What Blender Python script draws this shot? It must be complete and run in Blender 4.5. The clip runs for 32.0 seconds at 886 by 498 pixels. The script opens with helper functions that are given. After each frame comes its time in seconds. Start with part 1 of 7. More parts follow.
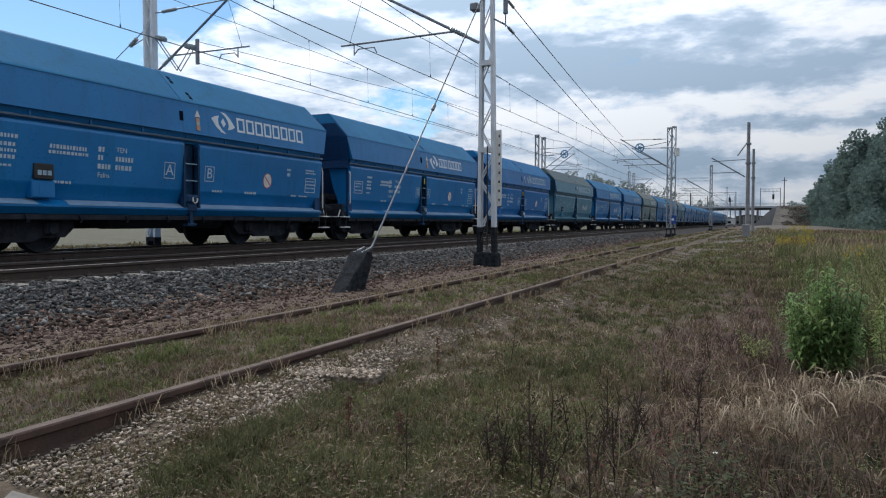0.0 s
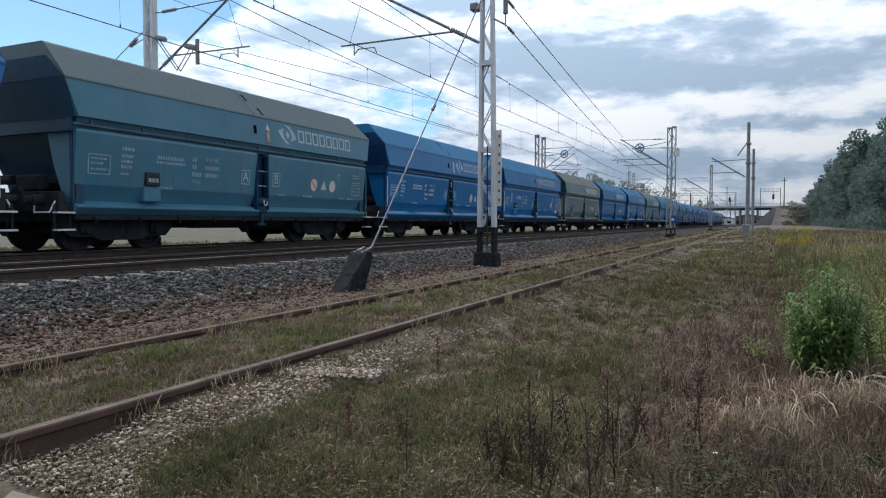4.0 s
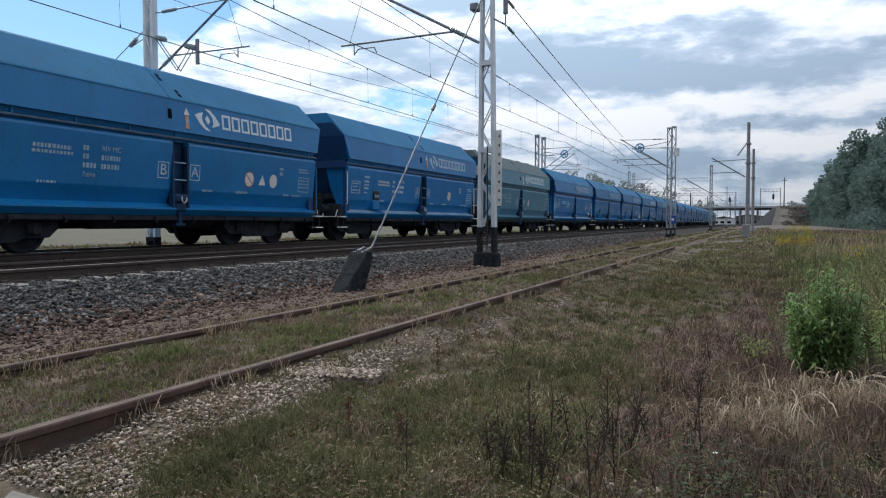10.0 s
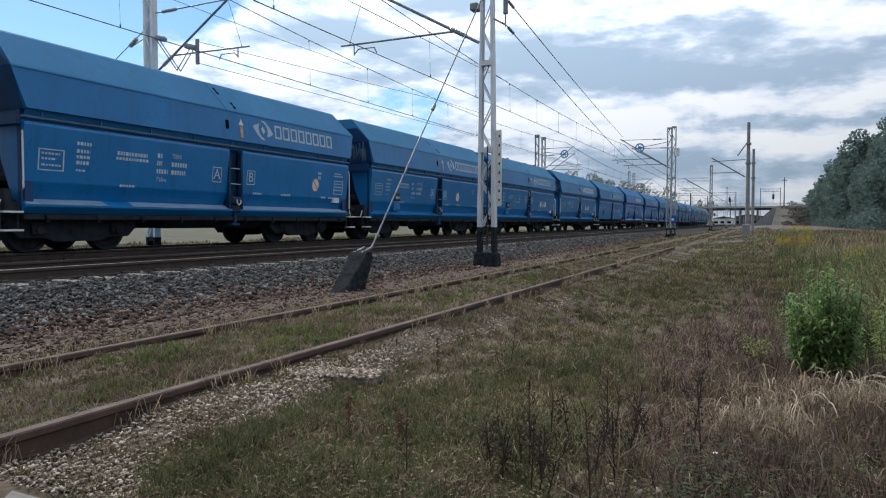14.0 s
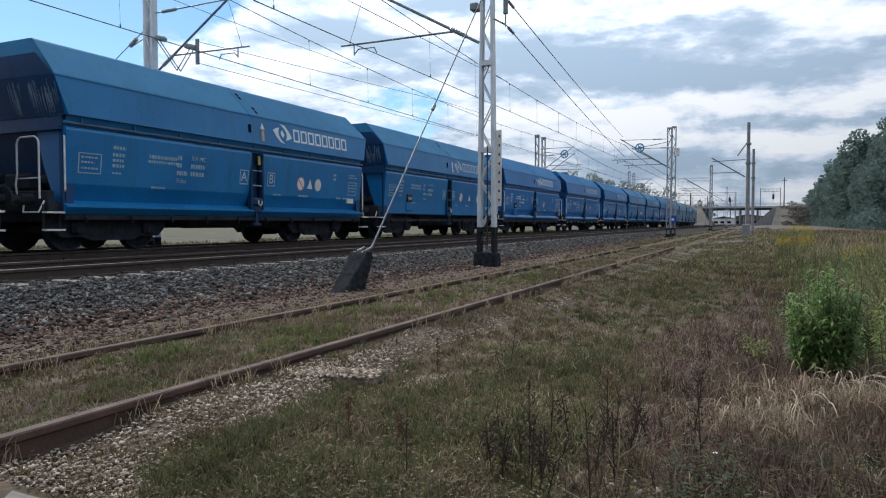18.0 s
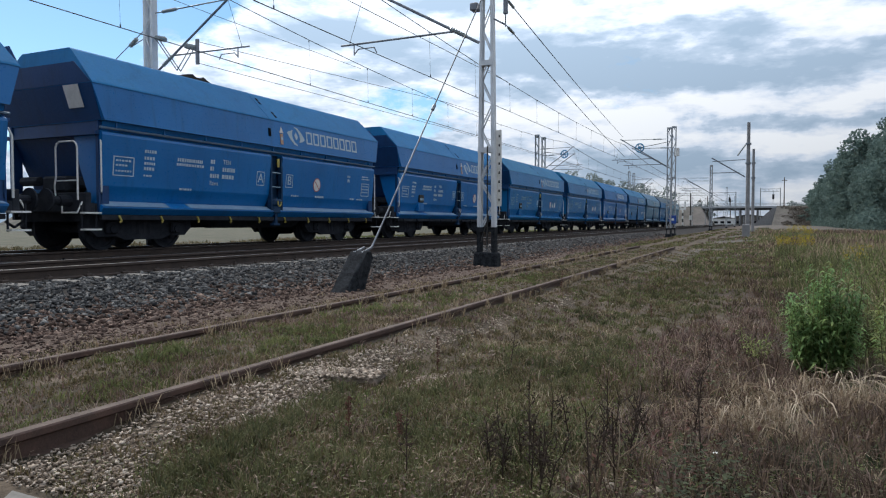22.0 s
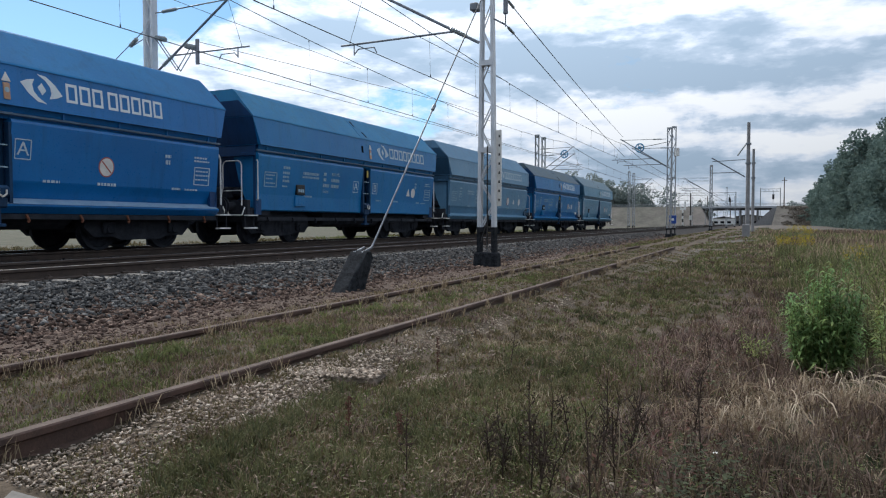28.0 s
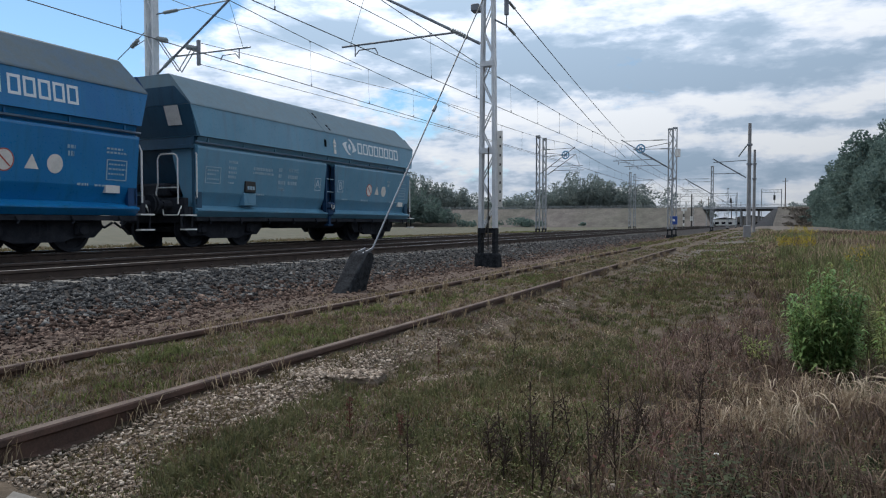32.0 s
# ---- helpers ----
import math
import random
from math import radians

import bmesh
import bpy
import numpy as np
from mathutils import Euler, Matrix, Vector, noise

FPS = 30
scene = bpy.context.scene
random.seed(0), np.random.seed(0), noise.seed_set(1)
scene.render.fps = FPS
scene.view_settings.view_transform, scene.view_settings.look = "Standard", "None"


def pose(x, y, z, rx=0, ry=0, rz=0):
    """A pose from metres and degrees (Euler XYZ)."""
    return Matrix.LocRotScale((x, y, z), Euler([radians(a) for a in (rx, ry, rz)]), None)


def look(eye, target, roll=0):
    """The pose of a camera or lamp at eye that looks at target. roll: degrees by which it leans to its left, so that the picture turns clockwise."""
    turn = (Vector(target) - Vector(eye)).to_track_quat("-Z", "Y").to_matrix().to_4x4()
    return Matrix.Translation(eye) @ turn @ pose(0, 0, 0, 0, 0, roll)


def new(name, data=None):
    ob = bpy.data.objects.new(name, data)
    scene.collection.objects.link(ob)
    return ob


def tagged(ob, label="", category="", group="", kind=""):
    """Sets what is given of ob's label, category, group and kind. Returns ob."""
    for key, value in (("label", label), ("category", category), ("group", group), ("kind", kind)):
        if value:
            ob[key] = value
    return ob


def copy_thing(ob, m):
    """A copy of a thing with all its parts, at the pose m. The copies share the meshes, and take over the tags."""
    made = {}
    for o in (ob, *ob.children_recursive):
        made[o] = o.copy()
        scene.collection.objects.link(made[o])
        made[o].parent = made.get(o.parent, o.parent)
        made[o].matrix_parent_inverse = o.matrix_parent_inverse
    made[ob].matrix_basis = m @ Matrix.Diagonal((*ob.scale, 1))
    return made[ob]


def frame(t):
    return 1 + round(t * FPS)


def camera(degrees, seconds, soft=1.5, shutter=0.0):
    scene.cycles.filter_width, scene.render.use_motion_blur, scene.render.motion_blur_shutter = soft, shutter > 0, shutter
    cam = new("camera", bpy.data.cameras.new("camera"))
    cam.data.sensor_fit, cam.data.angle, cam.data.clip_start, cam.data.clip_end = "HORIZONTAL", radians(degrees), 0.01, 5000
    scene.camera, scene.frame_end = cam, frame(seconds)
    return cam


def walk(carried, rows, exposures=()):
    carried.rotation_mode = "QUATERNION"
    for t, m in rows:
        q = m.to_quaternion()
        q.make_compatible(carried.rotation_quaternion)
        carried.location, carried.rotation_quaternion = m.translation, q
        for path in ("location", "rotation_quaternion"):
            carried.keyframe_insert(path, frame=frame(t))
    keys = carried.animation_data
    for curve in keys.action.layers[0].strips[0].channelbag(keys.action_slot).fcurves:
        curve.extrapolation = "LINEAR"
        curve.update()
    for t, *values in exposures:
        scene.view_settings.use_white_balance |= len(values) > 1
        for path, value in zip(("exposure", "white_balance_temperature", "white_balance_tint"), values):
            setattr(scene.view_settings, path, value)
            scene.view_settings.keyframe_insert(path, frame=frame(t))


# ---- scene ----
cam = camera(65.0, 32.0, soft=1.15)

# The track runs along +x, away from the eye; +y is across the tracks; z = 0 is the main line's rail top.
EYE = (0.0, 0.0, 0.59)
YAW, TILT = 24.42, -2.14


def aim(dyaw=0.0, dtilt=0.0):
    a, b = radians(YAW + dyaw), radians(TILT + dtilt)
    d = (math.cos(b) * math.cos(a), math.cos(b) * math.sin(a), math.sin(b))
    return look(EYE, [e + q for e, q in zip(EYE, d)])


walk(cam, [(0.0, aim()), (31.5, aim()), (31.8, aim(0.03, 0.03)), (32.0, aim(0.08, 0.07))],
     exposures=[(0.0, 0.0), (2.0, 0.08), (8.0, 0.11), (28.0, 0.12), (31.0, 0.14), (32.0, -0.04)])

# ---------------------------------------------------------------- light
SUN_EL, SUN_AZ = 44.0, 60.0      # the sun stands beyond the train, veiled by cloud
world = bpy.data.worlds.new("world")
scene.world = world
world.use_nodes = True


def nodes_of(tree):
    tree.nodes.clear()
    return tree.nodes, tree.links


def build_world():
    n, l = nodes_of(world.node_tree)
    out = n.new("ShaderNodeOutputWorld")
    bg = n.new("ShaderNodeBackground")
    sky = n.new("ShaderNodeTexSky")
    sky.sky_type = "NISHITA"
    sky.sun_disc = False
    sky.sun_elevation = radians(SUN_EL)
    sky.sun_rotation = radians(90.0 - SUN_AZ)
    sky.altitude, sky.air_density, sky.dust_density = 100, 1.0, 0.3
    tc = n.new("ShaderNodeTexCoord")
    sep = n.new("ShaderNodeSeparateXYZ")
    l.new(tc.outputs["Generated"], sep.inputs[0])

    def math_node(op, a, b=None):
        m = n.new("ShaderNodeMath")
        m.operation = op
        for i, v in enumerate((a, b)):
            if v is None:
                continue
            if isinstance(v, (int, float)):
                m.inputs[i].default_value = v
            else:
                l.new(v, m.inputs[i])
        return m.outputs[0]

    up = math_node("MAXIMUM", sep.outputs[2], 0.0)

    def ramp(fac, stops):
        r = n.new("ShaderNodeValToRGB")
        e = r.color_ramp.elements
        e[0].position, e[0].color = stops[0][0], (*stops[0][1], 1)
        e[1].position, e[1].color = stops[-1][0], (*stops[-1][1], 1)
        for p, c in stops[1:-1]:
            q = e.new(p)
            q.color = (*c, 1)
        l.new(fac, r.inputs[0])
        return r.outputs[0]

    # heaped clouds in drawn-out rows: each lump is bright above and grey below
    def heap(scale, lift, detail, offset, squash=3.0):
        mp = n.new("ShaderNodeMapping")
        mp.inputs["Location"].default_value = (offset[0], offset[1], offset[2] + lift)
        mp.inputs["Scale"].default_value = (1.0, 1.0, squash)
        l.new(tc.outputs["Generated"], mp.inputs[0])
        t = n.new("ShaderNodeTexNoise")
        t.inputs["Scale"].default_value, t.inputs["Detail"].default_value, t.inputs["Roughness"].default_value = scale, detail, 0.61
        l.new(mp.outputs[0], t.inputs["Vector"])
        return t.outputs["Fac"]

    puffs = math_node("SUBTRACT", heap(9.0, 0.0, 10, CLOUD_C, 2.6), heap(9.0, 0.10, 4, CLOUD_C, 2.6))
    relief = math_node("SUBTRACT", heap(4.0, 0.0, 14, CLOUD_B, 4.2), heap(4.0, 0.13, 5, CLOUD_B, 4.2))
    broad = heap(1.5, 0.0, 9, CLOUD_A, 4.2)
    tone = math_node("ADD", math_node("ADD", math_node("MULTIPLY", puffs, 0.85), math_node("MULTIPLY", relief, 1.20)), math_node("ADD", math_node("MULTIPLY", broad, 0.75), 0.165))
    # a long flat-based bank lies over the line, with rows of bright heaps below it
    def quarter(az, full, outer):
        """1 about the azimuth az, falling to 0 at the outer angle."""
        d = n.new("ShaderNodeVectorMath")
        d.operation = "DOT_PRODUCT"
        l.new(tc.outputs["Generated"], d.inputs[0])
        d.inputs[1].default_value = (math.cos(radians(az)), math.sin(radians(az)), 0.0)
        near, far = math.cos(radians(full)), math.cos(radians(outer))
        return math_node("MINIMUM", math_node("MAXIMUM", math_node("MULTIPLY", math_node("SUBTRACT", d.outputs["Value"], far), 1.0 / (near - far)), 0.0), 1.0)

    billow = math_node("ADD", up, math_node("MULTIPLY", math_node("SUBTRACT", heap(6.5, 0.0, 12, CLOUD_A, 1.6), 0.5), 0.11))

    def layer(height, half):
        q = math_node("MULTIPLY", math_node("SUBTRACT", billow, height), 1.0 / half)
        return math_node("POWER", 2.718, math_node("MULTIPLY", math_node("MULTIPLY", q, q), -1.0))

    banks = ((11, 11, 21, 0.212, 0.034, -0.33), (6, 6, 15, 0.285, 0.030, -0.16), (-6, 4, 13, 0.27, 0.05, 0.12), (3, 11, 20, 0.158, 0.015, 0.17),
             (3, 11, 20, 0.128, 0.009, -0.16), (3, 11, 20, 0.106, 0.009, 0.10), (3, 11, 20, 0.082, 0.010, -0.12))
    for az, full, outer, height, half, lift in banks:
        tone = math_node("ADD", tone, math_node("MULTIPLY", math_node("MULTIPLY", quarter(az, full, outer), layer(height, half)), lift))
    shade = ramp(tone, [(0.27, (0.38, 0.505, 0.66)), (0.43, (0.50, 0.62, 0.78)), (0.52, (0.68, 0.78, 0.93)), (0.60, (0.81, 0.88, 0.99)), (0.72, (0.93, 0.98, 1.05))])
    # the deck is torn open towards one quarter of the sky
    gap = n.new("ShaderNodeVectorMath")
    gap.operation = "DOT_PRODUCT"
    l.new(tc.outputs["Generated"], gap.inputs[0])
    gap.inputs[1].default_value = (math.cos(radians(18)) * math.cos(radians(58)), math.cos(radians(18)) * math.sin(radians(58)), math.sin(radians(18)))
    tear = math_node("MULTIPLY", math_node("MAXIMUM", math_node("SUBTRACT", gap.outputs["Value"], 0.955), 0.0), 8.0)
    cover = ramp(math_node("SUBTRACT", heap(3.0, 0.0, 10, CLOUD_C, 2.4), tear), [(0.335, (0, 0, 0)), (0.405, (1, 1, 1))])
    # the cloud deck glows towards the hidden sun
    dot = n.new("ShaderNodeVectorMath")
    dot.operation = "DOT_PRODUCT"
    l.new(tc.outputs["Generated"], dot.inputs[0])
    dot.inputs[1].default_value = (math.cos(radians(SUN_AZ)) * math.cos(radians(SUN_EL)), math.sin(radians(SUN_AZ)) * math.cos(radians(SUN_EL)), math.sin(radians(SUN_EL)))
    glow = math_node("ADD", 0.68, math_node("MULTIPLY", math_node("MAXIMUM", dot.outputs["Value"], 0.0), 0.66))
    # the far, low part of the deck is dimmer
    glow = math_node("MULTIPLY", glow, math_node("ADD", 0.64, math_node("MULTIPLY", math_node("MINIMUM", up, 0.3), 1.6)))
    lit = n.new("ShaderNodeMix")
    lit.data_type, lit.blend_type = "RGBA", "MULTIPLY"
    lit.inputs[0].default_value = 1.0
    l.new(shade, lit.inputs[6])
    l.new(glow, lit.inputs[7])
    shade = lit.outputs[2]
    low = math_node("SUBTRACT", 1.0, math_node("MULTIPLY", up, 9.0))
    cover = math_node("MAXIMUM", cover, low)
    gain = n.new("ShaderNodeMix")
    gain.data_type, gain.blend_type = "RGBA", "MULTIPLY"
    gain.inputs[0].default_value = 1.0
    l.new(sky.outputs[0], gain.inputs[6])
    gain.inputs[7].default_value = (SKY * 0.72, SKY * 0.96, SKY * 1.10, 1)
    mix = n.new("ShaderNodeMix")
    mix.data_type = "RGBA"
    l.new(cover, mix.inputs[0])
    l.new(gain.outputs[2], mix.inputs[6])
    l.new(shade, mix.inputs[7])
    l.new(mix.outputs[2], bg.inputs[0])
    bg.inputs[1].default_value = 1.0
    l.new(bg.outputs[0], out.inputs[0])


SKY = 0.115
CLOUD_A, CLOUD_B, CLOUD_C = (3.1, 7.3, 0.25), (0.6, 2.2, 4.0), (5.2, 1.4, 2.0)
build_world()

sun_data = bpy.data.lights.new("sun", "SUN")
sun_data.energy, sun_data.angle, sun_data.color = 2.8, radians(10), (1.0, 0.96, 0.9)
sun = new("sun", sun_data)
_a, _e = radians(SUN_AZ), radians(SUN_EL)
_d = Vector((math.cos(_e) * math.cos(_a), math.cos(_e) * math.sin(_a), math.sin(_e)))
sun.matrix_basis = look(_d * 60, (0, 0, 0))


# ---------------------------------------------------------------- materials
class Mat:
    """A node material written line by line."""

    def __init__(self, name):
        self.mat = bpy.data.materials.new(name)
        self.mat.use_nodes = True
        self.n, self.l = nodes_of(self.mat.node_tree)
        self.out = self.n.new("ShaderNodeOutputMaterial")
        self.bsdf = self.n.new("ShaderNodeBsdfPrincipled")
        self.l.new(self.bsdf.outputs[0], self.out.inputs[0])
        self.geo = None

    def put(self, v, sock):
        if isinstance(v, (int, float)):
            sock.default_value = v
        elif isinstance(v, tuple):
            sock.default_value = (*v, 1) if len(v) == 3 and len(sock.default_value) == 4 else v
        else:
            self.l.new(v, sock)

    def position(self):
        if self.geo is None:
            self.geo = self.n.new("ShaderNodeNewGeometry")
        return self.geo.outputs["Position"]

    def local(self):
        return self.n.new("ShaderNodeTexCoord").outputs["Object"]

    def island(self):
        self.position()
        return self.geo.outputs["Random Per Island"]

    def per_object(self):
        return self.n.new("ShaderNodeObjectInfo").outputs["Random"]

    def noise(self, scale, detail=4, rough=0.55, vector=None, stretch=None):
        t = self.n.new("ShaderNodeTexNoise")
        t.inputs["Scale"].default_value, t.inputs["Detail"].default_value, t.inputs["Roughness"].default_value = scale, detail, rough
        v = vector or self.position()
        if stretch:
            m = self.n.new("ShaderNodeMapping")
            m.inputs["Scale"].default_value = stretch
            self.l.new(v, m.inputs[0])
            v = m.outputs[0]
        self.l.new(v, t.inputs["Vector"])
        return t.outputs["Fac"]

    def ramp(self, fac, *stops):
        r = self.n.new("ShaderNodeValToRGB")
        e = r.color_ramp.elements
        stops = [(p, (c, c, c) if isinstance(c, (int, float)) else c) for p, c in stops]
        e[0].position, e[0].color = stops[0][0], (*stops[0][1], 1)
        e[1].position, e[1].color = stops[-1][0], (*stops[-1][1], 1)
        for p, c in stops[1:-1]:
            e.new(p).color = (*c, 1)
        self.put(fac, r.inputs[0])
        return r.outputs[0]

    def mix(self, fac, a, b, blend="MIX"):
        m = self.n.new("ShaderNodeMix")
        m.data_type, m.blend_type = "RGBA", blend
        for v, i in ((fac, 0), (a, 6), (b, 7)):
            self.put(v, m.inputs[i])
        return m.outputs[2]

    def math(self, op, a, b=0.0):
        m = self.n.new("ShaderNodeMath")
        m.operation = op
        self.put(a, m.inputs[0])
        self.put(b, m.inputs[1])
        return m.outputs[0]

    def axis(self, i, vector=None):
        s = self.n.new("ShaderNodeSeparateXYZ")
        self.l.new(vector or self.position(), s.inputs[0])
        return s.outputs[i]

    def finish(self, color, rough=0.7, metal=0.0, bump=None, strength=0.3, dist=0.01, spec=0.5):
        self.put(color, self.bsdf.inputs["Base Color"])
        self.put(rough, self.bsdf.inputs["Roughness"])
        self.put(metal, self.bsdf.inputs["Metallic"])
        self.put(spec, self.bsdf.inputs["Specular IOR Level"])
        if bump is not None:
            b = self.n.new("ShaderNodeBump")
            b.inputs["Strength"].default_value, b.inputs["Distance"].default_value = strength, dist
            self.l.new(bump, b.inputs["Height"])
            self.l.new(b.outputs[0], self.bsdf.inputs["Normal"])
        return self.mat


def speckled(name, lo, hi, scale, rough=0.7, metal=0.0, fine=60.0, strength=0.25, spec=0.5):
    """Two-scale mottled surface between two colours."""
    m = Mat(name)
    big = m.noise(scale, 5, 0.6)
    small = m.noise(fine, 3, 0.6)
    f = m.math("ADD", m.math("MULTIPLY", big, 0.65), m.math("MULTIPLY", small, 0.35))
    return m.finish(m.ramp(f, (0.35, lo), (0.65, hi)), rough, metal, small, strength, 0.004, spec)


def wagon_paint(name, base, dust, amount, gloss=0.30, shine=0.42):
    """Coat of paint, faded, streaked downwards by rain and powdered with coal dust."""
    m = Mat(name)
    v = m.local()
    rand = m.per_object()
    off = m.n.new("ShaderNodeVectorMath")
    off.operation = "ADD"
    m.l.new(v, off.inputs[0])
    comb = m.n.new("ShaderNodeCombineXYZ")
    m.l.new(m.math("MULTIPLY", rand, 40.0), comb.inputs[0])
    m.l.new(comb.outputs[0], off.inputs[1])
    vec = off.outputs[0]
    cloudy = m.noise(0.55, 5, 0.6, vec)
    streak = m.noise(1.0, 5, 0.65, vec, (5.0, 5.0, 0.35))
    grain = m.noise(26.0, 4, 0.6, vec)
    fade = tuple(min(1.0, c * 1.3 + 0.003) for c in base)
    dark = tuple(c * 0.74 for c in base)
    col = m.mix(m.ramp(cloudy, (0.36, 0.0), (0.66, 1.0)), base, fade)
    col = m.mix(m.ramp(streak, (0.52, 0.0), (0.74, 0.8)), col, dark)
    d = m.math("ADD", m.math("MULTIPLY", cloudy, 0.5), m.math("MULTIPLY", streak, 0.5))
    col = m.mix(m.ramp(d, (0.42 - 0.16 * amount, 0.0), (0.86 - 0.34 * amount, min(1.0, 0.25 + amount))), col, dust)
    col = m.mix(m.ramp(grain, (0.66, 0.0), (0.78, 0.35)), col, dark)
    return m.finish(col, m.ramp(grain, (0.3, gloss - 0.06), (0.7, gloss + 0.14)), 0.0, cloudy, 0.06, 0.05, shine)


def plant(name, stops, rough=0.75, thinness=0.32):
    m = Mat(name)
    big = m.ramp(m.noise(1.3, 4, 0.6), (0.33, 0.0), (0.67, 1.0))
    f = m.math("ADD", m.math("MULTIPLY", m.island(), 0.62), m.math("MULTIPLY", big, 0.40))
    col = m.ramp(f, *stops)
    mat = m.finish(col, rough, 0.0, None, spec=0.2)
    thin = m.n.new("ShaderNodeBsdfTranslucent")
    m.l.new(col, thin.inputs[0])
    both = m.n.new("ShaderNodeMixShader")
    both.inputs[0].default_value = thinness
    m.l.new(m.bsdf.outputs[0], both.inputs[1])
    m.l.new(thin.outputs[0], both.inputs[2])
    m.l.new(both.outputs[0], m.out.inputs[0])
    return mat


M = {}
M["rail_top"] = speckled("worn_rail_steel", (0.16, 0.15, 0.14), (0.30, 0.29, 0.28), 3.0, 0.32, 0.8)
M["rail_side"] = speckled("rail_rust", (0.035, 0.026, 0.022), (0.075, 0.052, 0.042), 6.0, 0.85)
M["rust_top"] = speckled("rusty_rail_head", (0.085, 0.064, 0.056), (0.175, 0.138, 0.118), 5.0, 0.9, 0.0, 90, 0.5, 0.1)
M["rust"] = speckled("rusty_siding_rail", (0.042, 0.026, 0.021), (0.115, 0.064, 0.048), 5.0, 0.8, 0.0, 90, 0.5)
M["red_rust"] = speckled("red_rust", (0.13, 0.045, 0.025), (0.22, 0.085, 0.05), 7.0, 0.9, 0.0, 70, 0.5)
M["sleeper"] = speckled("weathered_concrete_sleeper", (0.085, 0.078, 0.070), (0.18, 0.165, 0.148), 4.0, 0.9, 0.0, 50)
M["concrete"] = speckled("old_concrete", (0.105, 0.098, 0.088), (0.19, 0.176, 0.158), 2.5, 0.9, 0.0, 45, 0.4)
M["pole_concrete"] = speckled("pole_concrete", (0.17, 0.17, 0.175), (0.27, 0.27, 0.275), 2.5, 0.9, 0.0, 45, 0.4)
M["tar"] = speckled("tarred_concrete", (0.007, 0.008, 0.010), (0.040, 0.044, 0.050), 11.0, 0.95, 0.0, 40, 0.7, 0.08)
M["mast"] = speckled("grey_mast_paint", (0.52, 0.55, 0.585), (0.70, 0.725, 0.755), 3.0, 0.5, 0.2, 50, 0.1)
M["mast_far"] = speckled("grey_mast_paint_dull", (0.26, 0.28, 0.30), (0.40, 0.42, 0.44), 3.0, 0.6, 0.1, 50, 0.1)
M["tube"] = speckled("galvanised_tube", (0.13, 0.145, 0.17), (0.23, 0.25, 0.28), 6.0, 0.5, 0.4, 60, 0.1)
M["wire"] = speckled("weathered_copper_wire", (0.035, 0.037, 0.042), (0.075, 0.08, 0.085), 8.0, 0.6, 0.3)
M["insulator"] = speckled("grey_glazed_insulator", (0.17, 0.195, 0.20), (0.30, 0.33, 0.335), 20.0, 0.3)
M["blue_steel"] = speckled("blue_pulley_paint", (0.08, 0.27, 0.46), (0.14, 0.36, 0.56), 8.0, 0.5)
M["blue_plate"] = speckled("blue_plate", (0.01, 0.05, 0.26), (0.02, 0.08, 0.34), 8.0, 0.4)
M["white"] = speckled("white_paint", (0.62, 0.62, 0.60), (0.82, 0.82, 0.80), 5.0, 0.5, 0.0, 30, 0.05)
M["black"] = speckled("black_paint", (0.010, 0.010, 0.011), (0.028, 0.028, 0.028), 6.0, 0.6)
M["hole"] = speckled("dark_void", (0.003, 0.004, 0.006), (0.008, 0.010, 0.014), 6.0, 0.95, 0.0, 60, 0.1, 0.05)
M["under"] = speckled("grimy_running_gear", (0.015, 0.018, 0.025), (0.042, 0.046, 0.056), 4.0, 0.9, 0.0, 40, 0.5, 0.15)
M["decal"] = speckled("faded_white_lettering", (0.22, 0.36, 0.47), (0.40, 0.53, 0.61), 7.0, 0.6, 0.0, 40, 0.02)
M["decal_bright"] = speckled("white_lettering", (0.38, 0.50, 0.60), (0.58, 0.68, 0.75), 7.0, 0.6, 0.0, 40, 0.02)
M["logo_white"] = speckled("white_logo_film", (0.60, 0.68, 0.73), (0.76, 0.82, 0.85), 4.0, 0.45, 0.0, 40, 0.02)
M["logo_dull"] = speckled("dusty_logo_film", (0.34, 0.45, 0.52), (0.50, 0.60, 0.66), 4.0, 0.55, 0.0, 40, 0.02)
M["sign_white"] = speckled("white_sign_film", (0.62, 0.60, 0.57), (0.80, 0.78, 0.74), 6.0, 0.5, 0.0, 40, 0.02)
M["sign_red"] = speckled("faded_red_film", (0.36, 0.06, 0.04), (0.48, 0.12, 0.09), 6.0, 0.5)
M["sign_orange"] = speckled("orange_film", (0.42, 0.22, 0.12), (0.55, 0.36, 0.24), 6.0, 0.5)
M["yellow"] = speckled("yellow_paint", (0.38, 0.30, 0.06), (0.56, 0.46, 0.12), 6.0, 0.6)
# skylight on the sill's ledge put into a pale paint; washed-out streaks share it
M["flange_paint"] = speckled("skylit_ledge_and_streak_paint", (0.16, 0.27, 0.40), (0.28, 0.40, 0.52), 2.5, 0.5, 0.0, 30, 0.05)
# paler and greyer than the blue side walls
M["pipe_paint"] = speckled("pale_pipe_paint", (0.055, 0.105, 0.165), (0.12, 0.185, 0.255), 3.0, 0.5, 0.0, 30, 0.05)
# navy with the recess's shade put into the colour; the dark valve housing shares it
M["shade_navy"] = speckled("shaded_navy_paint", (0.005, 0.022, 0.056), (0.012, 0.060, 0.145), 1.6, 0.6, 0.0, 14, 0.2, 0.25)
M["coal"] = speckled("coal", (0.006, 0.006, 0.007), (0.03, 0.03, 0.03), 4.0, 0.97, 0.0, 25, 0.4, 0.03)
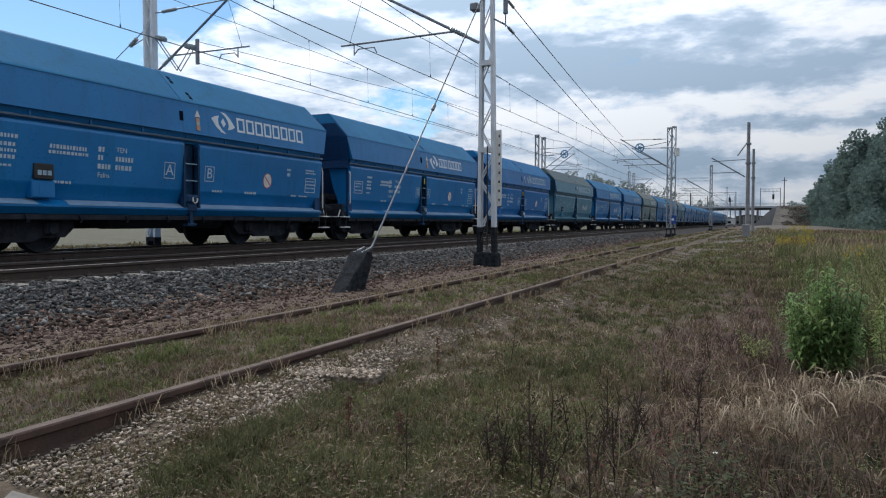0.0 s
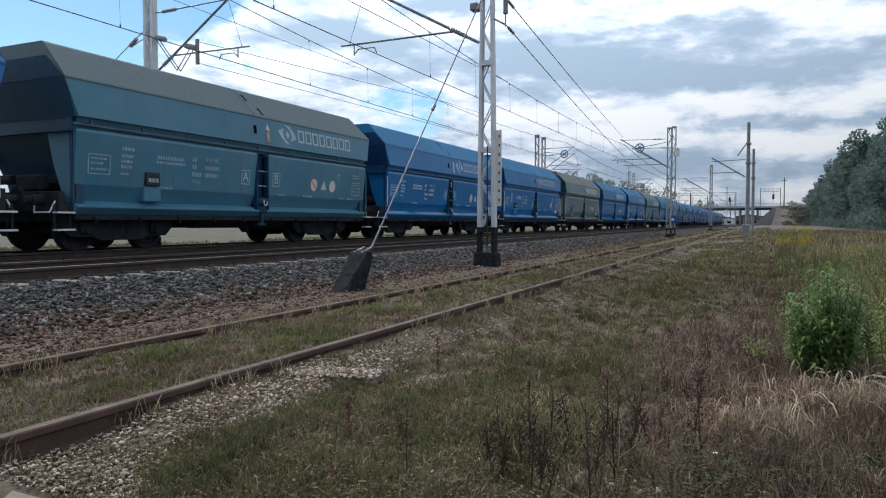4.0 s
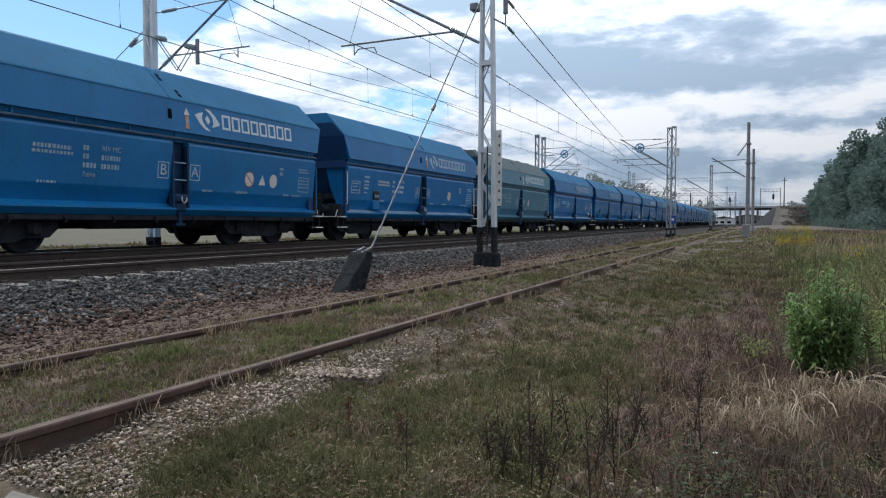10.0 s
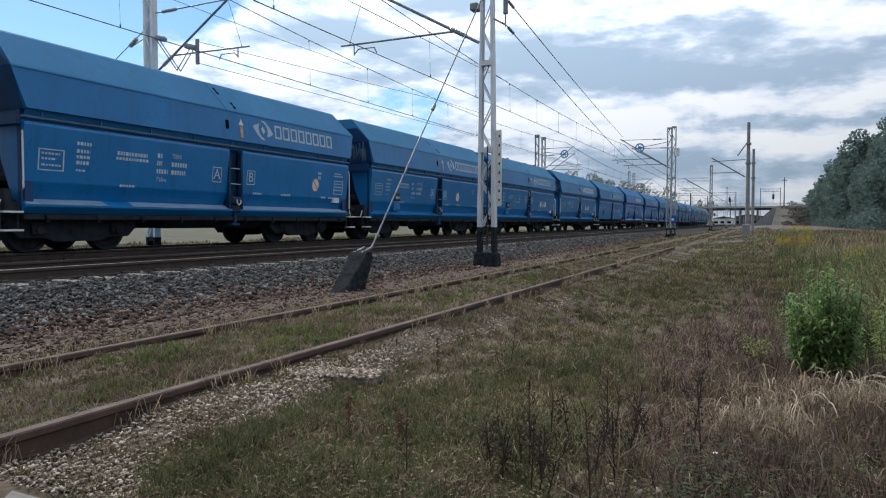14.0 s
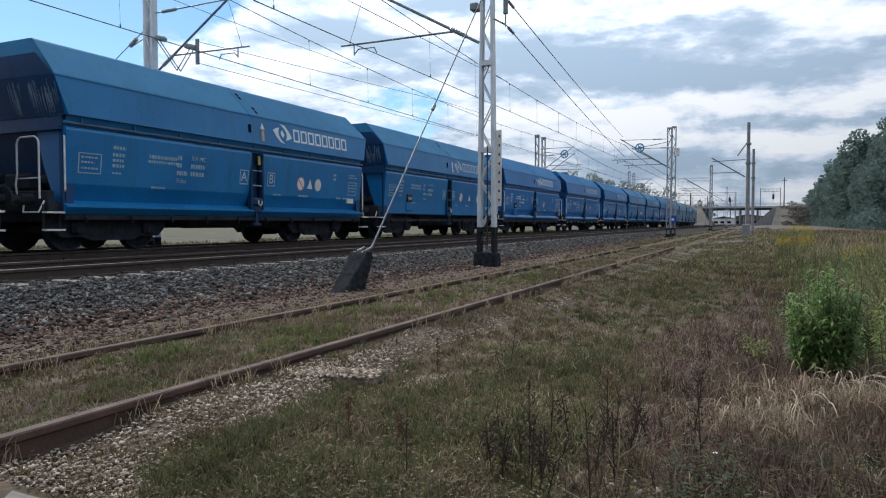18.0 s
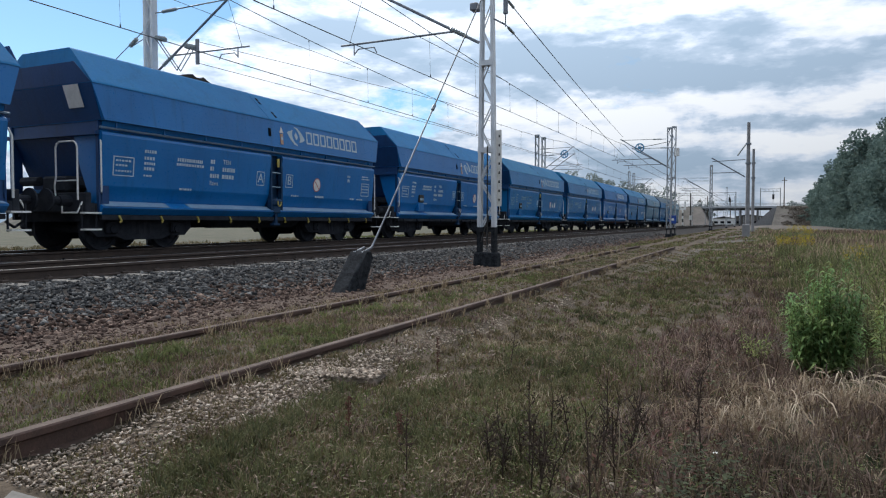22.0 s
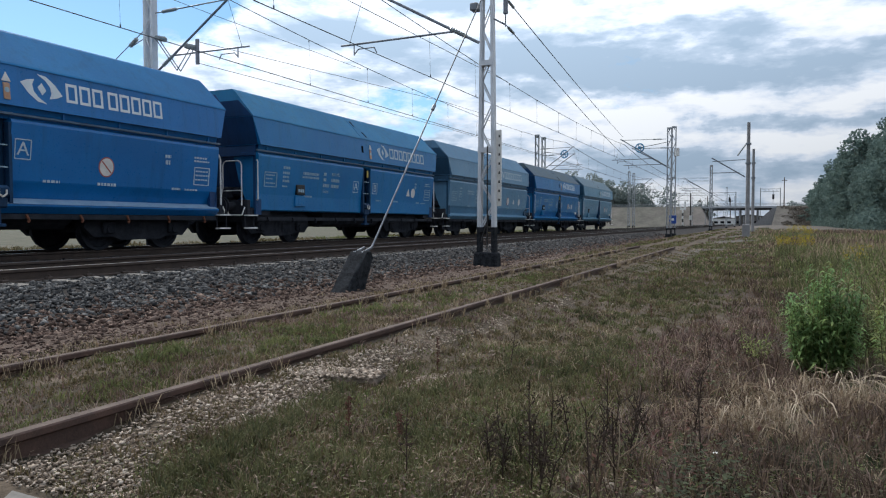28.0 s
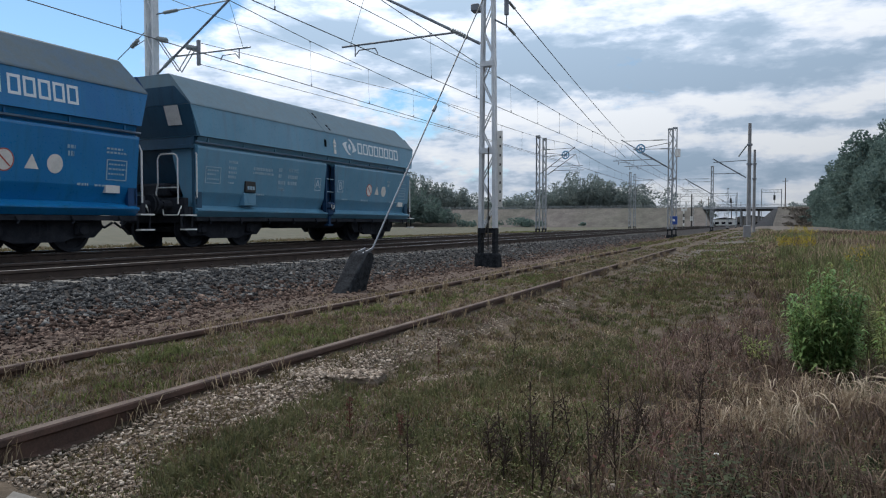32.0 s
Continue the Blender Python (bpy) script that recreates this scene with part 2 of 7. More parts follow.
M["bark"] = speckled("bark", (0.05, 0.04, 0.03), (0.13, 0.10, 0.075), 3.0, 0.95, 0.0, 20, 0.8)

# plants
M["grass"] = plant("green_grass", [(0.10, (0.046, 0.044, 0.023)), (0.42, (0.108, 0.092, 0.044)), (0.62, (0.150, 0.124, 0.066)), (0.80, (0.20, 0.145, 0.095)), (1.0, (0.31, 0.245, 0.17))])
M["deep_grass"] = plant("dark_green_grass", [(0.12, (0.048, 0.055, 0.027)), (0.55, (0.102, 0.108, 0.050)), (1.0, (0.20, 0.185, 0.096))])
M["dark_herb"] = plant("dark_herb_leaves", [(0.12, (0.022, 0.031, 0.016)), (0.55, (0.050, 0.063, 0.032)), (1.0, (0.125, 0.130, 0.070))])
M["red_leaf"] = plant("rusty_red_leaves", [(0.12, (0.055, 0.022, 0.018)), (0.6, (0.125, 0.058, 0.044)), (1.0, (0.22, 0.13, 0.10))])
M["dry"] = plant("dry_grass", [(0.15, (0.17, 0.125, 0.080)), (0.55, (0.30, 0.235, 0.155)), (1.0, (0.48, 0.40, 0.29))])
M["straw"] = plant("pale_straw", [(0.15, (0.17, 0.122, 0.080)), (0.6, (0.31, 0.24, 0.165)), (1.0, (0.54, 0.46, 0.35))])
M["brown"] = plant("brown_weeds", [(0.12, (0.036, 0.027, 0.021)), (0.50, (0.098, 0.068, 0.051)), (0.82, (0.20, 0.142, 0.102)), (1.0, (0.44, 0.34, 0.24))])
M["mauve"] = plant("reddish_weeds", [(0.12, (0.052, 0.034, 0.029)), (0.55, (0.155, 0.103, 0.086)), (1.0, (0.36, 0.265, 0.22))])
M["stalk"] = plant("dark_stalks", [(0.15, (0.030, 0.022, 0.018)), (1.0, (0.085, 0.060, 0.046))])
M["bush"] = plant("bush_leaves", [(0.15, (0.082, 0.155, 0.060)), (0.6, (0.185, 0.30, 0.110)), (1.0, (0.35, 0.43, 0.17))], 0.6, 0.45)
M["lime"] = plant("yellow_green_leaves", [(0.15, (0.120, 0.155, 0.045)), (0.6, (0.22, 0.255, 0.080)), (1.0, (0.36, 0.37, 0.14))], 0.6, 0.4)
M["herb"] = plant("goldenrod_leaves", [(0.15, (0.072, 0.092, 0.036)), (0.6, (0.145, 0.165, 0.064)), (1.0, (0.25, 0.25, 0.11))])
M["gold"] = plant("goldenrod_flowers", [(0.15, (0.22, 0.17, 0.02)), (1.0, (0.45, 0.36, 0.05))])
# brown growth with the haze over the embankment mixed into its colour
M["bank_growth"] = plant("hazed_bank_growth", [(0.15, (0.100, 0.090, 0.076)), (0.6, (0.150, 0.134, 0.116)), (1.0, (0.20, 0.180, 0.155))], 0.9, 0.3)
# forest green lightened and blued to carry the haze in the colour
M["pine"] = plant("hazed_forest_leaves", [(0.15, (0.074, 0.116, 0.110)), (0.6, (0.122, 0.174, 0.155)), (1.0, (0.180, 0.240, 0.205))], 0.8, 0.45)
# distance haze put into the leaf colour, paler and bluer than foliage
M["wood_far"] = plant("hazed_far_leaves", [(0.15, (0.14, 0.178, 0.175)), (0.6, (0.195, 0.236, 0.226)), (1.0, (0.255, 0.29, 0.27))], 0.8, 0.5)


def stone_mat(name, lo, mid, hi):
    m = Mat(name)
    small = m.noise(35.0, 4, 0.6)
    f = m.math("ADD", m.math("MULTIPLY", m.island(), 0.75), m.math("MULTIPLY", small, 0.3))
    return m.finish(m.ramp(f, (0.1, lo), (0.5, mid), (0.95, hi)), 0.95, 0.0, small, 0.5, 0.004, 0.12)


M["ballast"] = stone_mat("grey_ballast_stone", (0.018, 0.019, 0.021), (0.066, 0.066, 0.068), (0.175, 0.173, 0.170))
M["ballast_rust"] = stone_mat("rust_stained_stone", (0.026, 0.018, 0.016), (0.085, 0.056, 0.046), (0.21, 0.155, 0.128))
M["gravel"] = stone_mat("pale_limestone_gravel", (0.125, 0.095, 0.073), (0.29, 0.232, 0.184), (0.50, 0.430, 0.360))


def ground_mat():
    m = Mat("ground_soil_and_sward")
    p = m.position()
    y = m.math("ADD", m.axis(1), m.math("MULTIPLY", m.math("SUBTRACT", m.noise(0.8, 4), 0.5), 1.4))
    big = m.noise(0.45, 5, 0.6)
    mid = m.noise(3.5, 5, 0.65)
    fine = m.noise(38.0, 4, 0.7)
    sward = m.ramp(mid, (0.30, (0.034, 0.029, 0.020)), (0.5, (0.080, 0.061, 0.043)), (0.70, (0.165, 0.125, 0.092)))
    bare = m.ramp(fine, (0.32, (0.048, 0.036, 0.027)), (0.68, (0.140, 0.106, 0.080)))
    near = m.mix(m.ramp(big, (0.44, 0.0), (0.62, 0.70)), sward, bare)
    cess = m.ramp(fine, (0.30, (0.040, 0.027, 0.021)), (0.70, (0.130, 0.092, 0.072)))
    col = m.mix(m.ramp(m.math("MULTIPLY", m.math("SUBTRACT", y, 4.4), 1.0), (0.0, 0.0), (0.7, 1.0)), near, cess)
    field = m.ramp(m.noise(0.5, 7, 0.75), (0.35, (0.050, 0.051, 0.033)), (0.65, (0.112, 0.104, 0.072)))
    col = m.mix(m.ramp(m.math("SUBTRACT", y, 17.5), (0.0, 0.0), (0.9, 1.0)), col, field)
    red = m.ramp(fine, (0.30, (0.030, 0.020, 0.017)), (0.70, (0.105, 0.072, 0.060)))
    col = m.mix(m.ramp(m.math("SUBTRACT", 0.9, y), (0.0, 0.0), (0.9, 0.8)), col, red)
    heath = m.ramp(m.noise(0.25, 6, 0.7), (0.32, (0.072, 0.066, 0.054)), (0.52, (0.118, 0.102, 0.088)), (0.70, (0.17, 0.145, 0.128)))
    far = m.ramp(m.math("MULTIPLY", m.math("SUBTRACT", m.axis(0), 14.0), 0.1), (0.0, 0.0), (1.0, 1.0))
    right = m.ramp(m.math("SUBTRACT", 3.0, y), (0.0, 0.0), (1.0, 1.0))
    col = m.mix(m.math("MULTIPLY", far, right), col, heath)
    return m.finish(col, 0.95, 0.0, fine, 0.6, 0.02, 0.2)


M["ground"] = ground_mat()
M["bed"] = speckled("ballast_bed", (0.014, 0.013, 0.013), (0.055, 0.050, 0.048), 22.0, 0.95, 0.0, 60, 0.9, 0.1)


def bank_mat():
    """Withered grass on the embankment, olive below and in patches."""
    m = Mat("embankment_grass")
    big, mid, fine = m.noise(0.035, 6, 0.65), m.noise(0.22, 6, 0.7), m.noise(1.6, 4, 0.7)
    brown = m.ramp(mid, (0.32, (0.104, 0.094, 0.088)), (0.68, (0.182, 0.164, 0.152)))
    olive = m.ramp(mid, (0.32, (0.090, 0.088, 0.077)), (0.68, (0.165, 0.155, 0.134)))
    col = m.mix(m.ramp(big, (0.42, 0.0), (0.58, 1.0)), brown, olive)
    return m.finish(m.mix(m.ramp(fine, (0.45, 0.0), (0.75, 0.5)), col, (0.055, 0.050, 0.040)), 0.95, 0.0, fine, 0.5, 0.3, 0.1)


M["bank"] = bank_mat()


# ---------------------------------------------------------------- mesh helpers
def link_mesh(name, me, mat, parent=None, label=""):
    if not me.materials:
        me.materials.append(mat)
    ob = new(name, me)
    if parent is not None:
        ob.parent = parent
    if label:
        ob["label"] = label
    return ob


def part(name, bm, mat, parent=None, label=""):
    """Links a bmesh as one mesh object under a thing or a part."""
    me = bpy.data.meshes.new(name)
    bm.to_mesh(me)
    bm.free()
    return link_mesh(name, me, mat, parent, label)


def np_mesh(name, verts, faces, mats=None, index=None, smooth=False):
    """A mesh from arrays: verts (n, 3), faces (m, k)."""
    me = bpy.data.meshes.new(name)
    verts, faces = np.asarray(verts, np.float32), np.asarray(faces, np.int32)
    m, k = faces.shape
    me.vertices.add(len(verts))
    me.vertices.foreach_set("co", verts.ravel())
    me.loops.add(m * k)
    me.loops.foreach_set("vertex_index", faces.ravel())
    me.polygons.add(m)
    me.polygons.foreach_set("loop_start", np.arange(0, m * k, k, dtype=np.int32))
    for q in mats or ():
        me.materials.append(q)
    if index is not None:
        me.polygons.foreach_set("material_index", np.asarray(index, np.int32))
    if smooth:
        me.polygons.foreach_set("use_smooth", np.ones(m, bool))
    me.update(calc_edges=True)
    me.validate()
    return me


def box(bm, x0, x1, y0, y1, z0, z1, bevel=0.0):
    r = bmesh.ops.create_cube(bm, size=1.0, matrix=Matrix.LocRotScale(
        ((x0 + x1) / 2, (y0 + y1) / 2, (z0 + z1) / 2), None, (abs(x1 - x0), abs(y1 - y0), abs(z1 - z0))))
    if bevel:
        es = list({e for v in r["verts"] for e in v.link_edges})
        bmesh.ops.bevel(bm, geom=es, offset=bevel, segments=1, affect="EDGES")
    return bm


def boxm(x0, x1, y0, y1, z0, z1, bevel=0.0):
    return box(bmesh.new(), x0, x1, y0, y1, z0, z1, bevel)


def rod(bm, a, b, r, seg=6, r2=None):
    """A round bar from a to b."""
    a, b = Vector(a), Vector(b)
    d = b - a
    m = Matrix.Translation((a + b) / 2) @ d.to_track_quat("Z", "Y").to_matrix().to_4x4()
    bmesh.ops.create_cone(bm, cap_ends=True, segments=seg, radius1=r, radius2=r if r2 is None else r2, depth=d.length, matrix=m)
    return bm


def rodm(a, b, r, seg=6, r2=None):
    return rod(bmesh.new(), a, b, r, seg, r2)


def bar(bm, a, b, w, h):
    """A flat bar of section w by h from a to b."""
    a, b = Vector(a), Vector(b)
    d = b - a
    m = Matrix.Translation((a + b) / 2) @ d.to_track_quat("Z", "Y").to_matrix().to_4x4() @ Matrix.Diagonal((w, h, d.length, 1))
    bmesh.ops.create_cube(bm, size=1.0, matrix=m)
    return bm


def prism(profile, x0, x1, inset=None):
    """Closed outline in (y, z) drawn out along x; inset(z, end) shifts the ends."""
    bm = bmesh.new()
    rows = []
    for x, end in ((x0, -1), (x1, 1)):
        rows.append([bm.verts.new((x + (inset(z, end) if inset else 0.0), y, z)) for y, z in profile])
    k = len(profile)
    for i in range(k):
        j = (i + 1) % k
        bm.faces.new((rows[0][i], rows[0][j], rows[1][j], rows[1][i]))
    bm.faces.new(rows[0][::-1])
    bm.faces.new(rows[1])
    bmesh.ops.recalc_face_normals(bm, faces=bm.faces)
    return bm


def wire_mesh(points, r, seg=5):
    """A wire through points."""
    p = np.asarray(points, float)
    d = np.gradient(p, axis=0)
    d /= np.linalg.norm(d, axis=1)[:, None]
    up = np.array([0, 0, 1.0])
    side = np.cross(d, up)
    side /= np.maximum(np.linalg.norm(side, axis=1), 1e-6)[:, None]
    nor = np.cross(side, d)
    ang = np.arange(seg) * 2 * np.pi / seg
    v = (p[:, None] + r * (np.cos(ang)[None, :, None] * side[:, None] + np.sin(ang)[None, :, None] * nor[:, None])).reshape(-1, 3)
    n = len(p)
    f = [(i * seg + j, i * seg + (j + 1) % seg, (i + 1) * seg + (j + 1) % seg, (i + 1) * seg + j) for i in range(n - 1) for j in range(seg)]
    return np_mesh("wire", v, f)


def thing(name, at, label, category, group="", kind=""):
    ob = new(name)
    ob.matrix_basis = at if isinstance(at, Matrix) else pose(*at)
    return tagged(ob, label, category, group, kind)


def setting(ob, label, category):
    return tagged(ob, label, category, "", "structure")


# ---------------------------------------------------------------- ground
def ground_z(x, y):
    """Height of the natural ground."""
    x, y = np.asarray(x, float), np.asarray(y, float)
    z = np.interp(y, [-60, -14, -3.0, 0.5, 2.2, 3.0, 4.6, 6.2, 7.4, 16.6, 18.5, 21.0, 60], [-0.7, -0.55, -0.47, -0.53, -0.55, -0.50, -0.44, -0.46, -0.5, -0.5, -0.6, -0.75, -0.8])
    w = np.clip((5.6 - y) / 3.0, 0.15, 1.0) * np.clip((y + 200) / 100, 0, 1)
    b = 0.035 * np.sin(1.9 * x + 0.8 * y) * np.sin(1.3 * y - 0.7 * x + 1.0) + 0.022 * np.sin(4.1 * x - 2.2 * y + 2.0) + 0.05 * np.sin(0.45 * x + 0.3) * np.sin(0.37 * y + 1.1)
    rise = 0.22 * np.clip((x - 24) / 20, 0, 1) * np.clip((3.5 - y) / 4, 0, 1)
    # soil and gravel have crept up to the heads of the siding's rails
    crept = 0.075 * np.interp(x, [2.3, 3.9, 8, 16, 26, 32], [0, 1, 1, 0.4, 0.4, 0]) * np.interp(y, [2.3, 2.65, 3.4, 4.1, 4.7, 5.2], [0, 1, 1, 0.5, 0.35, 0])
    return z + w * b * (1 - 8 * crept) + rise + crept


def build_ground():
    xs = np.concatenate([[-3000, -900, -250, -80, -30, -12], np.arange(-6, 24, 0.2), np.arange(24, 60, 0.8), np.arange(60, 140, 5), [160, 200, 260, 340, 500, 900, 1800, 3000]])
    ys = np.concatenate([[-3000, -900, -250, -90, -45, -28], np.arange(-20, -6, 0.5), np.arange(-6, 8, 0.2), np.arange(8, 24, 0.8), [28, 36, 50, 80, 140, 300, 900, 3000]])
    X, Y = np.meshgrid(xs, ys, indexing="ij")
    v = np.stack([X, Y, ground_z(X, Y)], -1).reshape(-1, 3)
    nx, ny = len(xs), len(ys)
    i = (np.arange(nx - 1)[:, None] * ny + np.arange(ny - 1)).ravel()
    f = np.stack([i, i + ny, i + ny + 1, i + 1], 1)
    me = np_mesh("ground", v, f, [M["ground"]], smooth=True)
    setting(new("ground", me), "rough trackside ground with grass and bare soil", "ground")


build_ground()

TRACK_NEAR, TRACK_TRAIN, TRACK_SIDING = 9.38, 13.85, 3.80
BED_TOP = -0.165


def build_bed():
    prof = [(6.15, -0.62), (6.15, -0.48), (7.0, -0.36), (7.85, -0.185), (8.3, BED_TOP - 0.02), (11.1, BED_TOP - 0.02), (11.6, -0.24), (12.1, BED_TOP - 0.02), (15.2, BED_TOP - 0.02), (15.6, -0.19), (17.2, -0.56), (17.2, -0.62)]
    setting(part("ballast_bed", prism(prof, -60, 700), M["bed"]), "grey crushed-stone ballast bed under the main tracks", "ballast")


build_bed()


# ---------------------------------------------------------------- tracks
def rail_profile(h, y0, top):
    """Flat-bottomed rail: head, web and foot."""
    hw, fw, ww = 0.036, 0.070, 0.009
    half = [(hw * 0.8, 0.0), (hw, -0.008), (hw, -0.036), (ww, -0.052), (ww, -h + 0.03), (fw, -h + 0.014), (fw, -h)]
    pts = [(y0 - a, top + b) for a, b in half] + [(y0 + a, top + b) for a, b in half[::-1]]
    return pts


def make_rail(name, y0, top, h, x0, x1, mats, parent, label):
    bm = prism(rail_profile(h, y0, top), x0, x1)
    me = bpy.data.meshes.new(name)
    for f in bm.faces:
        f.material_index = 1 if f.calc_center_median().z < top - 0.004 else 0
    bm.to_mesh(me)
    bm.free()
    for q in mats:
        me.materials.append(q)
    return link_mesh(name, me, None, parent, label)


def sleeper_mesh():
    prof = [(-0.14, -0.2), (-0.10, -0.0), (0.10, 0.0), (0.14, -0.2)]
    bm = bmesh.new()
    rows = []
    for y, dz in ((-1.3, -0.012), (-1.24, 0.0), (1.24, 0.0), (1.3, -0.012)):
        rows.append([bm.verts.new((x, y, z + dz)) for x, z in prof])
    for a, b in zip(rows, rows[1:]):
        for i in range(4):
            j = (i + 1) % 4
            bm.faces.new((a[i], a[j], b[j], b[i]))
    bm.faces.new(rows[0])
    bm.faces.new(rows[-1][::-1])
    bmesh.ops.recalc_face_normals(bm, faces=bm.faces)
    me = bpy.data.meshes.new("sleeper")
    bm.to_mesh(me)
    bm.free()
    me.materials.append(M["sleeper"])
    return me


def clip_mesh():
    bm = bmesh.new()
    for sy in (-1, 1):
        box(bm, -0.05, 0.05, sy * 0.045, sy * 0.115, -0.165, -0.12, 0.01)
        rod(bm, (0, sy * 0.085, -0.16), (0, sy * 0.085, -0.095), 0.018, 6)
    me = bpy.data.meshes.new("rail_clip")
    bm.to_mesh(me)
    bm.free()
    me.materials.append(M["rail_side"])
    return me


def build_tracks():
    sm, cm = sleeper_mesh(), clip_mesh()
    for name, axis, label, count in (("track_main_empty", TRACK_NEAR, "empty main-line track with worn steel rails", 95), ("track_main_train", TRACK_TRAIN, "main-line track carrying the coal train", 60)):
        t = setting(thing(name, (0, axis, 0), "", ""), label, "railway track")
        for s in (-0.75, 0.75):
            make_rail("rail", s, 0.0, 0.165, -60, 700, (M["rail_top"], M["rail_side"]), t, "worn steel rail")
        for i in range(count):
            x = -1.0 + 0.6 * i + random.uniform(-0.02, 0.02)
            o = new("sleeper", sm)
            o.parent = t
            o.matrix_basis = pose(x, random.uniform(-0.03, 0.03), -0.158, 0, 0, random.uniform(-1.2, 1.2))
            if axis == TRACK_NEAR and i < 70:
                for s in (-0.75, 0.75):
                    c = new("rail_clip", cm)
                    c.parent = t
                    c.matrix_basis = pose(x, s, 0.0)
    # the rusty siding, sunk in the sward
    t = setting(thing("track_siding", (0, TRACK_SIDING, -0.355), "", ""), "disused rusty siding track sunk in grass", "railway track")
    for s, x0, x1 in ((-0.75, -14, 29.0), (0.75, -14, 30.0)):
        a = make_rail("rail", s, 0.0, 0.15, x0, x1, (M["rust_top"], M["rust"]), t, "rusty rail")
    sm2 = sm.copy()
    sm2.materials[0] = M["bark"]
    for i in range(30):
        x = -1.2 + 0.75 * i
        o = new("sleeper", sm2)
        o.parent = t
        o.matrix_basis = pose(x, random.uniform(-0.05, 0.05), -0.185 + random.uniform(-0.02, 0.01), 0, 0, random.uniform(-2, 2))


build_tracks()


def build_small_ground_things():
    # pale concrete slab that lies in the grass before the siding
    bm = boxm(-0.5, 0.5, -0.21, 0.21, -0.14, 0.0, 0.02)
    s = part("concrete_slab", bm, M["concrete"])
    tagged(s, "pale concrete slab lying in the grass", "concrete slab")
    s.matrix_basis = pose(1.31, 2.63, -0.475, 0, 1.0, -2)
    # stub of an old sleeper beside the siding
    o = part("sleeper_stub", boxm(-0.14, 0.14, -0.36, 0.36, -0.16, 0.0, 0.02), M["bark"])
    tagged(o, "dark end of an old sleeper under pale gravel", "sleeper")
    o.matrix_basis = pose(3.96, 2.64, -0.430, 1, 0, 14)


build_small_ground_things()


# ---------------------------------------------------------------- masts
def lattice_mast(name, at, height, width, depth, label, foot=0.3, dark_foot=0.55, panel=0.55, mat="mast", taper=0.0):
    """Two channel posts laced together, on a foundation. Local x runs along the track, the posts stand side by side across it."""
    t = thing(name, (at[0], at[1], at[2]), label, "catenary mast", "catenary masts")
    c = 0.19 * width
    bm = boxm(-depth * 0.95, depth * 0.95, -width * 0.72, width * 0.72, -0.35, foot, 0.03)
    for v in bm.verts:
        if v.co.z > 0:
            v.co.x *= 0.86
            v.co.y *= 0.86
    part("foundation", bm, M["tar"], t, "tarred concrete foundation")
    for s in (-1, 1):
        y_in, y_out = s * (width / 2 - c), s * width / 2
        # a channel, open towards the other post
        g, w = depth / 2, 0.014
        u = [(-g, y_in), (-g, y_out), (g, y_out), (g, y_in), (g - w, y_in), (g - w, y_out - s * w), (w - g, y_out - s * w), (w - g, y_in)]
        bm = bmesh.new()
        lo, hi = ([bm.verts.new((x, y, z)) for x, y in u] for z in (foot + dark_foot, height))
        for i in range(8):
            bm.faces.new((lo[i], lo[(i + 1) % 8], hi[(i + 1) % 8], hi[i]))
        for ring in (lo, hi[::-1]):
            bm.faces.new(ring)
        bmesh.ops.recalc_face_normals(bm, faces=bm.faces)
        part("post", bm, M[mat], t)
        if dark_foot:
            bm = boxm(-depth / 2 - 0.01, depth / 2 + 0.01, min(y_in, y_out), max(y_in, y_out), foot - 0.02, foot + dark_foot)
            part("post_foot", bm, M["tar"], t, "tarred lower end of the post")
    n = int((height - foot - dark_foot) / panel)
    for q in (-1, 1):
        side = part("lacing", bar(bmesh.new(), (q * (depth / 2 - 0.012), 0, height - 0.2), (q * (depth / 2 - 0.012), 0.001, height - 0.06), width * 0.7, 0.01), M[mat], t)
        for i in range(n):
            z0 = foot + dark_foot + i * panel
            s = 1 if i % 2 else -1
            x = q * (depth / 2 - 0.02)
            part("lacing_bar", bar(bmesh.new(), (x, -s * (width / 2 - c * 0.6), z0), (x, s * (width / 2 - c * 0.6), z0 + panel), 0.014, 0.035), M[mat], side)
    for z in (foot + dark_foot, foot + dark_foot + (height - foot - dark_foot) * 0.24, foot + dark_foot + (height - foot - dark_foot) * 0.50, height):
        bm = boxm(-depth / 2 - 0.012, depth / 2 + 0.012, -width / 2 - 0.006, width / 2 + 0.006, z - 0.06, z + 0.06)
        part("batten_plate", bm, M["tar"] if z < foot + dark_foot + 0.01 and dark_foot else M[mat], t)
    if taper:
        for o in t.children_recursive:
            if o.name.split(".")[0] != "foundation":
                for v in o.data.vertices:
                    v.co.y *= 1.0 - taper * max(0.0, v.co.z - foot) / height
    return t


def insulator(bm, a, b, r=0.055, sheds=7):
    a, b = Vector(a), Vector(b)
    rod(bm, a, b, r * 0.62)
    for i in range(sheds):
        p = a.lerp(b, (i + 0.5) / sheds)
        q = a.lerp(b, (i + 0.9) / sheds)
        rod(bm, p, q, r * 0.9, 8, r * 0.6)


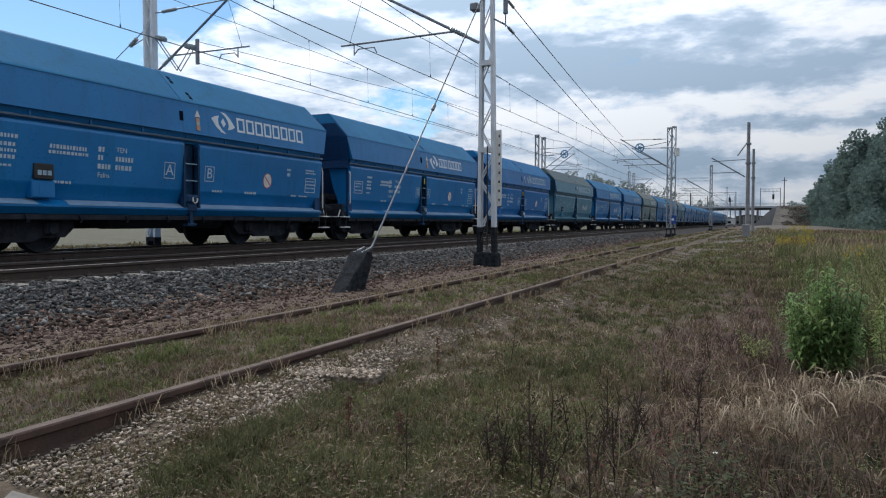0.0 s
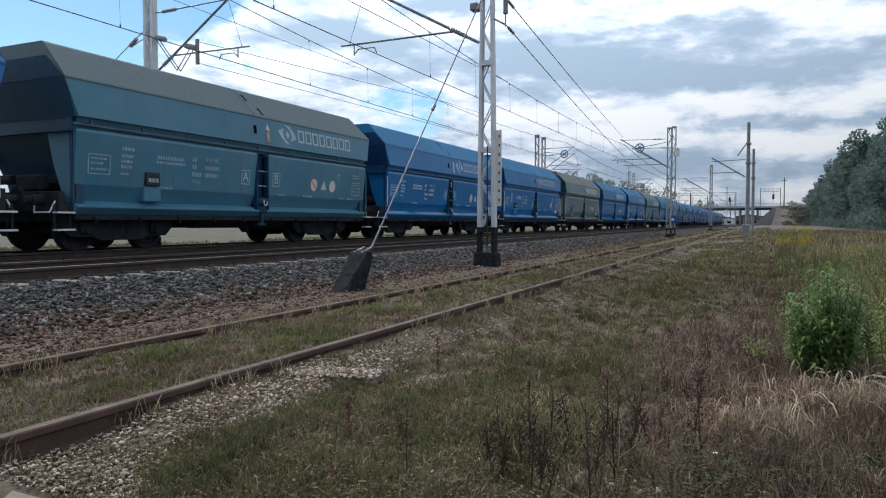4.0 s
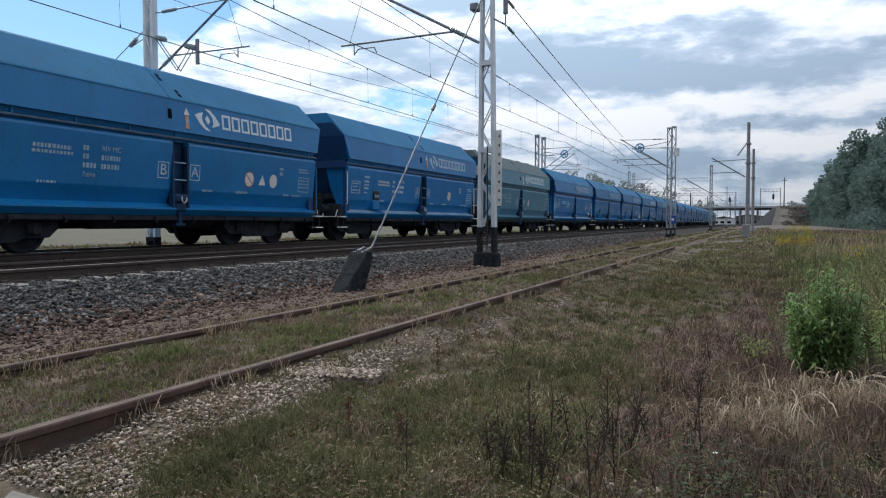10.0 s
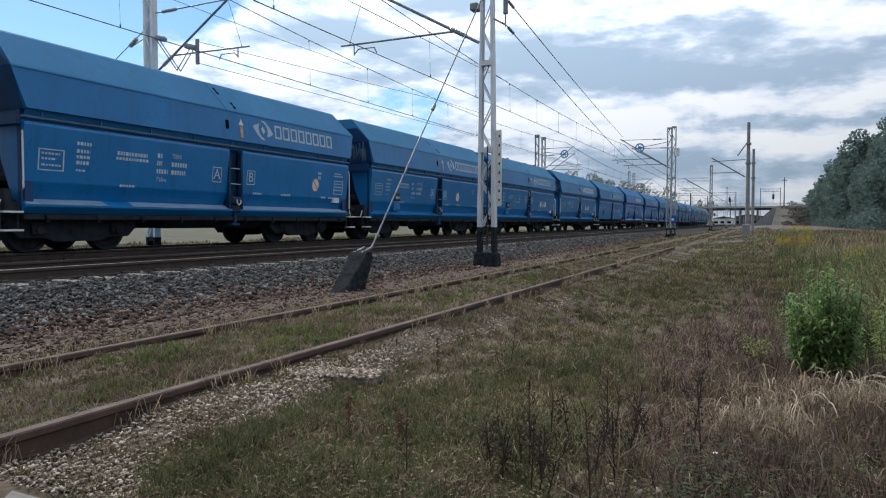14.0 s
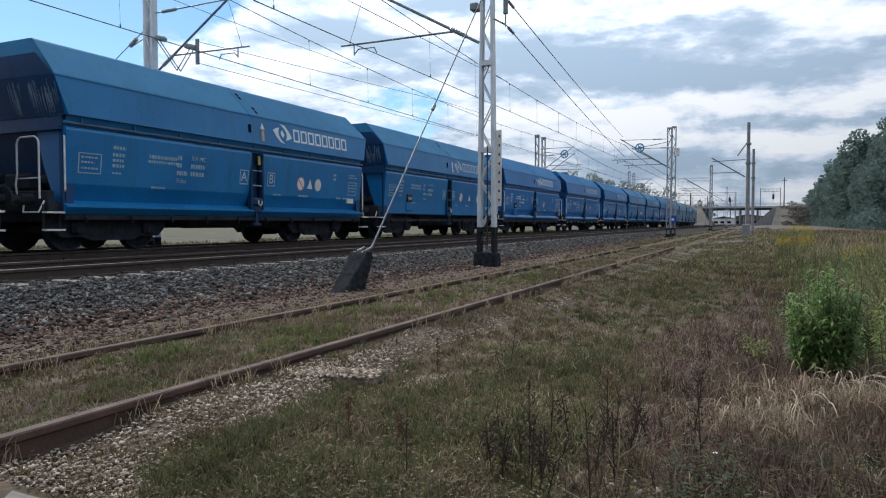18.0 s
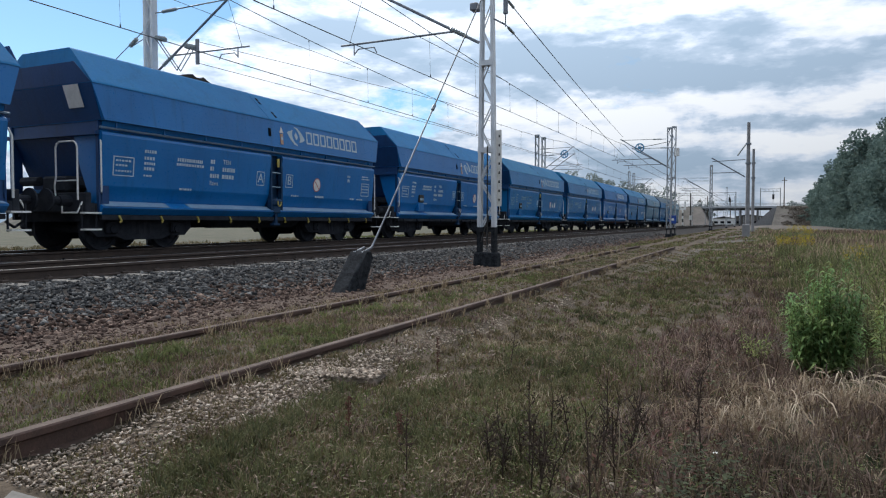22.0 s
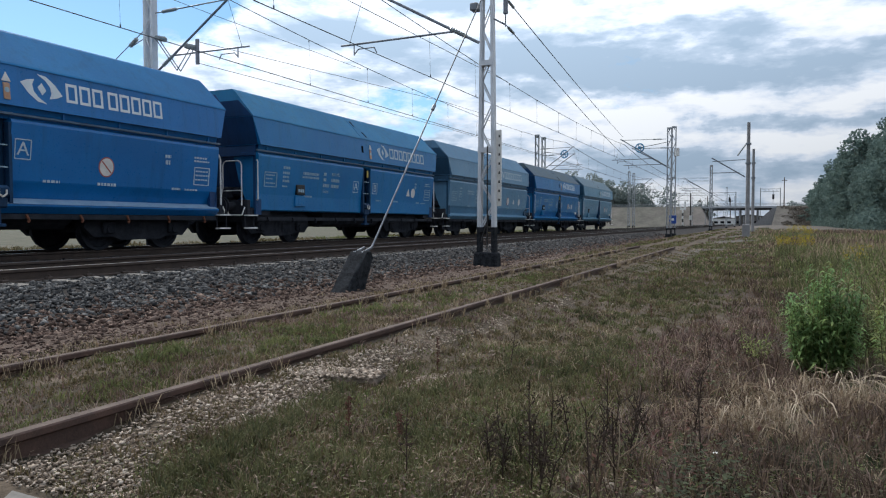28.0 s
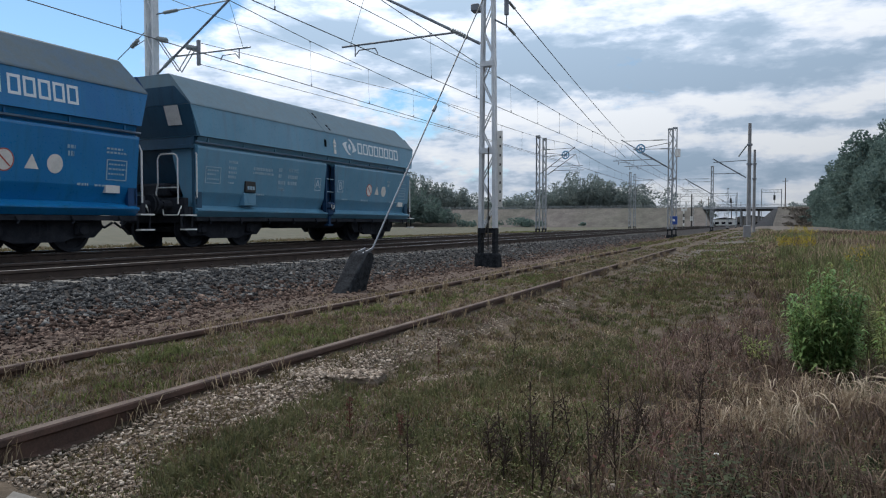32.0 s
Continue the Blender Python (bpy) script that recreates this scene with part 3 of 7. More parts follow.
def cantilever(t, side, reach, z_low, z_tip, z_reg, r=0.035, wires=True):
    """Bracket on mast t. side: +1 or -1, towards the track across y; reach: from mast to track axis."""
    y0 = side * 0.22
    tip = Vector((0, side * reach, z_tip))
    foot = Vector((0, y0, z_low))
    e = foot.lerp(tip, 0.10)
    e2 = foot.lerp(tip, 0.24)
    bm = bmesh.new()
    insulator(bm, e, e2, 0.07)
    part("strut_insulator", bm, M["insulator"], t)
    bm = rodm(foot, e, r)
    rod(bm, e2, tip + (tip - foot) * 0.04, r)
    part("strut", bm, M["tube"], t, "sloping galvanised strut")
    top = Vector((0, y0, z_tip - 0.05))
    a, b = top.lerp(tip, 0.10), top.lerp(tip, 0.30)
    bm = bmesh.new()
    insulator(bm, a, b, 0.065)
    part("tie_insulator", bm, M["insulator"], t)
    bm = rodm(top, a, r * 0.6)
    rod(bm, b, tip, r * 0.6)
    part("top_tie", bm, M["tube"], t)
    k = (z_reg - z_low) / (z_tip - z_low)
    on = foot.lerp(tip, max(0.12, min(0.95, k)))
    end = Vector((0, side * (reach + 0.75), z_reg))
    part("registration_tube", rodm((0, on.y, z_reg + 0.02), end, r * 0.75), M["tube"], t)
    bm = rodm((0, side * (reach + 0.35), z_reg), (0, side * (reach + 0.35), z_reg - 0.28), 0.018)
    p = [(0, side * (reach + 0.35), z_reg - 0.26), (0, side * (reach + 0.22), z_reg - 0.13), (0, side * (reach - 0.25), z_reg - 0.13), (0, side * (reach - 0.33), z_reg - 0.27)]
    for q, w in zip(p, p[1:]):
        rod(bm, q, w, 0.016)
    part("registration_arm", bm, M["tube"], t)
    part("hanger", rodm((0, side * (reach + 0.5), z_reg), tip, 0.007, 4), M["wire"], t)


NEAR_LINE, FAR_LINE = 6.0, 16.85


def build_masts():
    # the anchor mast beside the siding
    m = lattice_mast("catenary_mast", (15.8, NEAR_LINE, -0.48), 8.9, 0.47, 0.18, "grey lattice catenary mast on a black foundation beside the ballast", 0.36, 0.55, 0.60, taper=0.5)
    cantilever(m, 1, TRACK_NEAR - NEAR_LINE, 5.42, 7.15, 5.74)
    # slotted guide with its weights behind the mast
    bm = boxm(0.16, 0.19, -0.30, -0.06, 1.48, 3.32)
    g = part("weight_guide", bm, M["white"], m, "pale slotted steel guide")
    for i in range(8):
        part("slot", boxm(0.150, 0.162, -0.265, -0.235, 1.60 + i * 0.22, 1.66 + i * 0.22), M["hole"], g)
    bm = bmesh.new()
    box(bm, 0.06, 0.14, -0.47, -0.37, 6.05, 6.42, 0.01)
    rod(bm, (0.10, -0.42, 5.75), (0.10, -0.42, 6.5), 0.016)
    rod(bm, (0.0, -0.15, 6.62), (0.10, -0.42, 6.45), 0.02)
    rod(bm, (0.0, -0.15, 5.95), (0.10, -0.42, 5.80), 0.02)
    part("anchor_link", bm, M["tube"], m, "anchor link with terminal wires")
    part("bracket", boxm(-0.12, 0.12, 0.22, 0.42, 6.18, 6.36, 0.02), M["tube"], m)
    bm = bmesh.new()
    rod(bm, (-0.14, 0.1, 0.62), (-0.14, -0.1, 1.25), 0.018)
    rod(bm, (-0.15, -0.06, 0.5), (-0.15, -0.06, 2.9), 0.018)
    part("down_lead", bm, M["black"], m, "black cable down the mast")
    # mast beyond the train
    m = lattice_mast("catenary_mast", (15.7, FAR_LINE, -0.5), 9.0, 0.36, 0.22, "grey lattice catenary mast behind the train track", 0.2, 0.4, 0.62)
    cantilever(m, -1, FAR_LINE - TRACK_TRAIN, 5.62, 7.45, 6.05)
    # hanging bracket in a V, held by insulators
    for a, b in (((0, -0.3, 6.60), (0, -1.12, 5.60)), ((0, -1.12, 5.60), (0, -1.66, 6.22))):
        a, b = Vector(a), Vector(b)
        bm = bmesh.new()
        for s in (-0.07, 0.07):
            rod(bm, a + Vector((s, 0, 0)), b + Vector((s, 0, 0)), 0.016, 5)
        part("v_hanger", bm, M["tube"], m)
    for p in ((0, -0.42, 6.62), (0, -1.6, 6.25)):
        bm = bmesh.new()
        insulator(bm, Vector(p) + Vector((0, 0.2, 0.05)), Vector(p) - Vector((0, 0.2, 0.05)), 0.10, 4)
        part("insulator", bm, M["insulator"], m)
    part("drop_bracket", boxm(-0.03, 0.03, -1.90, -1.80, 5.72, 6.45), M["tube"], m)
    bm = rodm((0, 0.15, 7.0), (0, 1.45, 6.2), 0.014, 5)
    rod(bm, (0, 0.1, 6.75), (0, 0.8, 6.5), 0.014, 5)
    part("back_stay", bm, M["tube"], m)
    bm = bmesh.new()
    insulator(bm, (0, 0.55, 6.72), (0, 0.85, 6.52), 0.09, 4)
    part("insulator", bm, M["insulator"], m)
    # the pairs at the overlap
    for x, line, off, side in ((53.0, NEAR_LINE, 2.9, 1), (56.0, FAR_LINE, 1.9, -1), (101.0, NEAR_LINE, 0.9, 1), (101.0, FAR_LINE, 4.0, -1)):
        for i in range(2):
            d = x + i * off
            h = (7.9 + 0.45 * i if x < 60 else 8.8) if line == NEAR_LINE else 8.3
            lab = "paired grey lattice catenary mast on a dark footing" if line == NEAR_LINE else "paired grey lattice catenary mast across the tracks"
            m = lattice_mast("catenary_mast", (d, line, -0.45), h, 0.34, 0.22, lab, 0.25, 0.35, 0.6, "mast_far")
            cantilever(m, side, abs((TRACK_NEAR if side > 0 else TRACK_TRAIN) - line) - 0.35 * i, 5.2, 7.2 - 0.35 * i, 5.75 - 0.2 * i)
            if x == 53.0 and i == 1:
                bm = bmesh.new()
                rod(bm, (0.0, -0.2, 6.15), (0.0, -0.2, 6.75), 0.20, 10)
                part("weight_drum", bm, M["white"], m, "pale balance weight drum")
            if x == 53.0 and i == 1:
                bm = boxm(-0.24, -0.21, -0.26, 0.26, 1.0, 1.62, 0.01)
                p = part("plate", bm, M["blue_plate"], m, "blue enamel plate")
                part("mark", boxm(-0.248, -0.239, -0.09, 0.09, 1.23, 1.40), M["white"], p)
            if x == 56.0 and i == 0:
                part("plate", boxm(-0.22, 0.22, -0.16, -0.13, 2.3, 2.9), M["white"], m, "white number plate with plain bars")
    # far masts, down to the bridge
    for x in (152, 204, 256, 330, 390):
        for line, side, axis in ((NEAR_LINE, 1, TRACK_NEAR), (FAR_LINE, -1, TRACK_TRAIN)):
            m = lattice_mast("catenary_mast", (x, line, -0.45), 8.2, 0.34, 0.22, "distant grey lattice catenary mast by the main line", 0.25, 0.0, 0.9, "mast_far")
            cantilever(m, side, abs(axis - line), 5.4, 7.2, 5.7)
    # the pulleys of the tensioning gear
    for x, y, z in ((53.6, 8.2, 6.20), (57.4, 14.9, 6.35)):
        t = thing("tension_pulley", (x, y, z), "blue spoked tensioning pulley hung on the catenary", "pulley", "tension pulleys")
        bm = bmesh.new()
        t.matrix_basis = t.matrix_basis @ pose(0, 0, 0, 0, 0, 80)
        n = 16
        for i in range(n):
            a, b = 2 * math.pi * i / n, 2 * math.pi * (i + 1) / n
            rod(bm, (0.31 * math.cos(a), 0, 0.31 * math.sin(a)), (0.31 * math.cos(b), 0, 0.31 * math.sin(b)), 0.055, 6)
        part("rim", bm, M["blue_steel"], t)
        for i in range(3):
            a = math.pi * i / 3
            c, s = 0.34 * math.cos(a), 0.34 * math.sin(a)
            part("spoke", rodm((-c, 0, -s), (c, 0, s), 0.03, 5), M["blue_steel"], t)
        part("hub", rodm((0, -0.09, 0), (0, 0.09, 0), 0.11, 8), M["blue_steel"], t)
        end = t.matrix_basis.inverted() @ Vector((53.0, NEAR_LINE, z + 0.3) if y < 12 else (57.9, FAR_LINE, z + 0.3))
        part("link", rodm((0, 0, 0), end, 0.022, 5), M["wire"], t)
    # round concrete poles by the siding
    for x, y, top, lab in ((57.0, 0.80, 8.1, "tall tapered concrete pole with a bracket"), (75.5, 0.58, 7.9, "tapered concrete pole standing behind a taller one")):
        t = thing("concrete_pole", (x, y, -0.45), lab, "pole", "concrete poles")
        bm = rodm((0, 0, -0.3), (0, 0, top + 0.45), 0.165, 14, 0.115)
        part("shaft", bm, M["pole_concrete"], t)
        for z in (5.5, 6.95):
            part("clamp", rodm((0, 0, z - 0.07), (0, 0, z + 0.07), 0.20, 12), M["tube"], t)
        if x < 60:
            bm = rodm((0, 0.2, 4.5), (0, 2.55, 6.0), 0.045)
            part("strut", bm, M["tube"], t)
            part("top_tie", rodm((0, 0.2, 5.8), (0, 2.5, 5.72), 0.03), M["tube"], t)
            bm = bmesh.new()
            insulator(bm, (0, 0.2, 6.9), (0, 0.75, 6.1), 0.08)
            part("insulator", bm, M["insulator"], t)
            part("registration_tube", rodm((0, 0.6, 4.85), (0, 2.6, 4.85), 0.03), M["tube"], t)
    t = part("foundation_block", boxm(-0.3, 0.3, -0.26, 0.26, -0.3, 0.85, 0.04), M["pole_concrete"])
    tagged(t, "pale concrete block at the foot of the poles", "concrete block")
    t.matrix_basis = pose(54.5, 0.85, -0.35)


build_masts()


def build_guy():
    """Tarred anchor block with its stay up to the anchor mast."""
    t = thing("stay_anchor", (9.22, 5.72, -0.46), "black tarred concrete anchor block leaning in the ballast", "anchor block")
    bm = bmesh.new()
    prof = [(-0.49, -0.25), (-0.45, 0.0), (-0.10, 0.33), (0.14, 0.57), (0.21, 0.62), (0.34, 0.61), (0.40, 0.52), (0.12, 0.02), (0.10, -0.25)]
    rows = []
    for y, k in ((-0.15, 0.9), (-0.12, 1.0), (0.12, 1.0), (0.15, 0.9)):
        rows.append([bm.verts.new((x * k, y, z * (0.97 if k < 1 else 1.0))) for x, z in prof])
    for a, b in zip(rows, rows[1:]):
        for i in range(len(prof)):
            j = (i + 1) % len(prof)
            bm.faces.new((a[i], a[j], b[j], b[i]))
    bm.faces.new(rows[0])
    bm.faces.new(rows[-1][::-1])
    bmesh.ops.recalc_face_normals(bm, faces=bm.faces)
    part("block", bm, M["tar"], t)
    for y in (-0.09, 0.09):
        part("eye_bar", bar(bmesh.new(), (0.16, y * 0.75, 0.585), (0.46, y * 0.75, 0.655), 0.022, 0.032), M["tube"], t, "bare steel eye bar")
    a = Vector((9.80, 5.72, 0.20))
    b = Vector((15.68, NEAR_LINE + 0.1, 5.95))
    st = thing("stay_rod", (0, 0, 0), "thin steel stay rod from anchor block to mast", "stay")
    part("rod", rodm(a, a.lerp(b, 0.46), 0.015), M["tube"], st)
    part("cable", rodm(a.lerp(b, 0.46), b, 0.013), M["wire"], st)
    part("clamp", rodm(a.lerp(b, 0.455), a.lerp(b, 0.475), 0.035), M["tube"], st)


build_guy()


def sag(a, b, drop, n=14):
    a, b = np.array(a, float), np.array(b, float)
    k = np.linspace(0, 1, n)
    p = a + (b - a) * k[:, None]
    p[:, 2] -= drop * 4 * k * (1 - k)
    return p


def build_wires():
    spans = [-34.0, 15.8, 54.0, 101.0, 152, 204, 256, 330, 390]
    # heights over each support: messenger, contact wire; slack of each span
    heights = {TRACK_NEAR: ([6.65, 6.65, 6.52, 6.7], [5.06, 5.08, 5.36, 5.3], 0.38), TRACK_TRAIN: ([6.95, 6.95, 6.90, 6.8], [5.24, 5.20, 5.40, 5.4], 0.60)}
    for axis, who in ((TRACK_NEAR, "empty track"), (TRACK_TRAIN, "train track")):
        t = thing("catenary", (0, 0, 0), "catenary wires with droppers over the " + who, "overhead wire", "catenary lines")
        st = 0.06
        zm, zc, slack = heights[axis]
        for i, (a, b) in enumerate(zip(spans, spans[1:])):
            y0, y1 = axis + st * (-1) ** i, axis + st * (-1) ** (i + 1)
            j0, j1 = min(i, 3), min(i + 1, 3)
            dip = slack if b - a < 40 else 0.7
            p = sag((a, axis, zm[j0]), (b, axis, zm[j1]), dip, 20)
            link_mesh("messenger_wire", wire_mesh(p, 0.012 if a < 50 else 0.02), M["wire"], t)
            q = sag((a, y0, zc[j0]), (b, y1, zc[j1]), 0.02, 6)
            link_mesh("contact_wire", wire_mesh(q, 0.011 if a < 50 else 0.018), M["wire"], t)
            q2 = q.copy()
            q2[:, 1] += 0.07
            q2[:, 2] += 0.03
            if a < 50:
                link_mesh("contact_wire", wire_mesh(q2, 0.009), M["wire"], t)
            if a < 110:
                n = max(4, int((b - a) / 3.65))
                for j in range(1, n):
                    k = j / n
                    x = a + (b - a) * k
                    top = zm[j0] + (zm[j1] - zm[j0]) * k - dip * 4 * k * (1 - k)
                    low = zc[j0] + (zc[j1] - zc[j0]) * k
                    y = y0 + (y1 - y0) * k
                    bm = rodm((x, y, low), (x, axis, top), 0.004, 4)
                    rod(bm, (x, y, low), (x, y, low + 0.07), 0.018, 5)
                    rod(bm, (x, axis, top - 0.07), (x, axis, top), 0.018, 5)
                    part("dropper", bm, M["wire"], t)
    # the section that ends at the anchor mast
    t = thing("anchored_catenary", (0, 0, 0), "pair of wires running out to the anchor mast", "overhead wire", "catenary lines")
    for z0, z1, y1, r in ((5.95, 6.98, 9.3, 0.013), (5.33, 5.53, 9.2, 0.013)):
        p = sag((15.9, 5.58, z0), (53.0, y1, z1), 0.10)
        link_mesh("wire", wire_mesh(p, r), M["wire"], t)
        bm = bmesh.new()
        a, b = Vector(p[0]), Vector(p[1])
        insulator(bm, a.lerp(b, 0.1), a.lerp(b, 0.3), 0.045, 5)
        part("insulator", bm, M["insulator"], t)
    link_mesh("wire", wire_mesh(sag((-10.0, 9.36, 5.80), (27.0, 9.38, 6.31), 0.03), 0.010), M["wire"], t)
    for pts in ([(-20, 6.25), (15.7, 6.36), (23.0, 6.45)],):
        link_mesh("wire", wire_mesh([(x, TRACK_TRAIN + 0.02, z) for x, z in pts], 0.008), M["wire"], t)
    # two wires run out from the drop bracket over the train
    for z0, pts in ((5.88, [(30.5, 13.87, 6.41), (37.0, 13.87, 6.60)]), (5.26, [(30.5, 13.87, 5.19), (56.0, 13.87, 5.30)])):
        link_mesh("wire", wire_mesh([(15.7, 15.0, z0)] + pts, 0.009), M["wire"], t)


build_wires()


# ---------------------------------------------------------------- the coal train
WAGON = 12.8          # over the buffers
CENTRE0 = 12.56       # middle of the first wagon at the start
WHEEL_R = 0.46
# slack in the couplings, in wagon lengths
SLACK = [0, 0, 0, 0.003, 0.008, 0.007, 0.0, 0.008, -0.006, -0.008, 0, 0.012, 0.022, 0.024, 0.022, 0.012, -0.012, -0.030, -0.032, -0.021, -0.009, 0.003, 0.0, 0.005, 0]


def run(t):
    """How far the train has come, in wagon lengths."""
    return 0.69706 * t + 1.5596e-4 * t * t + 3.2861e-5 * t ** 3


BODY, TOPX = 5.56, 5.80        # half lengths of the sides and of the hopper at its widest

BLUE, DEEP = (0.005, 0.132, 0.352), (0.004, 0.119, 0.338)
DULL = (0.006, 0.128, 0.340)
DUST_BLUE, DUST_GREY = (0.010, 0.160, 0.33), (0.045, 0.180, 0.27)
ROOF_TINT = (0.80, 0.92, 0.84)      # the blue shoulders are duller and greener than the sides
PAINTS = {
    "deep": (DEEP, DUST_BLUE, 0.10, DUST_BLUE, 0.25),
    "blue": (BLUE, DUST_BLUE, 0.22, DUST_GREY, 0.25),
    "dull": (DULL, DUST_GREY, 0.25, DUST_GREY, 0.35),
    "olive": ((0.084, 0.172, 0.182), (0.165, 0.198, 0.172), 0.45, (0.185, 0.195, 0.170), 0.75),
    "green": ((0.038, 0.175, 0.250), (0.12, 0.205, 0.225), 0.35, (0.14, 0.170, 0.160), 0.72),
    "grey": ((0.070, 0.225, 0.320), (0.135, 0.250, 0.322), 0.45, (0.175, 0.245, 0.275), 0.8),
    "dusty": ((0.006, 0.132, 0.345), DUST_GREY, 0.25, (0.100, 0.142, 0.160), 0.9),
    "pale": ((0.078, 0.215, 0.318), (0.130, 0.240, 0.325), 0.40, (0.125, 0.225, 0.315), 0.6),
}
for key, (base, dust, amount, roof_dust, roof_amount) in PAINTS.items():
    pure = key in ("deep", "blue", "dull", "dusty")
    gain = (0.40, 1.08, 1.13) if key == "deep" else (0.40, 1.09, 1.10) if pure else (1.2, 1.08, 1.13)
    base, dust = tuple(q * c for q, c in zip(gain, base)), tuple(q * c for q, c in zip(gain, dust))
    M[key] = wagon_paint(key + "_wagon_paint", base, dust, amount)
    # end copy of the paint, darkened for the shade between two wagons
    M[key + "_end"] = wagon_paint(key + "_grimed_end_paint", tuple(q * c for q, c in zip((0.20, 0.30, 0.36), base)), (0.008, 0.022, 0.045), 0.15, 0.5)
    own = 0.3 if roof_amount > 0.65 else 0.85
    tint = ROOF_TINT if key in ("deep", "blue", "dull") else (0.76, 0.78, 0.82)
    M[key + "_roof"] = wagon_paint(key + "_wagon_roof_paint", tuple(q * (own * a + (1 - own) * b) for q, a, b in zip(tint, base, roof_dust)), tuple(q * a for q, a in zip(tint, roof_dust)), roof_amount, 0.6, 0.2)

# paint, words for it, sign plates, bright logo, end handrails, coal heap, pale sill, end with washed-out streaks
WAGONS = [
    ("blue", "ring", 1, 0, 0, 1, 0), ("blue", "ring", 1, 0, 0, 1, 0), ("deep", "ring", 0, 1, 0, 1, 0), ("green", "row", 0, 0, 0, 0, 0), ("blue", "row", 0, 0, 0, 1, 0),
    ("blue", "ring", 0, 0, 1, 1, 0), ("olive", "row", 1, 1, 0, 0, 0), ("dull", "row", 1, 0, 0, 0, 0), ("blue", "ring", 0, 0, 0, 1, 0), ("green", "ring", 1, 1, 1, 0, 0),
    ("blue", "ring", 0, 0, 0, 1, 0), ("dull", "ring", 0, 0, 0, 0, 1), ("dull", "row", 0, 1, 1, 0, 1), ("dull", "row", 1, 1, 0, 0, 1), ("dull", "row", 0, 0, 0, 0, 1),
    ("deep", "ring", 1, 1, 0, 1, 0), ("deep", "ring", 0, 1, 1, 1, 0), ("deep", "ring", 0, 0, 0, 1, 0), ("dull", "row", 0, 0, 0, 0, 0), ("dull", "row", 0, 1, 0, 0, 0),
    ("deep", "ring", 1, 1, 0, 1, 0), ("dull", "pair", 0, 1, 0, 0, 0), ("pale", "row", 0, 0, 0, 0, 0), ("dusty", "row", 1, 1, 0, 0, 0), ("grey", "row", 1, 1, 0, 0, 0),
]
WORDS = {"deep": "deep blue", "blue": "blue", "dull": "faded blue", "olive": "dusty olive-grey", "green": "dusty blue-green", "grey": "pale grey-blue", "dusty": "dust-topped blue", "pale": "pale washed blue"}
SHARED = {}
HEAPS = {5: (-3.0, 3.2, 0.13), 16: (-2.7, -0.9, 0.20)}        # where the coal shows above the rim
A_FIRST = (0, 2, 3, 9, 10, 11, 12, 13, 16, 21, 23, 24)
# how far the signs stand from the middle recess
RING_AT = {0: 2.85, 1: 2.65, 2: 2.74, 5: 3.5, 8: 2.6, 9: 1.45, 10: 3.6, 20: 2.3}
ROW_AT = {6: (2.2, 2.7, 3.2), 13: (2.0, 2.47, 2.88), 14: (1.36, 2.39, 3.44), 22: (2.12, 3.08, 4.0)}


def shared(key, build, mat):
    """One mesh for all alike parts; another copy for each paint."""
    k = (key, mat.name)
    if k not in SHARED:
        me = None
        for (a, _), other in SHARED.items():
            if a == key:
                me = other.copy()
                me.materials.clear()
                break
        if me is None:
            bm = build()
            me = bpy.data.meshes.new(key)
            bm.to_mesh(me)
            bm.free()
        me.materials.append(mat)
        SHARED[k] = me
    return SHARED[k]


def piece(name, key, build, mat, parent, at=None, label=""):
    ob = new(name, shared(key, build, mat))
    ob.parent = parent
    if at is not None:
        ob.matrix_basis = at
    if label:
        ob["label"] = label
    return ob


def hopper_top():
    """Upper hopper: upright band, sloping shoulders, ends that lean in below."""
    def ends(z, e):
        if z < 3.0:
            return -e * 0.24
        if z > 4.1:
            return -e * 0.10
        return 0.0
    bm = prism([(-1.585, 2.71), (-1.515, 3.44), (1.515, 3.44), (1.585, 2.71)], -TOPX, TOPX, ends)
    return bm


def shoulder(x0, x1):
    def build():
        prof = [(-1.533, 3.44), (-1.505, 3.485), (-0.80, 4.20), (-0.74, 4.24), (0.74, 4.24), (0.80, 4.20), (1.505, 3.485), (1.533, 3.44)]
        def ends(z, e):
            if abs(e * TOPX - (x1 if e > 0 else x0)) > 0.2:
                return 0.0
            return -e * (0.10 if z > 4.1 else 0.0)
        return prism(prof, x0, x1, ends)
    return build


# the lower side walls lean in below: what is painted on them leans with them; the upper band leans in above
LEAN = Matrix.Translation((0, -1.487, 2.15)) @ Matrix.Rotation(radians(6.0), 4, "X") @ Matrix.Translation((0, 1.487, -2.15))
FLARE = Matrix.Translation((0, -1.52, 3.44)) @ Matrix.Rotation(radians(-5.5), 4, "X") @ Matrix.Translation((0, 1.52, -3.44))


def side_panel(x0, x1, straight):
    """Lower side wall: most kick in above the sill's ledge, a few run straight down."""
    def build():
        foot = [(-1.404, 1.38), (-1.392, 0.96), (-1.36, 0.93), (-1.32, 0.93), (-1.34, 1.38)] if straight else [(-1.404, 1.38), (-1.39, 1.34), (-1.25, 1.045), (-1.19, 1.045), (-1.33, 1.38)]
        prof = [(-0.90, 2.52), (-1.42, 2.51), (-1.49, 2.475), (-1.508, 2.42), (-1.485, 2.15)] + foot + [(-1.40, 2.15), (-1.39, 2.40), (-0.90, 2.45)]
        return prism(prof, x0, x1)
    return build


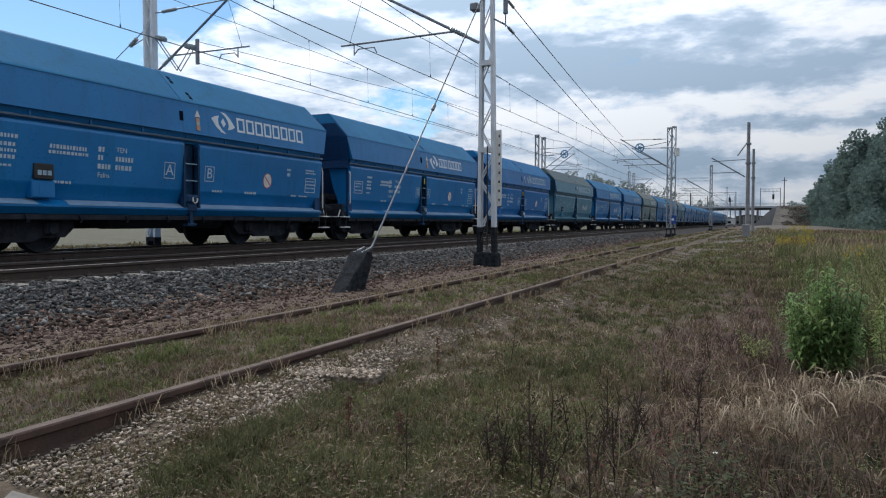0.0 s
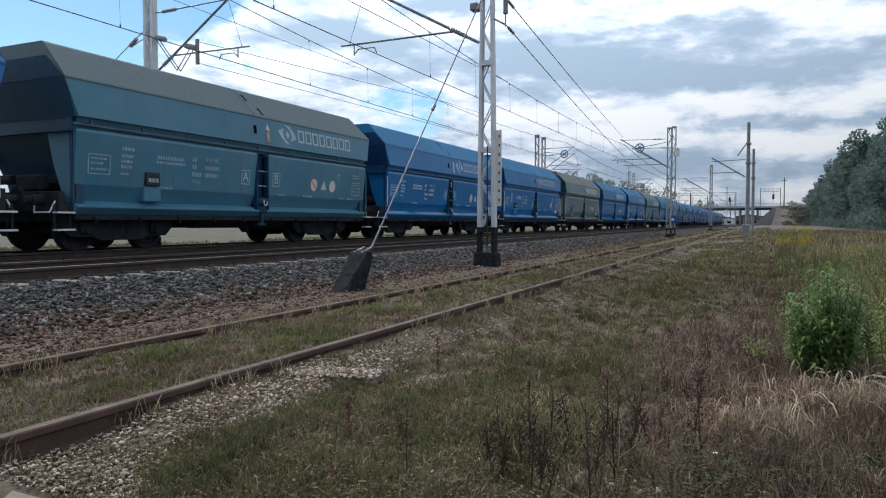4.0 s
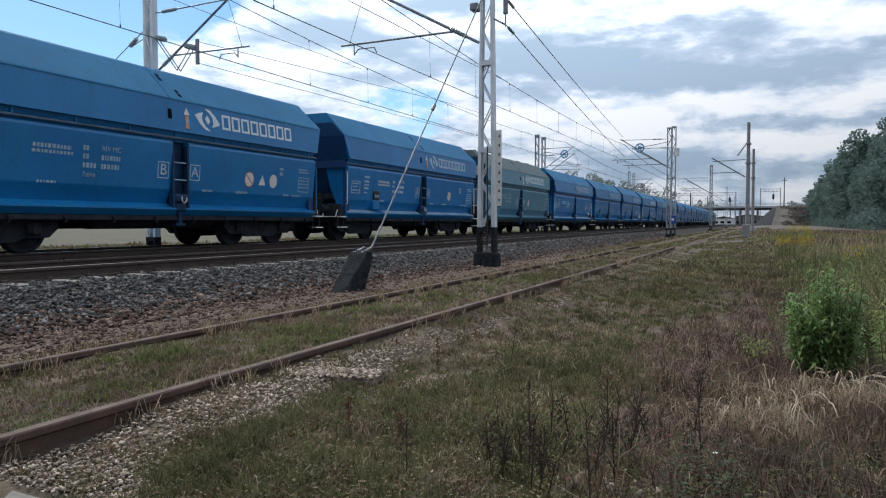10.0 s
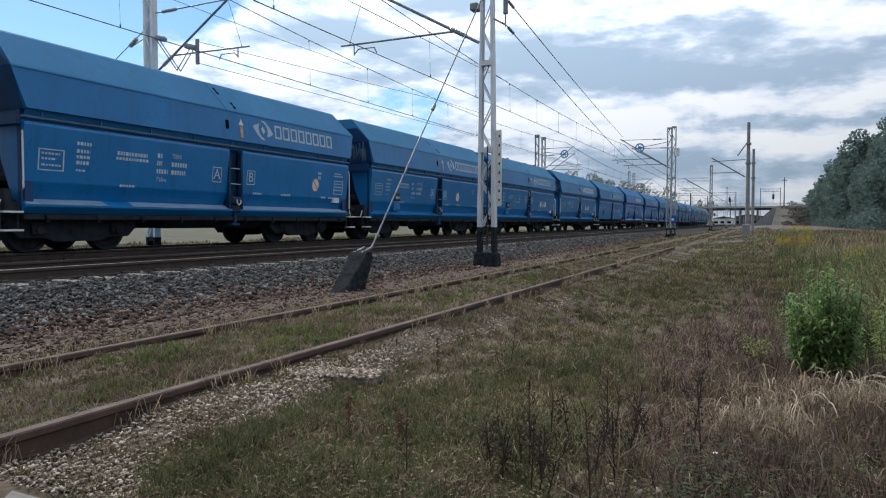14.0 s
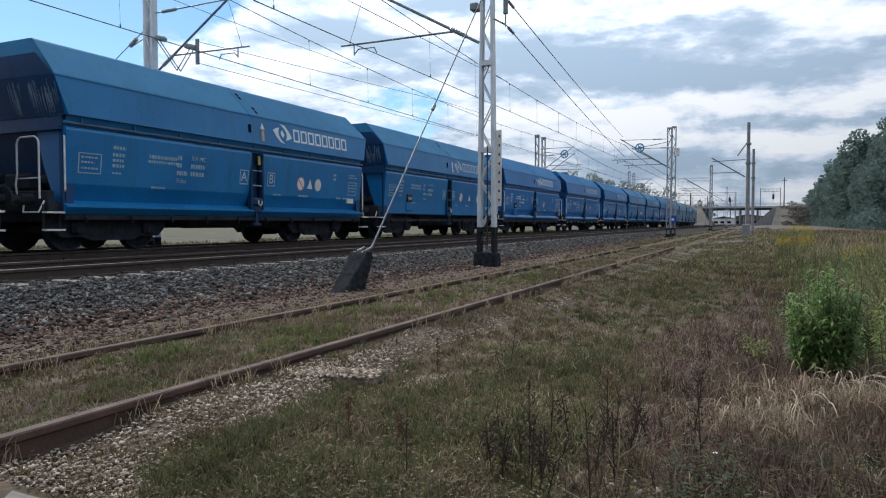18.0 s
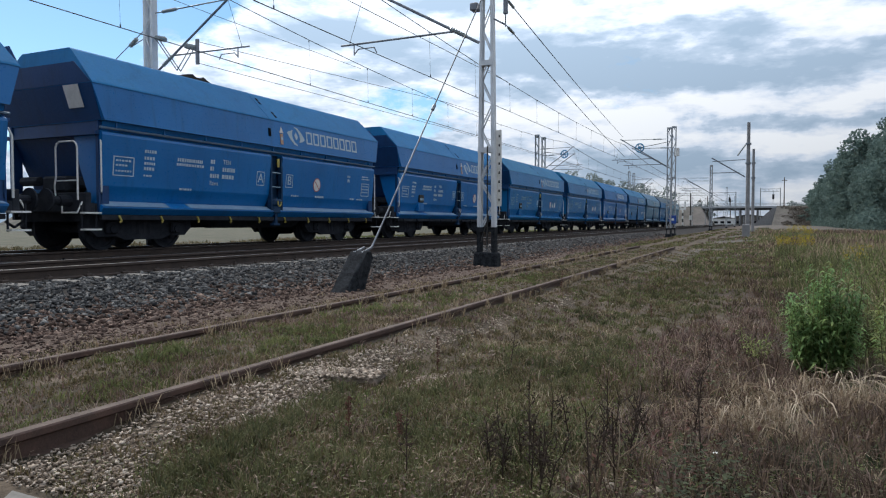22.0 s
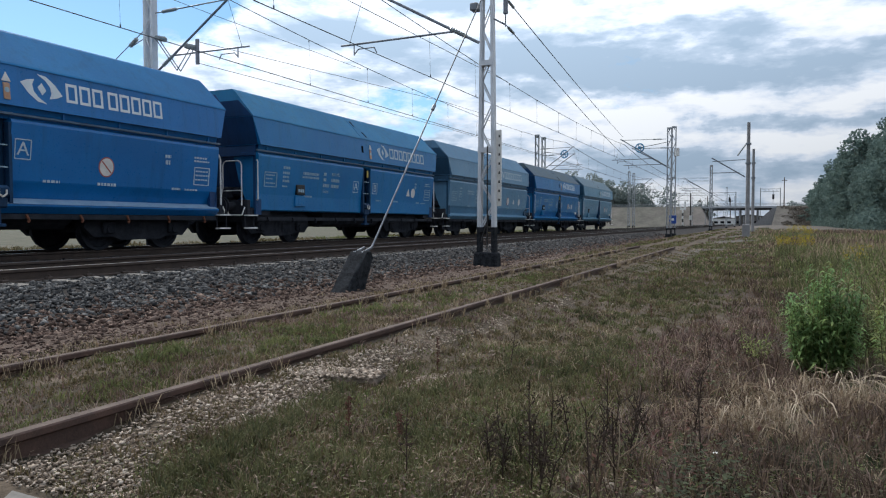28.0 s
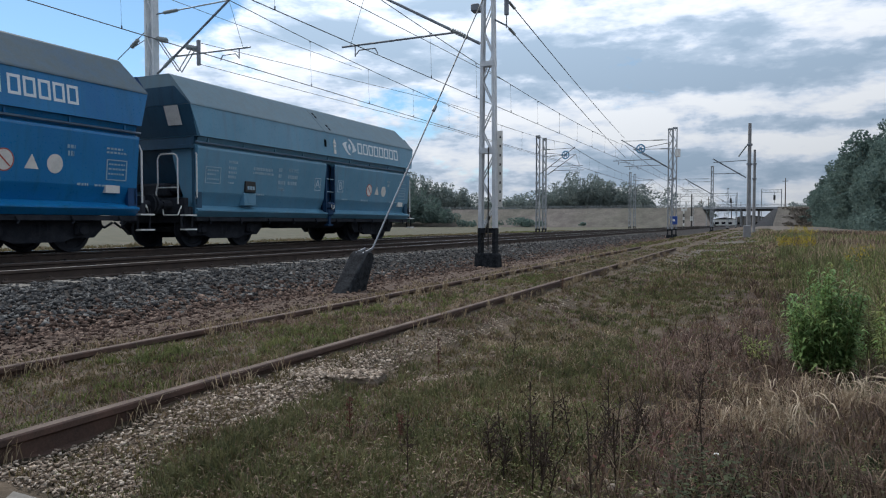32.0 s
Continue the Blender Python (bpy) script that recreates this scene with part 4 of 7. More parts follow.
def core():
    """The hopper inside the side walls, narrowing to the chutes."""
    prof = [(-0.92, 2.73), (-0.92, 1.0), (1.40, 1.0), (1.40, 2.73)]
    bm = prism(prof, -BODY + 0.10, BODY - 0.10, lambda z, e: (-e * 0.55 if z < 1.5 else 0.0))
    return bm


def chute():
    bm = prism([(-1.2, 1.0), (-0.95, 0.55), (-0.80, 0.46), (-0.62, 0.46), (-0.3, 0.8), (0.3, 0.8), (0.62, 0.46), (0.80, 0.46), (0.95, 0.55), (1.2, 1.0)], -2.1, 2.1, lambda z, e: (-e * 0.35 if z < 0.7 else 0.0))
    return bm


def sill():
    bm = boxm(-BODY + 0.02, BODY - 0.02, -1.42, -1.34, 0.66, 0.76)
    box(bm, -BODY + 0.02, BODY - 0.02, 1.34, 1.42, 0.66, 0.985)
    return bm


def flange():
    return prism([(-1.245, 1.05), (-1.49, 0.935), (-1.49, 0.905), (-1.36, 0.77), (-1.22, 0.77)], -BODY, BODY)


def ledge():
    """Upper face of the sill, skylight put into its pale paint, with a break before the first third."""
    bm = prism([(-1.265, 1.047), (-1.488, 0.942), (-1.494, 0.946), (-1.27, 1.052)], -BODY + 0.05, -3.75)
    return join(bm, prism([(-1.265, 1.047), (-1.488, 0.942), (-1.494, 0.946), (-1.27, 1.052)], -3.1, BODY - 0.05))


def hand_rail_pipe():
    bm = bmesh.new()
    rod(bm, (-BODY - 0.05, -1.49, 2.565), (BODY + 0.05, -1.49, 2.565), 0.028, 6)
    return bm


def under_band():
    """Plate that folds in below the upper band."""
    return prism([(-1.494, 2.712), (-1.405, 2.48), (-1.385, 2.48), (-1.474, 2.712)], -BODY + 0.04, BODY - 0.04)


def pipe_bracket():
    return boxm(-0.018, 0.018, -1.50, -1.43, 2.545, 2.715)


def spring_pockets():
    bm = bmesh.new()
    p = [(-0.03, -1.44, 0.75), (0.0, -1.45, 0.68), (0.03, -1.44, 0.63), (0.0, -1.43, 0.60)]
    for a, b in zip(p, p[1:]):
        rod(bm, a, b, 0.024, 6)
    return bm


def bogie_frame():
    bm = bmesh.new()
    for s in (-1, 1):
        y = s * 1.0
        prof = [(-1.46, 0.50), (-1.40, 0.82), (-0.55, 0.90), (-0.35, 0.86), (0.35, 0.86), (0.55, 0.90), (1.40, 0.82), (1.46, 0.50), (1.24, 0.30), (0.74, 0.30), (0.52, 0.22), (-0.52, 0.22), (-0.74, 0.30), (-1.24, 0.30)]
        a = [bm.verts.new((x, y - 0.07, z)) for x, z in prof]
        b = [bm.verts.new((x, y + 0.07, z)) for x, z in prof]
        for i in range(len(prof)):
            j = (i + 1) % len(prof)
            bm.faces.new((a[i], a[j], b[j], b[i]))
        bm.faces.new(a)
        bm.faces.new(b[::-1])
        for x in (-0.9, 0.9):
            box(bm, x - 0.15, x + 0.15, y + s * 0.06, y + s * 0.17, 0.36, 0.62, 0.03)
            rod(bm, (x, y, 0.46), (x, y + s * 0.2, 0.46), 0.09, 10)
        for x in (-0.16, 0.0, 0.16):
            rod(bm, (x, y + s * 0.03, 0.34), (x, y + s * 0.03, 0.62), 0.065, 8)
    box(bm, -0.18, 0.18, -1.0, 1.0, 0.45, 0.80)
    box(bm, -1.45, 1.45, -0.93, 0.93, 0.62, 0.98)
    bmesh.ops.recalc_face_normals(bm, faces=bm.faces)
    return bm


def wheelset():
    """Two wheels on an axle; local y is the axle."""
    bm = bmesh.new()
    rod(bm, (0, -0.95, 0), (0, 0.95, 0), 0.085, 10)
    for s in (-1, 1):
        ring = [(0.68, 0.49), (0.70, 0.49), (0.715, WHEEL_R + 0.004), (0.815, WHEEL_R - 0.004), (0.82, 0.39), (0.775, 0.37), (0.765, 0.19), (0.83, 0.16), (0.83, 0.09), (0.65, 0.09), (0.65, 0.17), (0.735, 0.2), (0.745, 0.37), (0.68, 0.40)]
        n, rows = 28, []
        for i in range(n):
            a = 2 * math.pi * i / n
            rows.append([bm.verts.new((r * math.sin(a), s * y, r * math.cos(a))) for y, r in ring])
        for i in range(n):
            p, q = rows[i], rows[(i + 1) % n]
            for j in range(len(ring)):
                k = (j + 1) % len(ring)
                bm.faces.new((p[j], p[k], q[k], q[j]))
        for i in range(5):
            a = 2 * math.pi * i / 5
            rod(bm, (0.27 * math.sin(a), s * 0.752, 0.27 * math.cos(a)), (0.27 * math.sin(a), s * 0.79, 0.27 * math.cos(a)), 0.035, 6)
    bmesh.ops.recalc_face_normals(bm, faces=bm.faces)
    return bm


def buffer_part():
    bm = rodm((0, 0, 0), (0.32, 0, 0), 0.11, 10)
    rod(bm, (0.30, 0, 0), (0.56, 0, 0), 0.085, 10)
    rod(bm, (0.56, 0, 0), (0.60, 0, 0), 0.23, 14)
    return bm


def end_beam():
    bm = boxm(5.72, 5.86, -1.35, 1.35, 0.82, 1.22, 0.015)
    box(bm, 4.9, 5.72, -0.28, 0.28, 0.85, 1.15)
    box(bm, 4.9, 5.72, -1.34, -1.22, 0.80, 1.0)
    box(bm, 4.9, 5.72, 1.22, 1.34, 0.80, 1.0)
    return bm


def end_hopper():
    """Sloping end wall of the hopper over the platform."""
    bm = bmesh.new()
    p = [(BODY - 0.02, 2.74), (BODY - 0.02, 2.42), (5.02, 1.35), (4.95, 1.35), (BODY - 0.2, 2.74)]
    a = [bm.verts.new((x, -1.37, z)) for x, z in p]
    b = [bm.verts.new((x, 1.37, z)) for x, z in p]
    for i in range(len(p)):
        j = (i + 1) % len(p)
        bm.faces.new((a[i], a[j], b[j], b[i]))
    bm.faces.new(a)
    bm.faces.new(b[::-1])
    bmesh.ops.recalc_face_normals(bm, faces=bm.faces)
    return bm


def end_plate():
    """Dark sheets laid over the upper end, shade in their paint: a leaning lower one and a short upright one over it.
    """
    low = prism([(-1.485, 2.73), (-1.515, 3.44), (1.515, 3.44), (1.485, 2.73)], TOPX + 0.004, TOPX + 0.016, lambda z, e: -(0.24 if z < 3.0 else 0.0))
    up = prism([(-1.50, 3.455), (-1.11, 3.88), (1.11, 3.88), (1.50, 3.455)], TOPX + 0.006, TOPX + 0.016, lambda z, e: (0.075 if z > 3.6 else 0.0))
    return join(low, up)


def end_posts():
    bm = bmesh.new()
    for y in (-1.36, 1.36):
        box(bm, BODY - 0.22, BODY + 0.02, y - 0.04, y + 0.04, 0.82, 2.72)
    box(bm, BODY - 0.012, BODY + 0.10, -1.42, 1.42, 2.42, 2.50)
    return bm


def corner_plate():
    """Upright plate that closes the near corner of the end."""
    bm = bmesh.new()
    out = [(-1.40, 2.44), (-0.62, 2.44), (-0.80, 1.75), (-1.10, 1.02), (-1.40, 1.02)]
    a = [bm.verts.new((BODY - 0.05, y, z)) for y, z in out]
    b = [bm.verts.new((BODY - 0.02, y, z)) for y, z in out]
    for i in range(5):
        j = (i + 1) % 5
        bm.faces.new((a[i], a[j], b[j], b[i]))
    bm.faces.new(a)
    bm.faces.new(b[::-1])
    bmesh.ops.recalc_face_normals(bm, faces=bm.faces)
    return bm


def brake_gear():
    bm = boxm(5.1, 5.6, -0.45, 0.35, 1.25, 1.6, 0.05)
    rod(bm, (5.3, -0.9, 1.45), (5.3, -0.45, 1.45), 0.14, 10)
    rod(bm, (5.55, 0.45, 1.5), (5.55, 1.0, 1.5), 0.1, 8)
    return bm


def coupling():
    bm = rodm((5.85, 0, 1.02), (6.3, 0, 0.98), 0.05)
    rod(bm, (6.25, 0.0, 0.98), (6.32, 0.0, 0.72), 0.04)
    bm2 = [(5.86, 0.4, 0.95), (6.0, 0.4, 0.62), (6.2, 0.38, 0.5), (6.4, 0.36, 0.62)]
    for a, b in zip(bm2, bm2[1:]):
        rod(bm, a, b, 0.03, 6)
    return bm


def step():
    return boxm(5.60, 5.98, -1.49, -1.33, 0.0, 0.035)


def step_hanger():
    return boxm(-0.012, 0.012, -1.37, -1.33, 0.0, 0.52)


def grab_loop():
    bm = bmesh.new()
    p = [(5.66, -1.46, 1.05), (5.66, -1.46, 2.18), (5.60, -1.46, 2.30), (5.50, -1.46, 2.34)]
    for a, b in zip(p, p[1:]):
        rod(bm, a, b, 0.022, 6)
    return bm


def end_railing():
    """Hoop with a rounded top over the platform, and its foot that bends in."""
    bm = bmesh.new()
    p = [(5.95, -1.24, 1.06), (5.95, -1.24, 2.14), (5.95, -1.20, 2.22), (5.95, -1.12, 2.26), (5.95, -0.72, 2.26), (5.95, -0.64, 2.22), (5.95, -0.60, 2.14), (5.95, -0.60, 1.55), (5.93, -0.52, 1.34), (5.90, -0.52, 1.10)]
    for a, b in zip(p, p[1:]):
        rod(bm, a, b, 0.019, 6)
    rod(bm, (5.93, -0.60, 1.46), (5.93, -1.24, 1.46), 0.014, 6)
    return bm


def corner_grab():
    """Straight upright grab bar at the near corner."""
    bm = bmesh.new()
    p = [(5.56, -1.44, 1.22), (5.60, -1.50, 1.25), (5.60, -1.50, 2.26), (5.56, -1.44, 2.30)]
    for a, b in zip(p, p[1:]):
        rod(bm, a, b, 0.018, 6)
    return bm


def uncoupling_bar():
    bm = bmesh.new()
    p = [(5.9, -1.30, 1.02), (6.02, -1.30, 0.80), (6.02, -0.85, 0.80), (5.9, -0.7, 0.95)]
    for a, b in zip(p, p[1:]):
        rod(bm, a, b, 0.018, 6)
    return bm


def ladder_rung():
    return rodm((-0.19, -1.46, 0), (0.19, -1.46, 0), 0.014, 5)


def hook():
    bm = bmesh.new()
    p = [(-0.07, -1.46, 1.10), (-0.07, -1.46, 1.00), (0.0, -1.46, 0.95), (0.07, -1.46, 1.00), (0.07, -1.46, 1.08)]
    for a, b in zip(p, p[1:]):
        rod(bm, a, b, 0.018, 5)
    return bm


def mid_recess():
    bm = boxm(-0.23, 0.23, -1.30, -1.26, 0.95, 2.72)
    for s in (-1, 1):
        box(bm, s * 0.23 - 0.03, s * 0.23 + 0.03, -1.49, -1.36, 0.95, 2.42)
    return bm


def valve_housing():
    """Rounded housing at the recess's foot, with a neck and a foot plate that hang below the sill."""
    bm = boxm(-0.21, 0.21, -1.53, -1.28, 1.06, 1.27, 0.05)
    box(bm, -0.17, 0.17, -1.50, -1.28, 0.86, 1.06, 0.03)
    box(bm, -0.05, 0.05, -1.46, -1.36, 0.58, 0.86)
    box(bm, -0.16, 0.12, -1.50, -1.34, 0.52, 0.58, 0.01)
    return bm


def valve_box():
    """Box below the brake panel, set into the kick of the wall."""
    bm = boxm(-3.66, -3.18, -1.455, -1.20, 1.07, 1.40, 0.02)
    box(bm, -3.52, -3.30, -1.462, -1.45, 1.14, 1.32)
    return bm


def slot(y, z):
    def build():
        bm = bmesh.new()
        for up in (-0.07, 0.07):
            m = Matrix.Translation((-0.12, y, z)) @ Matrix.Rotation(radians(45.4), 4, "X") @ Matrix.Diagonal((0.085, 0.105, 0.012, 1)) @ Matrix.Translation((0, up / 0.105, 0))
            bmesh.ops.create_cube(bm, size=1.0, matrix=m)
        return bm
    return build


def slab_xz(outline, x0, z0, y, thick=0.006):
    """A thin film with an outline in (x, z), on the near side of the wagon."""
    bm = bmesh.new()
    a = [bm.verts.new((x0 + x, y, z0 + z)) for x, z in outline]
    b = [bm.verts.new((x0 + x, y + thick, z0 + z)) for x, z in outline]
    for i in range(len(outline)):
        j = (i + 1) % len(outline)
        bm.faces.new((a[i], a[j], b[j], b[i]))
    bm.faces.new(a)
    bm.faces.new(b[::-1])
    bmesh.ops.recalc_face_normals(bm, faces=bm.faces)
    return bm


def join(*bms):
    out = bmesh.new()
    for b in bms:
        me = bpy.data.meshes.new("tmp")
        b.to_mesh(me)
        b.free()
        out.from_mesh(me)
        bpy.data.meshes.remove(me)
    return out


def emblem():
    """Two curved leaves round a diamond."""
    def leaf(s):
        pts = [(-0.42, 0.07), (-0.30, 0.13), (-0.14, 0.17), (-0.19, 0.06), (-0.17, -0.06), (-0.08, -0.17), (0.08, -0.27), (-0.10, -0.25), (-0.27, -0.12)]
        return [(s * x, s * z) for x, z in pts]
    bm = join(slab_xz(leaf(1), 0.72, 3.10, -1.543, 0.02), slab_xz([(-x, -z) for x, z in leaf(1)], 0.72, 3.10, -1.543, 0.02),
              slab_xz([(-0.085, 0.02), (0.0, 0.115), (0.085, -0.02), (0.0, -0.115)], 0.72, 3.10, -1.543, 0.02))
    return bm


def name_block():
    """One hollow block of the operator's name."""
    w, h, q = 0.27, 0.37, 0.055
    bm = bmesh.new()
    rings = []
    for y in (-1.543, -1.52):
        rings.append([[bm.verts.new((x, y, z)) for x, z in ((a, c), (b, c), (b, d), (a, d))] for a, b, c, d in ((0, w, 2.93, 2.93 + h), (q, w - q, 2.93 + q, 2.93 + h - q))])
    for i in range(4):
        j = (i + 1) % 4
        for r in rings:
            bm.faces.new((r[0][i], r[0][j], r[1][j], r[1][i]))
        for m in (0, 1):
            bm.faces.new((rings[0][m][i], rings[0][m][j], rings[1][m][j], rings[1][m][i]))
    bmesh.ops.recalc_face_normals(bm, faces=bm.faces)
    return bm


def ring_sign():
    return slab_xz([(0.19 * math.cos(i * math.pi / 12), 0.21 * math.sin(i * math.pi / 12)) for i in range(24)], 0, 0, 0, 0.006)


def ring_slash():
    return slab_xz([(-0.125, 0.105), (-0.105, 0.125), (0.125, -0.105), (0.105, -0.125)], 0, 0, -0.004, 0.004)


def ring_face():
    return slab_xz([(0.166 * math.cos(i * math.pi / 12), 0.186 * math.sin(i * math.pi / 12)) for i in range(24)], 0, 0, -0.003, 0.004)


def tri_sign():
    return slab_xz([(-0.14, -0.13), (0.14, -0.13), (0.0, 0.15)], 0, 0, 0, 0.006)


def frame_box():
    bm = bmesh.new()
    for x0, x1, z0, z1 in ((-0.16, 0.16, 0.17, 0.19), (-0.16, 0.16, -0.19, -0.17), (-0.16, -0.145, -0.19, 0.19), (0.145, 0.16, -0.19, 0.19)):
        box(bm, x0, x1, -0.004, 0.004, z0, z1)
    return bm


def data_bars(rows, seed):
    """Unreadable lettering as plain bars: rows of (x, z, length, height)."""
    def build():
        rnd = random.Random(seed)
        bm = bmesh.new()
        for x, z, length, h in rows:
            q = x
            while q < x + length:
                w = rnd.uniform(0.03, 0.075)
                box(bm, q, min(q + w, x + length), -0.003, 0.004, z, z + h)
                q += w + 0.026
        return bm
    return build


def letter_mesh(ch, size=0.36, mat=None):
    mat = mat or M["decal_bright"]
    key = ("letter_" + ch, mat.name)
    if key not in SHARED:
        c = bpy.data.curves.new("letter", "FONT")
        c.body, c.size, c.extrude, c.align_x, c.align_y = ch, size, 0.003, "CENTER" if len(ch) < 2 else "LEFT", "CENTER" if len(ch) < 2 else "BOTTOM"
        o = bpy.data.objects.new("letter", c)
        me = bpy.data.meshes.new_from_object(o)
        bpy.data.objects.remove(o)
        me.materials.clear()
        me.materials.append(mat)
        SHARED[key] = me
    return SHARED[key]


def scribble():
    """Loops and strokes of a spray can, with no letters in them."""
    pts = [(-1.45 + 0.062 * i + 0.10 * math.cos(i * 0.9), -1.488, 1.62 - 0.012 * i + 0.15 * math.sin(i * 0.9) * (1.2 - 0.03 * i)) for i in range(15)]
    pts += [(-0.55 - 0.05 * i, -1.488, 1.46 - 0.05 * math.sin(i * 0.6)) for i in range(16)]
    bm = bmesh.new()
    for a, b in zip(pts, pts[1:]):
        rod(bm, a, b, 0.010, 5)
    return bm


def coal_heap(seed, x0, x1, high):
    def build():
        rnd = np.random.RandomState(seed)
        bm = bmesh.new()
        nx, ny = max(14, int((x1 - x0) * 3.3)), 6
        g = [[bm.verts.new((x0 + (x1 - x0) * i / nx, -0.68 + 1.36 * j / ny, 4.20 + (0.0 if i in (0, nx) or j in (0, ny) else 0.05 + high * (abs(math.sin(i * 0.55 + seed)) if x1 - x0 > 4 else math.sin(math.pi * i / nx)) * (rnd.rand() if x1 - x0 > 4 else rnd.uniform(0.6, 1.0))))) for j in range(ny + 1)] for i in range(nx + 1)]
        for i in range(nx):
            for j in range(ny):
                bm.faces.new((g[i][j], g[i + 1][j], g[i + 1][j + 1], g[i][j + 1]))
        return bm
    return build


def streaks(seed):
    def build():
        rnd = random.Random(seed)
        bm = bmesh.new()
        for i in range(64):
            y = rnd.choice((-1.22, -0.85, -0.30)) + rnd.gauss(0, 0.10)
            w, z1 = rnd.uniform(0.006, 0.030), rnd.uniform(3.05, 3.42)
            z0 = max(2.74, z1 - rnd.uniform(0.15, 0.60))
            f = lambda z: -TOPX + 0.24 * max(0.0, min(1.0, (3.44 - z) / 0.73)) - 0.022
            v = [bm.verts.new(p) for p in ((f(z0), y + 0.12 * (z1 - z0), z0), (f(z0), y + w * 0.3 + 0.12 * (z1 - z0), z0), (f(z1), y + w, z1), (f(z1), y, z1))]
            bm.faces.new(v)
        return bm
    return build


WHEELSETS = {-1: [], 1: []}
TRAIN = []


def build_wagon(k):
    paint, signs, logo, rails, heap, pale, washed = WAGONS[k]
    p, roof, end_shaded = M[paint], M[paint + "_roof"], M[paint + "_end"]
    state = "clean" if paint == "deep" else "weathered"
    lab = f"{state} {WORDS[paint]} four-axle steel hopper wagon on the rails"
    if k == len(WAGONS) - 1:
        lab = "pale grey-blue steel hopper wagon, last of the train"
    t = thing("hopper_wagon", (CENTRE0 + WAGON * (k - SLACK[k]), TRACK_TRAIN, 0), lab, "freight wagon", "coal train wagons")
    TRAIN.append(t)
    piece("hopper", "hopper", hopper_top, p, t)
    for x0, x1 in ((-TOPX, -0.22), (-0.20, TOPX)):
        piece("shoulder", f"shoulder{x0}", shoulder(x0, x1), roof, t, None, "dusty sloping shoulder plate")
    piece("hopper_core", "core", core, p, t)
    rec_x = 0.0 if k in (1, 9, 15, 20) else 0.15
    straight = k in (14, 21)
    mid = pose(rec_x, 0, 0)
    for x0, x1 in ((-BODY, rec_x - 0.25), (rec_x + 0.25, BODY)):
        piece("side_wall", f"side{x0}{x1}{straight}", side_panel(x0, x1, straight), p, t)
    piece("sill", "sill", sill, M["under"], t, None, "grimy dark sill")
    if not straight:
        piece("sill_flange", "flange", flange, p, t)
        if pale:
            piece("sill_ledge", "ledge", ledge, M["flange_paint"], t, None, "ledge of the sill, painted pale for skylight")
    piece("folded_plate", "underband", under_band, p, t)
    pipe = piece("side_pipe", "pipe", hand_rail_pipe, M["pipe_paint"], t, None, "pale grey-blue side pipe")
    for i in range(9):
        piece("pipe_bracket", "pipebr", pipe_bracket, p, pipe, pose(-5.2 + 1.3 * i, 0, 0))
    piece("chute", "chute", chute, M["under"], t, None, "grimy discharge chute")
    # the back of the recess is painted as dark as its shade
    rec = piece("recess", "recess", mid_recess, M["shade_navy"], t, mid, "shadowed recess between the side walls")
    for z in (1.14, 1.60, 2.0):
        piece("rung", "rung", ladder_rung, M["decal"], rec, pose(0, 0, z), "pale ladder rung")
    for x, y, z in ((0.18, -1.36, 3.634), (-0.06, -1.0, 3.999)):
        piece("slot", f"slot{y}", slot(y, z), M["hole"], t, pose(rec_x + x, 0, 0), "dark slot in the shoulder")
    piece("slot", "slotlow", lambda: boxm(-0.43, -0.33, -1.530, -1.51, 2.98, 3.20), M["hole"], t, FLARE @ mid, "dark slot in the upper band")
    piece("valve_housing", "valve", valve_housing, M["shade_navy"], rec, None, "dark valve housing over the sill")
    piece("hook", "hook", hook, M["yellow"] if k in (15, 16) else M["sign_white"], rec, pose(0.03, -0.09, 0.11), "pale safety hook")
    if k in (1, 2, 4, 6, 12, 13, 16, 18, 19, 21, 23):
        piece("tag", "ladder_tag", lambda: boxm(0.06, 0.16, -1.47, -1.44, 2.16, 2.40, 0.01), M["yellow"], rec, None, "yellow tag")
    for i in range(10):
        piece("sill_lug", "lug", spring_pockets, M["yellow"] if k == 16 else M["red_rust"] if k in (15, 20) else M["under"], t, pose(-5.1 + 1.133 * i, 0, 0))
    if heap:
        x0, x1, high = HEAPS.get(k, (-5.4, 5.4, 0.16))
        piece("coal_load", f"heap{k}", coal_heap(k % 3, x0, x1, high), M["coal"], t, None, "black coal heaped above the rim")
    # ends
    for e in (-1, 1):
        turn = pose(0, 0, 0, 0, 0, 0 if e > 0 else 180)
        mirror = Matrix.Diagonal((e, 1, 1, 1))
        def m(fn):
            def build():
                bm = fn()
                bm.transform(mirror)
                if e < 0:
                    bmesh.ops.reverse_faces(bm, faces=bm.faces)
                return bm
            return build
        piece("end_wall", f"endhop{e}", m(end_hopper), end_shaded, t, None, "end wall with its shade in the paint")
        piece("end_plate", f"endplate{e}", m(end_plate), end_shaded, t, None, "coal-grimed upper end plate")
        piece("end_frame", f"endpost{e}", m(end_posts), end_shaded, t)
        piece("corner_plate", f"corner{e}", m(corner_plate), p, t)
        beam = piece("head_stock", f"beam{e}", m(end_beam), M["under"], t, None, "grimy headstock")
        for y in (-0.875, 0.875):
            piece("buffer", "buffer", buffer_part, M["under"], beam, pose(e * 5.80, y, 1.05, 0, 0, 0 if e > 0 else 180))
        piece("coupling", f"coup{e}", m(coupling), M["under"], beam)
        piece("brake_gear", f"brake{e}", m(brake_gear), M["under"], t)
        for z in (0.44, 0.78):
            piece("step", f"step{e}", m(step), M["white"], t, pose(0, 0, z), "white foot step")
